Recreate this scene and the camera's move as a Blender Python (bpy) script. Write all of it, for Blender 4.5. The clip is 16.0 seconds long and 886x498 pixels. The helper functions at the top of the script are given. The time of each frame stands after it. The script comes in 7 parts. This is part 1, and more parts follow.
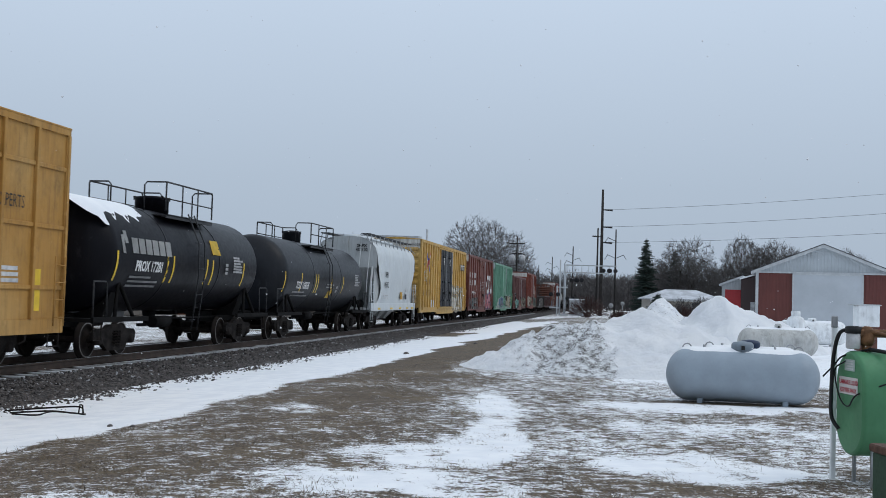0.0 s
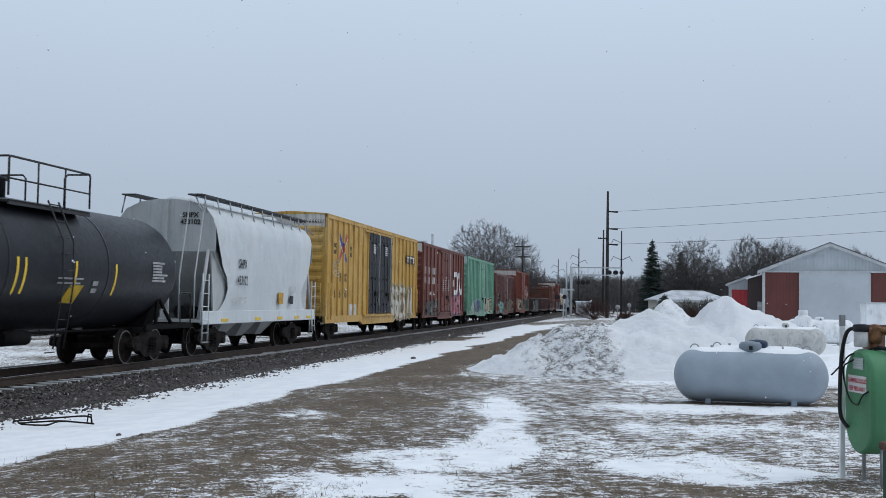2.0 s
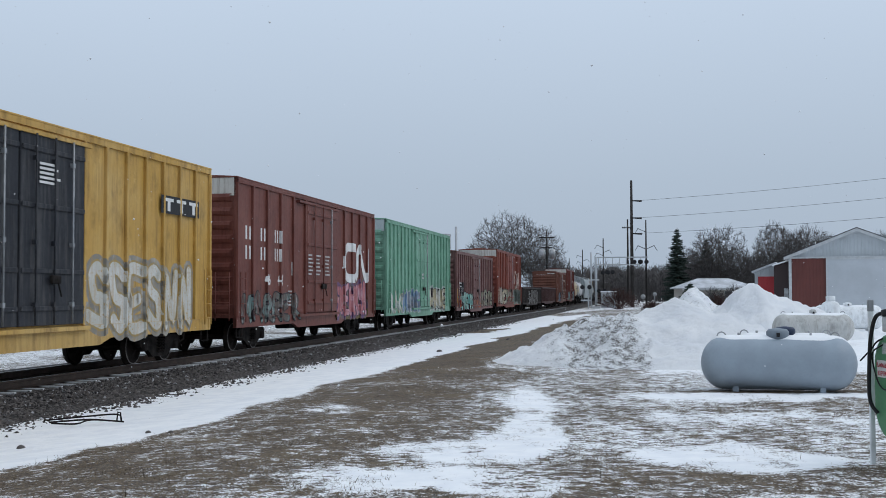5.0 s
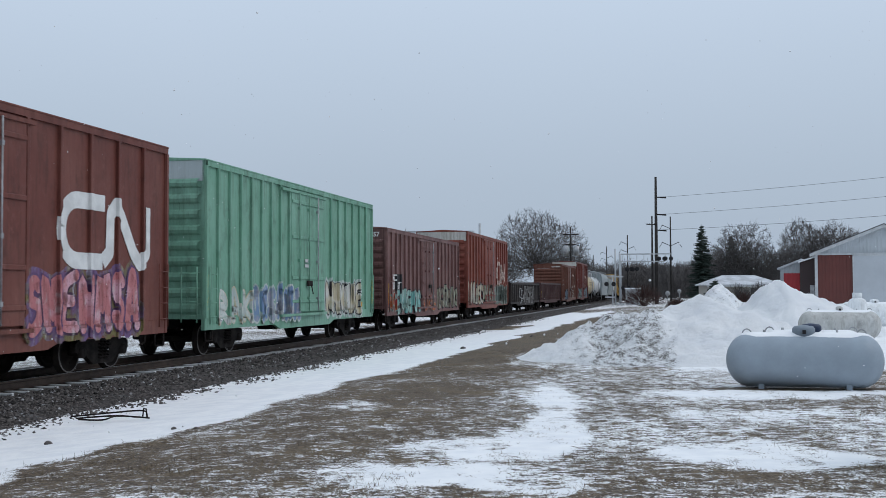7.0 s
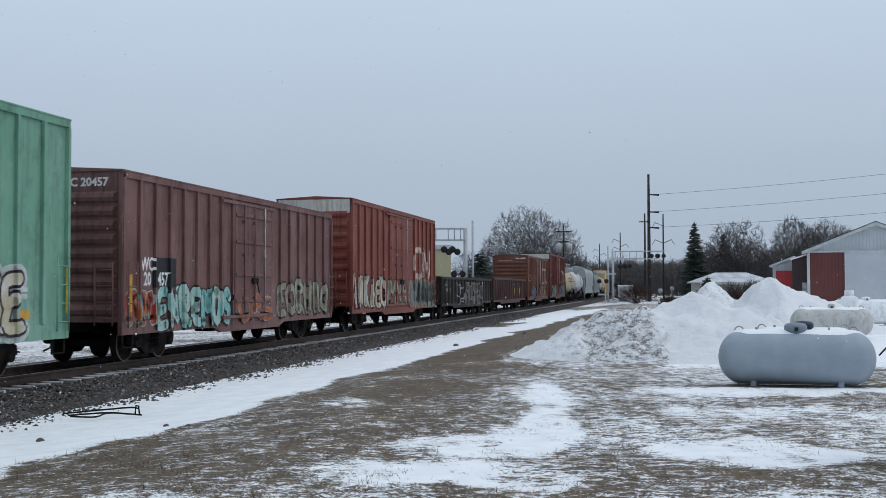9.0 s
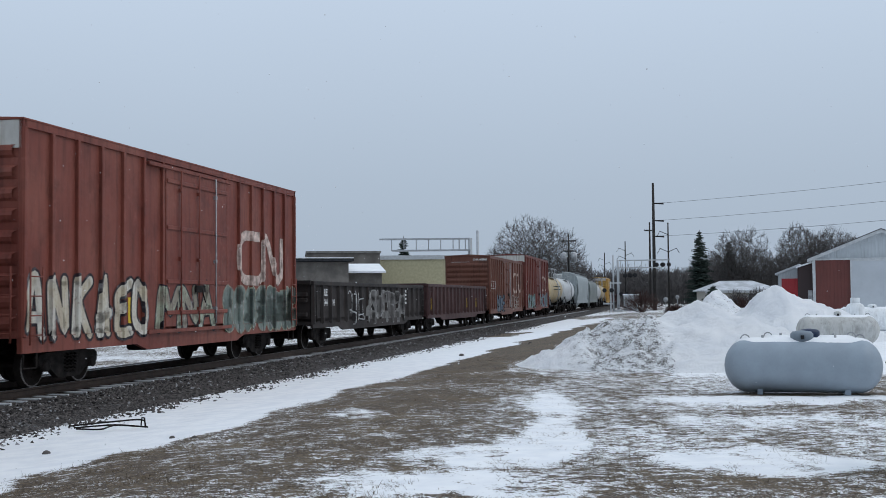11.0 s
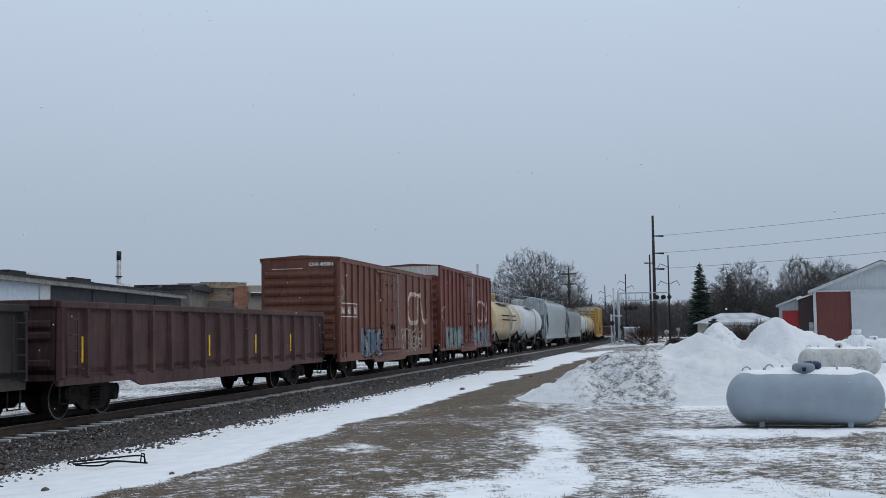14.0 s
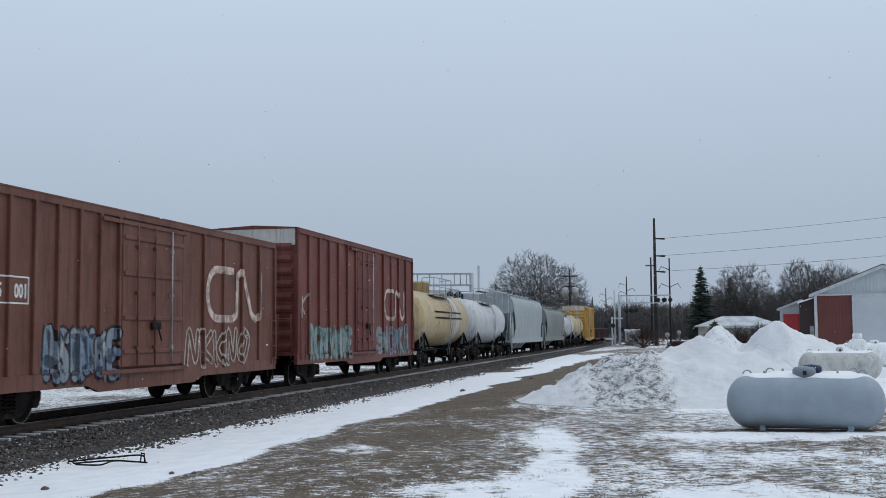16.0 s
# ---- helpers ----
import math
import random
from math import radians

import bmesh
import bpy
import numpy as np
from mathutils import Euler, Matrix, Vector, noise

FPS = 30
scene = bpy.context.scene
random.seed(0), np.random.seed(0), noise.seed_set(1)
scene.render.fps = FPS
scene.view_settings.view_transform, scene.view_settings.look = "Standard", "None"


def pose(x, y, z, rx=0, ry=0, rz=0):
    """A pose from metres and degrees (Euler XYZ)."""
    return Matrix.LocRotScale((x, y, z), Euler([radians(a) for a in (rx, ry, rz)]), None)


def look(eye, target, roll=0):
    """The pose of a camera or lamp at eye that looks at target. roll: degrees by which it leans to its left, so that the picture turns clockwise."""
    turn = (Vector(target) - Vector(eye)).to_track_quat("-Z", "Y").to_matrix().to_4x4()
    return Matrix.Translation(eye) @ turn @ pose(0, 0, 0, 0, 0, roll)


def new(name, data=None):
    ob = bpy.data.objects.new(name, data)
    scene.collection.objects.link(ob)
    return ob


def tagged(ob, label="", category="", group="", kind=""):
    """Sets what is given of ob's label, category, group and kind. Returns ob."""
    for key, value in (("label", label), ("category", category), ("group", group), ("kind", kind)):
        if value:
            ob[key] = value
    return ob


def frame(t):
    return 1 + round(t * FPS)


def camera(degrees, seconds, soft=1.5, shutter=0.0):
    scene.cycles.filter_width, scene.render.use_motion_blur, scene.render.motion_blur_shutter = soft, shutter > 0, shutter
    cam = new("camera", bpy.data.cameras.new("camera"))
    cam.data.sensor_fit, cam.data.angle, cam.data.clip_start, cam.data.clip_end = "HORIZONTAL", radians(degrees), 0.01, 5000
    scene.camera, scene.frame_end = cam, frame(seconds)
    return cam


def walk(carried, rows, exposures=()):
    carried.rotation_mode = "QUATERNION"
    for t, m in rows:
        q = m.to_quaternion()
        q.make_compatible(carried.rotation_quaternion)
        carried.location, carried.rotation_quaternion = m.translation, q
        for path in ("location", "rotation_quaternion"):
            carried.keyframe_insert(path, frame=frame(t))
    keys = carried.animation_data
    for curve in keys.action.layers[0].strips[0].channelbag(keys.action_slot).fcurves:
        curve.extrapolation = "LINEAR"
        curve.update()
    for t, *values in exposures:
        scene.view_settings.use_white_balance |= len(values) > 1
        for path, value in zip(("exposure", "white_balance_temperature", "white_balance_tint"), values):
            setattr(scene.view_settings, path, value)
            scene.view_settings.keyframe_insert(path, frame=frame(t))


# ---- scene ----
cam = camera(42.81, 16.0, 0.6, 0.12)
EYE = 1.75
# seconds, yaw, pitch, roll of the hand-held camera
PATH = [
    (0.0, 0.0, 2.457, -1.724),
    (0.5, -0.06, 2.66, -1.643),
    (1.0, -0.001, 2.714, -1.39),
    (1.5, 0.137, 2.713, -1.08),
    (2.0, 0.326, 2.666, -0.879),
    (2.5, 0.505, 2.666, -0.739),
    (3.0, 0.652, 2.698, -0.578),
    (3.5, 0.806, 2.649, -0.357),
    (4.0, 0.99, 2.539, -0.147),
    (6.5, 2.571, 2.085, 0.299),
    (7.0, 2.783, 2.139, 0.195),
    (7.5, 2.787, 2.072, -0.096),
    (8.0, 2.704, 1.994, -0.175),
    (8.5, 2.565, 1.956, -0.116),
    (9.0, 2.424, 1.992, 0.144),
    (11.5, 2.737, 2.692, 0.55),
    (12.0, 2.846, 2.909, 0.489),
    (12.5, 2.858, 3.216, 0.483),
    (13.0, 2.78, 3.557, 0.455),
    (13.5, 2.718, 3.892, 0.578),
    (14.0, 2.71, 4.206, 0.781),
    (14.5, 2.783, 4.454, 1.034),
    (15.0, 2.862, 4.547, 1.1),
    (15.5, 2.86, 4.515, 0.846),
    (16.0, 2.743, 4.278, 0.434),
]
walk(cam, [(t, pose(0, 0, EYE, 90 + p, r, y)) for t, y, p, r in PATH], [(0, 0.0), (9, -0.02), (12.5, -0.07), (14.5, -0.12), (16, -0.08)])

# ---- overcast winter daylight ----
world = bpy.data.worlds.new("overcast_sky")
scene.world = world
world.use_nodes = True
wn, wl = world.node_tree.nodes, world.node_tree.links
wn.clear()
w_out, w_bg = wn.new("ShaderNodeOutputWorld"), wn.new("ShaderNodeBackground")
sky = wn.new("ShaderNodeTexSky")
sky.sky_type, sky.sun_disc = "NISHITA", False
sky.sun_elevation, sky.sun_rotation = radians(52), radians(97)
sky.dust_density = 4.0
w_co, w_sep = wn.new("ShaderNodeTexCoord"), wn.new("ShaderNodeSeparateXYZ")
w_ramp = wn.new("ShaderNodeValToRGB")
w_noise = wn.new("ShaderNodeTexNoise")
w_noise.inputs["Scale"].default_value, w_noise.inputs["Detail"].default_value = 1.6, 3.0
w_add = wn.new("ShaderNodeMath")
w_add.operation = "MULTIPLY_ADD"
w_add.inputs[1].default_value, w_add.inputs[2].default_value = 0.06, -0.03
w_sum = wn.new("ShaderNodeMath")
w_sum.operation = "ADD"
els = w_ramp.color_ramp.elements
els[0].position, els[0].color = 0.0, (0.40, 0.48, 0.585, 1)
els[1].position, els[1].color = 1.0, (0.70, 0.80, 0.93, 1)
e = els.new(0.10)
e.color = (0.44, 0.53, 0.645, 1)
e = els.new(0.32)
e.color = (0.60, 0.715, 0.87, 1)
w_mix = wn.new("ShaderNodeMixRGB")
w_mix.inputs[0].default_value = 0.97
w_str = wn.new("ShaderNodeMixRGB")
w_str.blend_type, w_str.inputs[0].default_value, w_str.inputs[2].default_value = "MULTIPLY", 1.0, (0.09, 0.09, 0.09, 1)
wl.new(w_co.outputs["Generated"], w_sep.inputs[0])
wl.new(w_co.outputs["Generated"], w_noise.inputs["Vector"])
wl.new(w_noise.outputs["Fac"], w_add.inputs[0])
wl.new(w_sep.outputs["Z"], w_sum.inputs[0])
wl.new(w_add.outputs[0], w_sum.inputs[1])
wl.new(w_sum.outputs[0], w_ramp.inputs[0])
wl.new(sky.outputs[0], w_str.inputs[1])
wl.new(w_str.outputs[0], w_mix.inputs[1])
wl.new(w_ramp.outputs[0], w_mix.inputs[2])
wl.new(w_mix.outputs[0], w_bg.inputs[0])
w_bg.inputs[1].default_value = 1.0
wl.new(w_bg.outputs[0], w_out.inputs[0])

sun = new("sun", bpy.data.lights.new("sun", "SUN"))
sun.data.energy, sun.data.angle, sun.data.color = 0.68, radians(40), (1.0, 0.97, 0.93)
sun.matrix_world = look((0, 0, 60), (-46, 6, 0))


# ---- mesh and material helpers ----
class Shape:
    """Gathers the faces of one mesh."""

    def __init__(self):
        self.v, self.f, self.smooth = [], [], []

    def add(self, verts, faces, smooth=False):
        k = len(self.v)
        self.v += [tuple(p) for p in verts]
        self.f += [tuple(i + k for i in q) for q in faces]
        self.smooth += [smooth] * len(faces)
        return self

    def box(self, x0, x1, y0, y1, z0, z1, b=0.0):
        """A box; b chamfers its four upright edges and the top rim."""
        if b <= 0:
            v = [(x, y, z) for z in (z0, z1) for x, y in ((x0, y0), (x1, y0), (x1, y1), (x0, y1))]
            return self.add(v, [(3, 2, 1, 0), (4, 5, 6, 7), (0, 1, 5, 4), (1, 2, 6, 5), (2, 3, 7, 6), (3, 0, 4, 7)])
        def ring(i, z):
            return [(x0 + b + i, y0 + i, z), (x1 - b - i, y0 + i, z), (x1 - i, y0 + b + i, z), (x1 - i, y1 - b - i, z),
                    (x1 - b - i, y1 - i, z), (x0 + b + i, y1 - i, z), (x0 + i, y1 - b - i, z), (x0 + i, y0 + b + i, z)]
        v = ring(b * 0.6, z0) + ring(0, z0 + b) + ring(0, z1 - b) + ring(b * 0.6, z1)
        f = [tuple(range(7, -1, -1)), tuple(range(24, 32))]
        for r in range(3):
            f += [(r * 8 + i, r * 8 + (i + 1) % 8, r * 8 + 8 + (i + 1) % 8, r * 8 + 8 + i) for i in range(8)]
        return self.add(v, f)

    def tube(self, path, r, n=8, caps=True):
        """A round bar along a path; r is one radius or one a point."""
        path = [Vector(p) for p in path]
        rs = r if isinstance(r, (list, tuple)) else [r] * len(path)
        v, f, side = [], [], None
        for i, p in enumerate(path):
            d = (path[min(i + 1, len(path) - 1)] - path[max(i - 1, 0)]).normalized()
            if side is None:
                side = d.orthogonal().normalized()
            side = (side - d * side.dot(d)).normalized()
            up = d.cross(side)
            v += [p + rs[i] * (math.cos(a) * side + math.sin(a) * up) for a in (2 * math.pi * k / n for k in range(n))]
        for i in range(len(path) - 1):
            f += [(i * n + k, i * n + (k + 1) % n, i * n + n + (k + 1) % n, i * n + n + k) for k in range(n)]
        self.add(v, f, True)
        if caps:
            k = len(self.v) - len(v)
            self.f += [tuple(k + i for i in range(n - 1, -1, -1)), tuple(len(self.v) - n + i for i in range(n))]
            self.smooth += [False, False]
        return self

    def turn(self, profile, n=24, axis="X", centre=(0, 0, 0), sx=1.0):
        """A turned form: profile is (along, radius)."""
        v, f = [], []
        for a, r in profile:
            for k in range(n):
                c, s = r * math.cos(2 * math.pi * k / n), r * math.sin(2 * math.pi * k / n)
                p = {"X": (a, c * sx, s), "Y": (c, a, s), "Z": (c, s * sx, a)}[axis]
                v.append((p[0] + centre[0], p[1] + centre[1], p[2] + centre[2]))
        for i in range(len(profile) - 1):
            for k in range(n):
                q = (i * n + k, i * n + (k + 1) % n, i * n + n + (k + 1) % n, i * n + n + k)
                f.append(q[::-1] if axis != "Y" else q)
        if axis == "Z":
            f = [q[::-1] for q in f]
        if axis == "X":
            f = [q[::-1] for q in f]
        self.add(v, f, True)
        k = len(self.v) - len(v)
        self.f += [tuple(range(k, k + n)), tuple(range(len(self.v) - 1, len(self.v) - n - 1, -1))]
        self.smooth += [False, False]
        return self

    def prism(self, outline, y0, y1):
        """An outline of (x, z) drawn out from y0 to y1."""
        n = len(outline)
        v = [(x, y0, z) for x, z in outline] + [(x, y1, z) for x, z in outline]
        return self.add(v, [tuple(range(n)), tuple(range(2 * n - 1, n - 1, -1))] + [((i + 1) % n, i, n + i, n + (i + 1) % n) for i in range(n)])

    def extrude(self, outline, x0, x1):
        """An outline of (y, z) drawn out from x0 to x1."""
        n = len(outline)
        v = [(x0, y, z) for y, z in outline] + [(x1, y, z) for y, z in outline]
        return self.add(v, [tuple(range(n)), tuple(range(2 * n - 1, n - 1, -1))] + [((i + 1) % n, i, n + i, n + (i + 1) % n) for i in range(n)])

    def mesh(self, name, fix=True):
        me = bpy.data.meshes.new(name)
        me.from_pydata(self.v, [], self.f)
        me.polygons.foreach_set("use_smooth", self.smooth)
        if fix:
            bm = bmesh.new()
            bm.from_mesh(me)
            bmesh.ops.recalc_face_normals(bm, faces=bm.faces)
            bm.to_mesh(me)
            bm.free()
        me.update()
        return me


def part(name, shape, material, parent=None, label="", bevel=0.0, fix=True):
    """Links a shape, or a mesh, as one mesh object under a thing or a part."""
    me = shape.mesh(name, fix) if isinstance(shape, Shape) else shape
    if material and not me.materials:
        me.materials.append(material)
    ob = new(name, me)
    if parent:
        ob.parent = parent
    if label:
        ob["label"] = label
    if bevel:
        m = ob.modifiers.new("edge", "BEVEL")
        m.width, m.segments, m.limit_method = bevel, 2, "ANGLE"
    return ob


def thing(name, m, label, category, group="", kind=""):
    ob = new(name)
    ob.empty_display_size = 0.2
    ob.matrix_world = m
    return tagged(ob, label, category, group, kind)


def lettering(body, size, parent, m, material, name="lettering", width=1.0, bold=0.0):
    """Words cut as flat mesh letters, facing local -y after m."""
    cu = bpy.data.curves.new(name, "FONT")
    cu.body, cu.size, cu.align_x, cu.offset = body, size, "CENTER", bold
    cu.resolution_u = 2
    tmp = bpy.data.objects.new(name, cu)
    scene.collection.objects.link(tmp)
    bpy.context.view_layer.update()
    me = bpy.data.meshes.new_from_object(tmp.evaluated_get(bpy.context.evaluated_depsgraph_get()))
    bpy.data.objects.remove(tmp)
    me.transform(m @ pose(0, 0, 0, 90) @ Matrix.Diagonal((width, 1, 1, 1)))
    me.materials.clear()
    return part(name, me, material, parent)


class Nodes:
    """A short way to write a node material."""

    def __init__(self, name):
        self.m = bpy.data.materials.new(name)
        self.m.use_nodes = True
        self.n, self.l = self.m.node_tree.nodes, self.m.node_tree.links
        self.b = self.n["Principled BSDF"]
        self.co = self.n.new("ShaderNodeTexCoord").outputs["Object"]

    def put(self, sock, v):
        if isinstance(v, bpy.types.NodeSocket):
            self.l.new(v, sock)
        elif isinstance(v, (tuple, list)) and len(v) == 3 and sock.type == "RGBA":
            sock.default_value = (*v, 1)
        else:
            sock.default_value = v

    def math(self, op, a, b=0.0, c=0.0, clamp=False):
        k = self.n.new("ShaderNodeMath")
        k.operation, k.use_clamp = op, clamp
        for i, v in enumerate((a, b, c)):
            self.put(k.inputs[i], v)
        return k.outputs[0]

    def mix(self, f, a, b, mode="MIX"):
        k = self.n.new("ShaderNodeMixRGB")
        k.blend_type = mode
        for i, v in enumerate((f, a, b)):
            self.put(k.inputs[i], v)
        return k.outputs[0]

    def scaled(self, s, co=None, at=(0, 0, 0), rot=(0, 0, 0)):
        k = self.n.new("ShaderNodeMapping")
        self.l.new(co or self.co, k.inputs[0])
        k.inputs["Scale"].default_value, k.inputs["Location"].default_value, k.inputs["Rotation"].default_value = s, at, rot
        return k.outputs[0]

    def noise(self, scale, detail=3.0, co=None, rough=0.55, distort=0.0):
        k = self.n.new("ShaderNodeTexNoise")
        self.l.new(co or self.co, k.inputs["Vector"])
        for key, v in (("Scale", scale), ("Detail", detail), ("Roughness", rough), ("Distortion", distort)):
            k.inputs[key].default_value = v
        return k.outputs["Fac"]

    def step(self, v, lo, hi):
        k = self.n.new("ShaderNodeMapRange")
        k.interpolation_type = "SMOOTHSTEP"
        self.put(k.inputs[0], v)
        k.inputs[1].default_value, k.inputs[2].default_value = lo, hi
        return k.outputs[0]

    def split(self, co=None):
        k = self.n.new("ShaderNodeSeparateXYZ")
        self.l.new(co or self.co, k.inputs[0])
        return k.outputs

    def random(self):
        return self.n.new("ShaderNodeObjectInfo").outputs["Random"]

    def done(self, color, rough=0.6, metal=0.0, bump=None, strength=0.3, distance=0.01, **more):
        self.put(self.b.inputs["Base Color"], color)
        self.put(self.b.inputs["Roughness"], rough)
        self.put(self.b.inputs["Metallic"], metal)
        for k, v in more.items():
            self.put(self.b.inputs[k.replace("_", " ")], v)
        if bump is not None:
            k = self.n.new("ShaderNodeBump")
            k.inputs["Strength"].default_value, k.inputs["Distance"].default_value = strength, distance
            self.l.new(bump, k.inputs["Height"])
            self.l.new(k.outputs[0], self.b.inputs["Normal"])
        return self.m


def painted(name, base, faded=None, rust=(0.10, 0.045, 0.025), rusty=0.5, rough=0.55, spec=0.18, grime_col=(0.016, 0.013, 0.012)):
    """Weathered railway paint: fading, vertical rust streaks and grime."""
    k = Nodes(name)
    faded = faded or tuple(min(1, c * 1.35 + 0.015) for c in base)
    big, fine = k.noise(0.45, 4), k.noise(9, 5)
    col = k.mix(k.step(big, 0.35, 0.7), base, faded)
    streak = k.noise(1.0, 5, k.scaled((7, 7, 0.45)), 0.7)
    col = k.mix(k.math("MULTIPLY", k.step(streak, 0.46, 0.72), rusty), col, rust)
    grime = k.noise(2.2, 6, k.scaled((1, 1, 0.6), at=(3, 7, 1)), 0.7)
    col = k.mix(k.math("MULTIPLY", k.step(grime, 0.46, 0.78), 0.42), col, grime_col)
    thin = k.noise(1.0, 4, k.scaled((16, 16, 0.8), at=(1, 2, 5)), 0.6)
    col = k.mix(k.math("MULTIPLY", k.step(thin, 0.55, 0.75), 0.32), col, tuple(0.5 * (a + b) for a, b in zip(rust, grime_col)))
    scuff = k.noise(3.5, 6, k.scaled((1, 1, 0.7), at=(9, 4, 2)), 0.75)
    col = k.mix(k.math("MULTIPLY", k.step(scuff, 0.56, 0.70), 0.30), col, tuple(min(1, c * 1.35 + 0.03) for c in faded))
    chips = k.noise(26, 4)
    col = k.mix(k.math("MULTIPLY", k.step(chips, 0.68, 0.75), rusty), col, rust)
    return k.done(col, k.math("MULTIPLY_ADD", fine, 0.3, rough - 0.15), 0.0, k.math("ADD", fine, big), 0.25, 0.006, Specular_IOR_Level=spec)


def plain(name, base, rough=0.6, metal=0.0, vary=0.25, scale=4.0, bump=0.2, distance=0.004, spec=0.3):
    """A surface with fine and coarse variation of one colour."""
    k = Nodes(name)
    a, b = k.noise(scale, 4), k.noise(scale * 11, 4)
    col = k.mix(k.step(a, 0.3, 0.75), tuple(c * (1 - vary) for c in base), tuple(min(1, c * (1 + vary)) for c in base))
    col = k.mix(k.math("MULTIPLY", k.step(b, 0.45, 0.8), vary), col, tuple(c * 0.45 for c in base))
    return k.done(col, k.math("MULTIPLY_ADD", b, 0.25, rough - 0.12), metal, b, bump, distance, Specular_IOR_Level=spec)


M_BLACK_IRON = plain("grimy_black_steel", (0.009, 0.0085, 0.0085), 0.85, spec=0.1)
M_TRUCK = plain("rusty_cast_steel", (0.020, 0.0165, 0.015), 0.85, 0.0, 0.6, 6, spec=0.15)
M_WHEEL = plain("brown_wheel_steel", (0.016, 0.012, 0.010), 0.8, 0.0, 0.4, 5, spec=0.15)
M_TREAD = plain("worn_wheel_rim", (0.20, 0.185, 0.175), 0.45, 0.5)
M_RAIL = plain("rail_steel", (0.07, 0.05, 0.04), 0.6, 0.4)
M_RAILTOP = plain("polished_rail_head", (0.35, 0.35, 0.36), 0.3, 0.9)
M_WHITE = plain("white_lettering", (0.68, 0.68, 0.67), 0.6, 0, 0.12, 3)
M_INK = plain("black_lettering", (0.02, 0.02, 0.022), 0.6)
M_YELLOW = plain("yellow_reflective_strip", (0.75, 0.50, 0.03), 0.4, 0, 0.15)
M_GALV = plain("galvanised_steel", (0.36, 0.37, 0.38), 0.45, 0.6)
M_PIPE = plain("dark_railing_paint", (0.03, 0.03, 0.032), 0.5)

# ---- the line of the track ----
PHI = radians(9.03)
AHEAD, LEFT = Vector((math.sin(PHI), math.cos(PHI), 0)), Vector((-math.cos(PHI), math.sin(PHI), 0))
RADIUS, BEND, RAIL_Z, CENTRE = 6000.0, 120.0, 0.08, 13.2


def track(s, lat=CENTRE, z=0.0):
    """A point s metres along the line, lat metres off the camera's side of it, and the heading there."""
    th = max(0.0, s - BEND) / RADIUS
    a = s if s < BEND else BEND + RADIUS * math.sin(th)
    side = RADIUS * (1 - math.cos(th))
    p = AHEAD * a + LEFT * (side + CENTRE)
    n = LEFT * math.cos(th) - AHEAD * math.sin(th)
    return p + n * (lat - CENTRE) + Vector((0, 0, z)), 90 - 9.03 + math.degrees(th)


def rolled(t):
    """Metres that the train has come between 8 s and t."""
    return 11.046 * (t - 8) - 0.0061 * (t - 8) ** 2


# ---- running gear, shared by all cars ----
WHEEL_R = 0.42


def wheel_mesh():
    s = Shape()
    for side in (-1, 1):
        y = 0.7525 * side
        prof = [(y - 0.065 * side, 0.10), (y - 0.065 * side, 0.16), (y - 0.01 * side, 0.19), (y + 0.0 * side, 0.33), (y - 0.05 * side, 0.35),
                (y - 0.07 * side, WHEEL_R + 0.025), (y - 0.04 * side, WHEEL_R + 0.025), (y - 0.03 * side, WHEEL_R),
                (y + 0.065 * side, WHEEL_R - 0.005), (y + 0.065 * side, 0.345), (y + 0.03 * side, 0.33), (y + 0.03 * side, 0.19), (y + 0.08 * side, 0.15), (y + 0.08 * side, 0.10)]
        s.turn(prof, 28, "Y")
        for k in range(4):
            a = k * math.pi / 2
            s.box(0.22 * math.cos(a) - 0.02, 0.22 * math.cos(a) + 0.02, y + 0.03 * side - 0.012, y + 0.03 * side + 0.012, 0.22 * math.sin(a) - 0.02, 0.22 * math.sin(a) + 0.02)
    s.turn([(-1.02, 0.07), (-0.8, 0.08), (0.8, 0.08), (1.02, 0.07)], 12, "Y")
    return s.mesh("wheelset")


def rim_mesh():
    s = Shape()
    for side in (-1,):
        y = (0.7525 + 0.0655) * side
        n = 28
        v = [(r * math.cos(2 * math.pi * k / n), y + (0.004 * side if r < 0.4 else 0), r * math.sin(2 * math.pi * k / n)) for r in (0.385, 0.412) for k in range(n)]
        s.add(v, [(k, (k + 1) % n, n + (k + 1) % n, n + k) for k in range(n)])
    return s.mesh("rim", False)


def side_frame_mesh(y):
    s = Shape()
    top = [(-1.12, 0.60), (-1.02, 0.66), (-0.55, 0.68), (-0.30, 0.78), (0.30, 0.78), (0.55, 0.68), (1.02, 0.66), (1.12, 0.60), (1.12, 0.44), (1.0, 0.40), (0.95, 0.50), (0.80, 0.50),
           (0.72, 0.36), (0.40, 0.16), (-0.40, 0.16), (-0.72, 0.36), (-0.80, 0.50), (-0.95, 0.50), (-1.0, 0.40), (-1.12, 0.44)]
    s.prism(top, y - 0.06, y + 0.06)
    return s.mesh("side_frame")


def truck_details_mesh():
    s = Shape()
    path = [(0.05 * math.cos(a), -1.13 + 0.05 * math.sin(a), 0.26 + 0.36 * i / 40) for i, a in ((i, i * 0.8) for i in range(41))]
    s.tube(path, 0.016, 5)
    return s.mesh("spring")


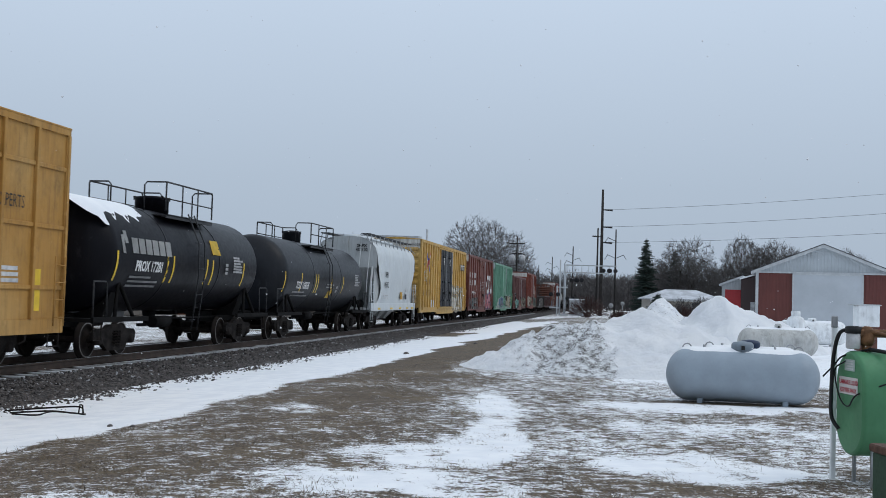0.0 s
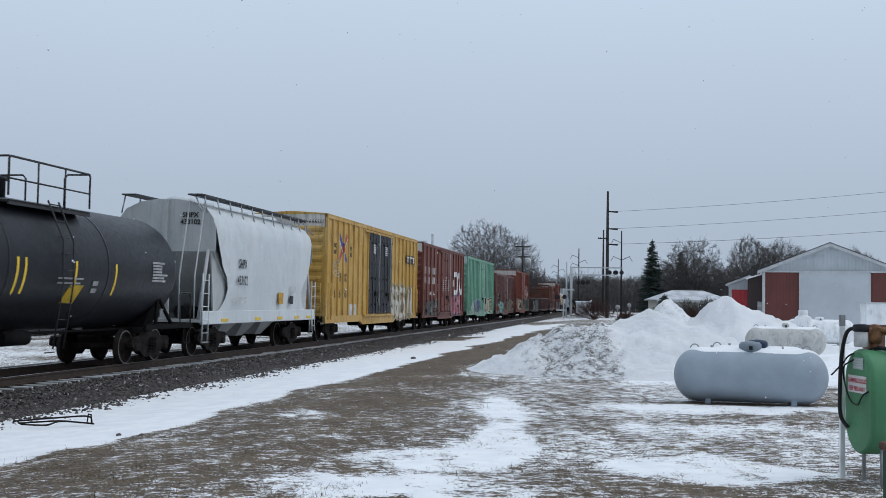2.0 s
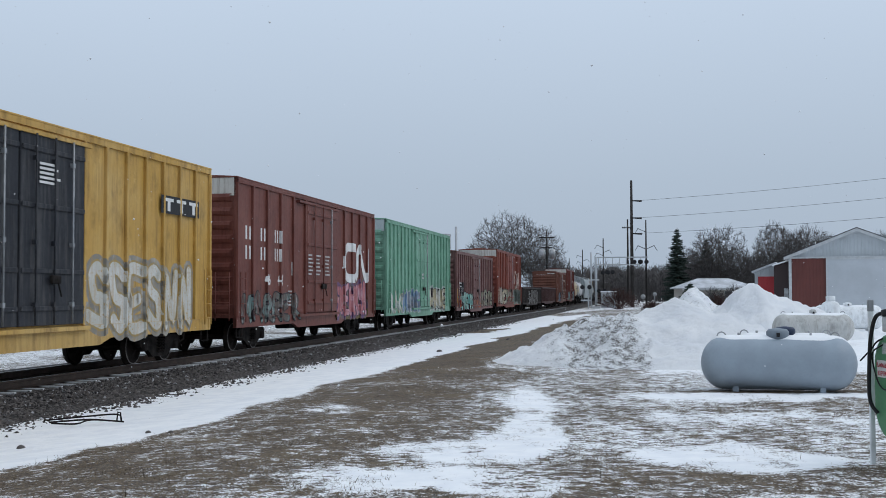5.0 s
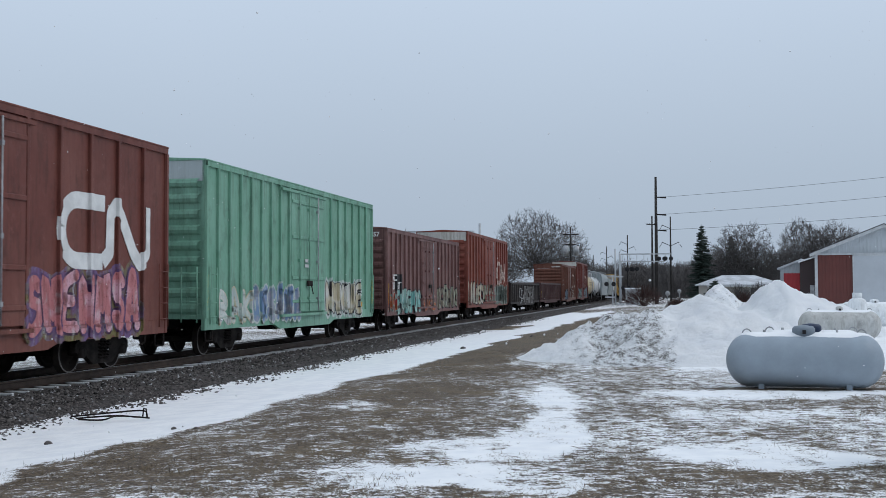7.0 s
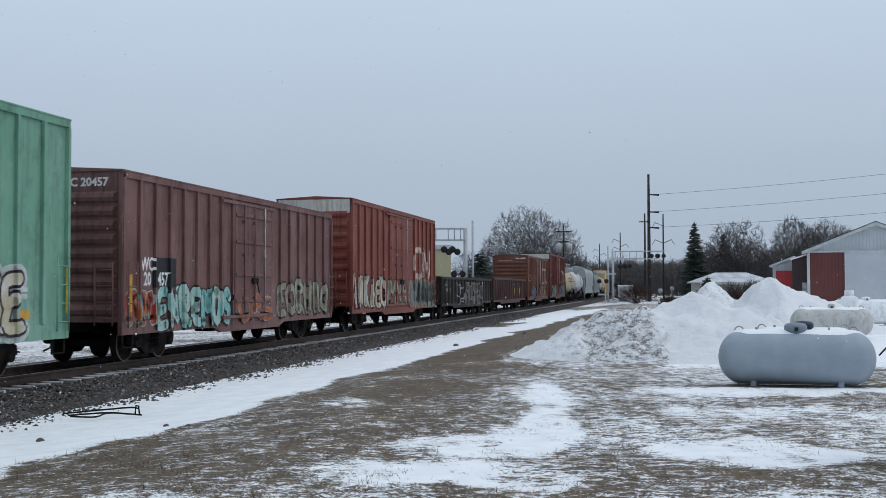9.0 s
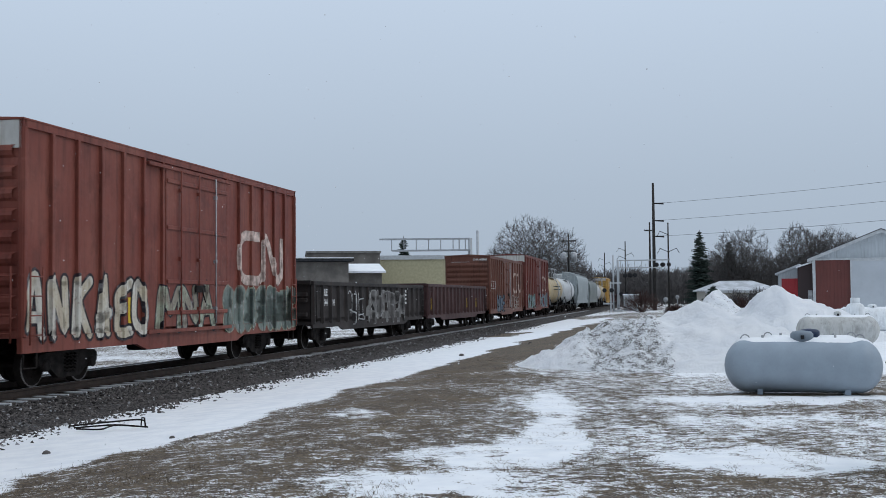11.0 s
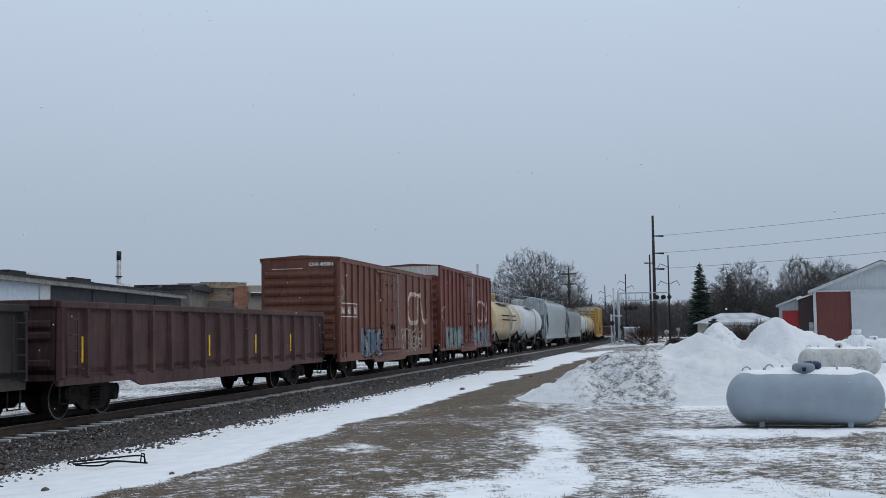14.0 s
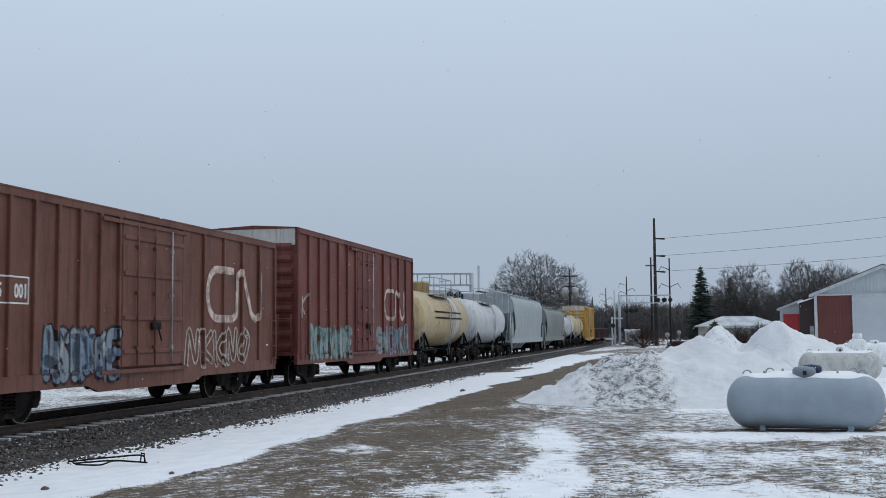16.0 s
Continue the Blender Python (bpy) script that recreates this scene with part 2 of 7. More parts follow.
WHEELSET, RIM, SPRING = wheel_mesh(), rim_mesh(), truck_details_mesh()
FRAME_NEAR, FRAME_FAR = side_frame_mesh(-1.04), side_frame_mesh(1.04)
BEARING = Shape().turn([(-1.16, 0.06), (-1.15, 0.11), (-1.02, 0.12), (-0.98, 0.10)], 14, "Y").mesh("bearing_cap")
COUPLER = Shape().box(-0.45, 0.25, -0.09, 0.09, 0.72, 0.92).box(-0.62, -0.40, -0.16, 0.16, 0.68, 0.98, 0.03).tube([(-0.45, -0.1, 0.7), (-0.6, -0.14, 0.42), (-0.85, -0.12, 0.36)], 0.022, 6).mesh("coupler")
ROLLERS = []


def add_truck(car, x):
    t = part("truck", Shape().box(-0.17, 0.17, -1.05, 1.05, 0.36, 0.66, 0.04).box(-0.5, 0.5, -0.2, 0.2, 0.62, 0.78, 0.03), M_TRUCK, car)
    t.location.x = x
    part("side_frame", FRAME_NEAR, M_TRUCK, t)
    part("side_frame", FRAME_FAR, M_TRUCK, t)
    for x in (-0.14, 0.0, 0.14):
        sp = part("spring", SPRING, M_TRUCK, t)
        sp.location = (x, 0, 0)
    for dx in (-0.88, 0.88):
        w = part("wheelset", WHEELSET, M_WHEEL, t)
        w.location = (dx, 0, WHEEL_R)
        ROLLERS.append((w, dx))
        b = part("bearing_cap", BEARING, M_TRUCK, t)
        b.location = (dx, 0, WHEEL_R)
    if True:
        for dx in (-0.88, 0.88):
            r = part("wheel_rim", RIM, M_TREAD, t)
            r.location = (dx, 0, WHEEL_R)
    return t


def add_ends(car, half):
    for sgn in (-1, 1):
        c = part("coupler", COUPLER, M_TRUCK, car)
        c.matrix_local = pose(sgn * half, 0, 0, 0, 0, 0 if sgn < 0 else 180)


def ladder(car, x, y, z0, z1, width, material, along="x", rungs=None, name="ladder"):
    """A ladder of two stiles and rungs, on the side (along x) or on an end (along y)."""
    s = Shape()
    n = rungs or max(2, int((z1 - z0) / 0.38) + 1)
    def p(u, z, off=0.0):
        return (x + u, y - off, z) if along == "x" else (x - off, y + u, z)
    for u in (-width / 2, width / 2):
        s.tube([p(u, z0, 0.07), p(u, z1, 0.07)], 0.018, 6)
    for i in range(n):
        z = z0 + (z1 - z0) * (i + 0.5) / n
        s.tube([p(-width / 2, z, 0.07), p(width / 2, z, 0.07)], 0.013, 6)
    return part(name, s, material, car)


CARS = []


def begin(name, near, far, label, category="railway car"):
    """An empty car frame from near to far (metres along the line at 8 s)."""
    car = thing(name, Matrix(), label, category, "cars of the freight train")
    CARS.append((car, (near + far) / 2))
    return car, far - near


RELIEF = {}


def draped(ob, car, W, sill=None):
    """Lays flat paint on the car's side: over the posts and doors, not across the gaps between them."""
    bm = bmesh.new()
    bm.from_mesh(ob.data)
    lo, hi = min(v.co.x for v in bm.verts), max(v.co.x for v in bm.verts)
    steps = [q for q in RELIEF[car.name] if q[1] > lo and q[0] < hi]
    cuts = [((x, 0, 0), (1, 0, 0)) for a, b, d, k in steps for x in (a - k, a, b, b + k)]
    if sill:
        cuts += [((0, 0, z), (0, 0, 1)) for z in (sill + 0.294, sill + 0.30)]
    for at, no in cuts:
        bmesh.ops.bisect_plane(bm, geom=bm.verts[:] + bm.edges[:] + bm.faces[:], plane_co=at, plane_no=no)
    for v in bm.verts:
        up = max([d for a, b, d, k in steps if a - 0.001 <= v.co.x <= b + 0.001], default=0.0)
        if sill and v.co.z < sill + 0.297:
            up = max(up, 0.03)
        v.co.y -= up
    bm.to_mesh(ob.data)
    bm.free()
    return ob


def sprayed(name, one, two, under, wear=0.35):
    """Sprayed paint in two tones, chipped through to the car's own colour."""
    k = Nodes(name)
    tone = k.math("MULTIPLY_ADD", k.n.new("ShaderNodeNewGeometry").outputs["Random Per Island"], 0.15, k.noise(1.4, 3, k.scaled((1, 0, 1))))
    col = k.mix(k.step(tone, 0.46, 0.66), one, two)
    col = k.mix(k.math("MULTIPLY", k.step(k.noise(5, 3, k.scaled((1, 0, 0.5))), 0.55, 0.7), 0.5), col, (0.55, 0.55, 0.55))
    streak = k.noise(1.0, 4, k.scaled((14, 14, 0.9)), 0.65)
    col = k.mix(k.math("MULTIPLY", k.step(streak, 0.48, 0.70), wear * 1.5), col, under)
    col = k.mix(k.math("MULTIPLY", k.step(k.noise(18, 4), 0.56, 0.68), wear * 1.6), col, under)
    return k.done(col, 0.6, Specular_IOR_Level=0.2)


# strokes of wild letter forms in a unit box
FORMS = [
    [[(0.9, 0.85), (0.5, 1.0), (0.1, 0.8), (0.3, 0.55), (0.75, 0.42), (0.85, 0.15), (0.45, 0.0), (0.05, 0.15)]],
    [[(0.1, 0.0), (0.12, 0.95), (0.80, 0.10), (0.88, 1.0)]],
    [[(0.05, 0.0), (0.38, 1.0), (0.58, 1.0), (0.95, 0.0)], [(0.2, 0.35), (0.8, 0.38)]],
    [[(0.5, 1.0), (0.1, 0.75), (0.08, 0.25), (0.5, 0.0), (0.9, 0.25), (0.92, 0.75), (0.5, 1.0)]],
    [[(0.9, 1.0), (0.15, 0.92), (0.1, 0.5), (0.7, 0.52)], [(0.1, 0.5), (0.12, 0.05), (0.92, 0.0)]],
    [[(0.12, 0.0), (0.14, 1.0)], [(0.92, 1.0), (0.25, 0.52), (0.95, 0.0)]],
    [[(0.12, 0.0), (0.14, 1.0), (0.75, 0.95), (0.8, 0.6), (0.22, 0.5), (0.92, 0.0)]],
    [[(0.05, 0.0), (0.14, 1.0), (0.5, 0.4), (0.85, 1.0), (0.95, 0.0)]],
]


def ribbon(shape, pts, width, y):
    """A flat brush stroke through (x, z) points, smoothed, with round ends."""
    path = []
    for i in range(len(pts) - 1):
        a, b, c, d = (Vector(pts[q]) for q in (max(i - 1, 0), i, i + 1, min(i + 2, len(pts) - 1)))
        for j in range(6):
            t = j / 6
            path.append(0.5 * ((2 * b) + (c - a) * t + (2 * a - 5 * b + 4 * c - d) * t * t + (3 * b - a - 3 * c + d) * t ** 3))
    path.append(Vector(pts[-1]))
    v, n = [], len(path)
    for i, p in enumerate(path):
        d = (path[min(i + 1, n - 1)] - path[max(i - 1, 0)]).normalized()
        o = Vector((-d.y, d.x)) * width / 2
        v += [(p.x + o.x, y, p.y + o.y), (p.x - o.x, y, p.y - o.y)]
    shape.add(v, [(2 * i + 1, 2 * i + 3, 2 * i + 2, 2 * i) for i in range(n - 1)])
    for p in (path[0], path[-1]):
        shape.add([(p.x + width / 2 * math.cos(a), y, p.y + width / 2 * math.sin(a)) for a in (2 * math.pi * j / 10 for j in range(10))], [tuple(range(10))])


def graffiti(car, W, x0, x1, z0, z1, count, fill, edge, seed, brush=0.24, line=0.06, sill=None, halo=None):
    """A row of wild sprayed letters: a coloured body in a drawn outline, over a halo if there is one."""
    rng = random.Random(seed)
    body, rim, glow = Shape(), Shape(), Shape()
    cell = (x1 - x0) / count
    for i in range(count):
        lean, drop = rng.uniform(-0.12, 0.12), rng.uniform(-0.06, 0.06)
        y = -W - 0.005 - 0.003 * i
        for line_pts in FORMS[(rng.randrange(len(FORMS)) + i) % len(FORMS)]:
            pts = []
            for u, q in line_pts:
                u, q = u + rng.gauss(0, 0.085) + lean * (q - 0.5), q + rng.gauss(0, 0.05) + drop
                m = brush / 2 + line
                pts.append((x0 + i * cell + m * 0.5 + (cell - m) * u, z0 + m + (z1 - z0 - 2 * m) * max(0.0, min(1.0, q))))
            ribbon(body, pts, brush, y - 0.0015)
            ribbon(rim, pts, brush + 2 * line, y)
            if halo:
                ribbon(glow, pts, brush + 2 * line + 0.22, -W - 0.0025)
    for nm, sh, mat in (("graffiti_halo", glow, halo), ("graffiti_outline", rim, edge), ("graffiti_fill", body, fill)):
        if mat and sh.v:
            draped(part(nm, sh, mat, car, "", 0, False), car, W, sill)


def boxcar(near, far, eave, sill, body, label, ribs, doors, end_top=None, door_mat=None, roof_mat=None, grid=False, rust_roof=True, truck_in=2.3, name="boxcar", plug=True):
    """A steel boxcar. doors: (x, width) from the near end, each a leaf; ribs: posts on each side of the doors."""
    car, L = begin(name, near, far, label)
    h, W = L / 2, 1.44
    relief = RELIEF[car.name] = []
    door_mat, roof_mat = door_mat or body, roof_mat or body
    part("body", Shape().box(-h + 0.02, h - 0.02, -W, W, sill + 0.28, eave - 0.02), body, car)
    # side sill, deeper between the trucks
    d0, d1 = min(a for a, _ in doors) - h, max(a + b for a, b in doors) - h
    for sgn in (-1, 1):
        y0, y1 = sorted((sgn * (W - 0.06), sgn * (W + 0.03)))
        part("side_sill", Shape().prism([(-h, sill + 0.30), (-h, sill), (d0 - 1.3, sill), (d0 - 0.8, sill - 0.14), (d1 + 0.8, sill - 0.14), (d1 + 1.3, sill), (h, sill), (h, sill + 0.30)], y0, y1), body, car)
        part("top_chord", Shape().box(-h, h, min(sgn * (W - 0.03), sgn * (W + 0.05)), max(sgn * (W - 0.03), sgn * (W + 0.05)), eave - 0.16, eave), body, car)
    # posts on the near side
    ribs, ribs_far = ribs if isinstance(ribs, tuple) else (ribs, ribs)
    left = [-h + 0.06 + (d0 + h - 0.1) * i / ribs for i in range(ribs + 1)]
    right = [d1 + 0.06 + (h - d1 - 0.12) * i / ribs_far for i in range(ribs_far + 1)]
    for x in left + right:
        part("post", Shape().prism([(x - 0.05, sill + 0.30), (x + 0.05, sill + 0.30), (x + 0.05, eave - 0.16), (x - 0.05, eave - 0.16)], -W - 0.075, -W + 0.01), body, car, "", 0.012)
        relief.append((x - 0.05, x + 0.05, 0.075, 0.006))
    if grid:
        for x0, x1 in zip(left[:-1] + right[:-1], left[1:] + right[1:]):
            for z in (sill + 0.90, sill + 2.16, sill + 3.40):
                part("cross_rail", Shape().box(x0 + 0.05, x1 - 0.05, -W - 0.04, -W + 0.01, z, z + 0.09, 0.012), body, car)
    # doors
    for x0, w in doors:
        a, b = x0 - h, x0 - h + w
        relief.append((a + 0.03, b - 0.03, 0.09, 0.006))
        door = part("door", Shape().box(a + 0.03, b - 0.03, -W - 0.09, -W + 0.02, sill + 0.34, eave - 0.24, 0.015), door_mat, car)
        for z in (sill + 0.62, sill + 1.35, (sill + eave) / 2 + 0.45, eave - 0.62):
            part("door_rib", Shape().box(a + 0.06, b - 0.06, -W - 0.125, -W - 0.088, z, z + 0.10, 0.014), door_mat, door)
        for u in (0.20, 0.48, 0.76):
            rod = Shape().tube([(a + w * u, -W - 0.15, sill + 0.36), (a + w * u, -W - 0.15, eave - 0.28)], 0.02, 6)
            for z in (sill + 0.7, sill + 1.9, eave - 0.8):
                rod.box(a + w * u - 0.04, a + w * u + 0.04, -W - 0.17, -W - 0.085, z, z + 0.09)
            part("door_rod", rod, door_mat if u < 0.7 else M_GALV, door)
        part("door_handle", Shape().box(a + w * 0.42, a + w * 0.56, -W - 0.19, -W - 0.12, sill + 1.15, sill + 1.32, 0.02).tube([(a + w * 0.49, -W - 0.18, sill + 1.3), (a + w * 0.55, -W - 0.2, sill + 0.9)], 0.018, 6), M_TRUCK, door)
    for z in (sill + 0.26, eave - 0.25):
        part("door_track", Shape().box(d0 - 0.9, d1 + 0.2, -W - 0.13, -W + 0.0, z - 0.05, z + 0.03), body, car)
    # ends with pressed horizontal ribs
    for sgn in (-1, 1):
        n = 9
        for i in range(n):
            z = sill + 0.55 + (eave - sill - 1.15) * i / (n - 1)
            s = Shape()
            prof = [(-0.13, 0.0), (-0.08, 0.05), (0.0, 0.075), (0.08, 0.05), (0.13, 0.0)]
            v = [(sgn * (h - 0.02 + dx), y * (1.36 if abs(dx) < 0.01 else 1.28), z + dz) for y in (-1, 1) for dz, dx in prof]
            s.add(v, [(k, k + 1, 6 + k, 5 + k) for k in range(4)])
            part("end_rib", s, body, car)
        part("corner_post", Shape().box(min(sgn * h, sgn * (h - 0.12)), max(sgn * h, sgn * (h - 0.12)), -W - 0.05, -W + 0.06, sill, eave, 0.015), body, car)
        if end_top:
            part("end_panel", Shape().extrude([(-W, eave - 0.55), (W, eave - 0.55), (W, eave + 0.0), (0, eave + 0.07), (-W, eave + 0.0)], min(sgn * (h + 0.0), sgn * (h - 0.05)), max(sgn * (h + 0.02), sgn * (h - 0.05))), end_top, car)
    # roof sheets with ribs, eave overhang
    part("roof", Shape().extrude([(-W - 0.06, eave - 0.03), (W + 0.06, eave - 0.03), (W + 0.06, eave + 0.01), (0, eave + 0.09), (-W - 0.06, eave + 0.01)], -h - 0.02, h + 0.02), roof_mat, car, "", 0.01)
    for i in range(13):
        x = -h + 0.3 + (L - 0.6) * i / 12
        part("roof_rib", Shape().extrude([(-W + 0.06, eave + 0.012), (-W + 0.10, eave + 0.034), (0, eave + 0.115), (W - 0.10, eave + 0.034), (W - 0.06, eave + 0.012), (0, eave + 0.09)], x - 0.05, x + 0.05), roof_mat, car)
    # ladders, steps, under-frame
    ladder(car, -h + 0.35, -W - 0.05, sill + 0.15, sill + 1.6, 0.42, body)
    ladder(car, h - 0.35, -W - 0.05, sill + 0.15, sill + 1.6, 0.42, body)
    ladder(car, -h - 0.02, -W + 0.35, sill + 0.2, sill + 1.6, 0.42, body, "y")
    for sgn in (-1, 1):
        part("step", Shape().tube([(sgn * (h - 0.1), -W, sill + 0.12), (sgn * (h - 0.1), -W, sill - 0.28), (sgn * (h - 0.55), -W, sill - 0.28), (sgn * (h - 0.55), -W, sill + 0.12)], 0.02, 6), M_TRUCK, car)
    part("underframe", Shape().box(-h + 0.1, h - 0.1, -0.22, 0.22, 0.72, sill + 0.30).box(-1.2, -0.2, -0.75, -0.25, 0.5, 0.85, 0.05).tube([(0.6, -0.5, 0.7), (1.9, -0.5, 0.7)], 0.17, 12), M_BLACK_IRON, car)
    for x in (-h * 0.45, 0.0, h * 0.45):
        part("crossbearer", Shape().box(x - 0.08, x + 0.08, -W, W, sill + 0.02, sill + 0.29), M_BLACK_IRON, car)
    for sgn in (-1, 1):
        add_truck(car, sgn * (h - truck_in))
    add_ends(car, h)
    return car, h, W


def side_text(car, W, body, x, z, size, material, width=0.8, bold=0.01, off=0.006):
    return draped(lettering(body, size, car, Matrix.Translation((x, -W - off, z)), material, "lettering", width, bold), car, W)


def bars(car, W, x, z, rows, width, material, height=0.05, gap=0.09, off=0.008):
    """Small writing, as plain bars."""
    s = Shape()
    rng = random.Random(int(x * 100) + rows)
    for i in range(rows):
        w = width * rng.uniform(0.6, 1.0)
        s.box(x, x + w, -W - off, -W - off + 0.003, z - i * gap, z - i * gap + height)
    return part("lettering", s, material, car)


def stroke(car, W, pts, width, material, off=0.010, name="painted_mark"):
    """A broad painted line over (x, z) points, rounded at its joints, in one flat sheet."""
    s = Shape()
    for i, ((xa, za), (xb, zb)) in enumerate(zip(pts[:-1], pts[1:])):
        d = Vector((xb - xa, zb - za)).normalized()
        n = Vector((-d.y, d.x)) * width / 2
        y = -W - off - 0.0012 * (i % 3)
        s.add([(xa + n.x, y, za + n.y), (xb + n.x, y, zb + n.y), (xb - n.x, y, zb - n.y), (xa - n.x, y, za - n.y)], [(3, 2, 1, 0)])
        if 0 < i:
            k = 10
            s.add([(xa + width / 2 * math.cos(a), y - 0.0012, za + width / 2 * math.sin(a)) for a in (2 * math.pi * j / k for j in range(k))], [tuple(range(k))])
    return draped(part(name, s, material, car, "", 0, False), car, W)


def noodle(car, W, x, z, wide, tall, width, material):
    """The white looping house mark on some cars, as plain rounded strokes."""
    r = 0.32 * wide / 2
    def arc(cx, cz, a0, a1, rr, n=5):
        return [(cx + rr * math.cos(radians(a0 + (a1 - a0) * i / n)), cz + rr * math.sin(radians(a0 + (a1 - a0) * i / n))) for i in range(n + 1)]
    u = wide * 0.46
    first = [(x + u, z + tall)] + arc(x + r, z + tall - r, 90, 180, r) + arc(x + r, z + r, 180, 270, r) + [(x + u * 0.95, z)]
    stroke(car, W, first, width, material)
    stroke(car, W, [(x + u * 0.95, z), (x + u * 1.12, z + width * 0.6), (x + u * 1.14, z + tall - width * 0.6), (x + u * 1.28, z + tall), (x + u * 1.42, z + tall - width * 0.7), (x + wide * 0.80, z + width * 0.7), (x + wide * 0.88, z), (x + wide * 0.97, z + width * 0.7), (x + wide * 0.97, z + tall + 0.05)], width, material, 0.014)


def capsule(half, r, n=9, dish=0.5):
    """Profile of a tank with dished heads."""
    head = [(dish * r * math.sin(a), r * math.cos(a)) for a in (math.pi / 2 * i / n for i in range(n))]
    return [(-half - 0.001, 0.02)] + [(-half + dish * r - dx, rr) for dx, rr in reversed(head)] + [(half - dish * r + dx, rr) for dx, rr in head] + [(half + 0.001, 0.02)]


def tank_car(near, far, r, axis_z, body, label, platform, dome_x, rail_mat, strips=(), saddle=None, name="tank_car", lids=1, dome_r=0.42, dome_h=0.42):
    """A tank car. platform: (x0, x1) of the railed platform; strips: x of the reflective strips."""
    car, L = begin(name, near, far, label)
    h = L / 2
    t = h - 0.55
    part("tank", Shape().turn(capsule(t, r), 40, "X", (0, 0, axis_z)), body, car)
    for x in (-t * 0.36, t * 0.30):
        part("tank_seam", Shape().turn([(x - 0.05, r - 0.01), (x - 0.04, r + 0.008), (x + 0.04, r + 0.008), (x + 0.05, r - 0.01)], 40, "X", (0, 0, axis_z)), body, car)
    top = axis_z + r
    dome = part("dome", Shape().turn([(top - 0.12, dome_r), (top + dome_h * 0.75, dome_r), (top + dome_h * 0.8, dome_r + 0.03), (top + dome_h * 0.92, dome_r + 0.02), (top + dome_h, dome_r * 0.6), (top + dome_h + 0.02, 0.03)], 24, "Z", (dome_x, 0, 0)), body, car)
    for k in range(6):
        a = k * math.pi / 3
        part("hinge_bolt", Shape().box(dome_x + dome_r * math.cos(a) - 0.03, dome_x + dome_r * math.cos(a) + 0.03, dome_r * math.sin(a) - 0.03, dome_r * math.sin(a) + 0.03, top + dome_h * 0.72, top + dome_h * 0.97), body, dome)
    # platform and railings on both sides
    p0, p1 = platform
    for sgn in (-1, 1):
        y0, y1 = sorted((sgn * 0.62, sgn * 1.12))
        part("platform", Shape().box(p0, p1, y0, y1, top - 0.22, top - 0.18).box(p0, p1, y0, y0 + 0.04, top - 0.28, top - 0.18).box(p0, p1, y1 - 0.04, y1, top - 0.28, top - 0.18), rail_mat, car)
        rail = Shape()
        y = sgn * 1.10
        rail.tube([(p0, y, top - 0.1), (p0, y, top + 0.63), (p0 + 0.05, y, top + 0.68), (p1 - 0.05, y, top + 0.68), (p1, y, top + 0.63), (p1, y, top - 0.1)], 0.024, 6)
        rail.tube([(p0, y, top + 0.24), (p1, y, top + 0.24)], 0.018, 6)
        for x in (p0 + (p1 - p0) / 3, p0 + 2 * (p1 - p0) / 3):
            rail.tube([(x, y, top - 0.22), (x, y, top + 0.68)], 0.02, 6)
        part("railing", rail, rail_mat, car)
    for x in (p0, p1):
        part("end_railing", Shape().tube([(x, -1.1, top + 0.68), (x, -0.55, top + 0.68), (x, -0.48, top + 0.6), (x, -0.48, top - 0.1)], 0.022, 6), rail_mat, car)
        part("end_railing", Shape().tube([(x, 1.1, top + 0.68), (x, 0.55, top + 0.68), (x, 0.48, top + 0.6), (x, 0.48, top - 0.1)], 0.022, 6), rail_mat, car)
    xm = (p0 + p1) / 2
    steps = Shape()
    for dx in (-0.22, 0.22):
        steps.tube([(xm + dx, -1.14, top - 0.08), (xm + dx, -r - 0.10, axis_z + 0.5), (xm + dx, -r - 0.12, axis_z - 0.4), (xm + dx, -1.35, 0.55)], 0.02, 6)
    for i in range(10):
        f = i / 9
        z = top - 0.15 + (0.62 - top) * f
        y = -1.16 - (r + 0.12 - 1.16) * math.sin(math.pi * min(1, max(0, f)))
        steps.tube([(xm - 0.22, y, z), (xm + 0.22, y, z)], 0.013, 5)
    part("ladder", steps, rail_mat, car)
    # curved reflective strips on the tank's side
    for x in strips:
        s = Shape()
        v = []
        for i in range(6):
            a = radians(4 - 30 * i / 5)
            for dx in (-0.045, 0.045):
                v.append((x + dx, -(r + 0.006) * math.cos(a), axis_z + (r + 0.006) * math.sin(a)))
        s.add(v, [(2 * i, 2 * i + 1, 2 * i + 3, 2 * i + 2) for i in range(5)])
        part("reflective_strip", s, M_YELLOW, car, "", 0, False)
    # stub sills, cradles, end platforms
    for sgn in (-1, 1):
        x0, x1 = sorted((sgn * h, sgn * (h - 3.0)))
        part("stub_sill", Shape().box(x0, x1, -0.24, 0.24, 0.70, 1.0).box(min(sgn * h, sgn * (h - 0.5)), max(sgn * h, sgn * (h - 0.5)), -1.42, 1.42, 0.86, 0.95).box(x0, x1, -1.45, -1.37, 0.86, 0.98).box(x0, x1, 1.37, 1.45, 0.86, 0.98), saddle or M_BLACK_IRON, car)
        xs = sgn * (h - 1.75)
        arc = [(-(r + 0.03) * math.cos(a), axis_z - (r + 0.03) * math.sin(a)) for a in (radians(12 + 156 * i / 12) for i in range(13))]
        part("cradle", Shape().extrude([(-0.9, 0.9)] + [(y, max(z, 0.9)) for y, z in arc if abs(y) < 1.25] + [(0.9, 0.9)], xs - 0.25, xs + 0.25), saddle or M_BLACK_IRON, car)
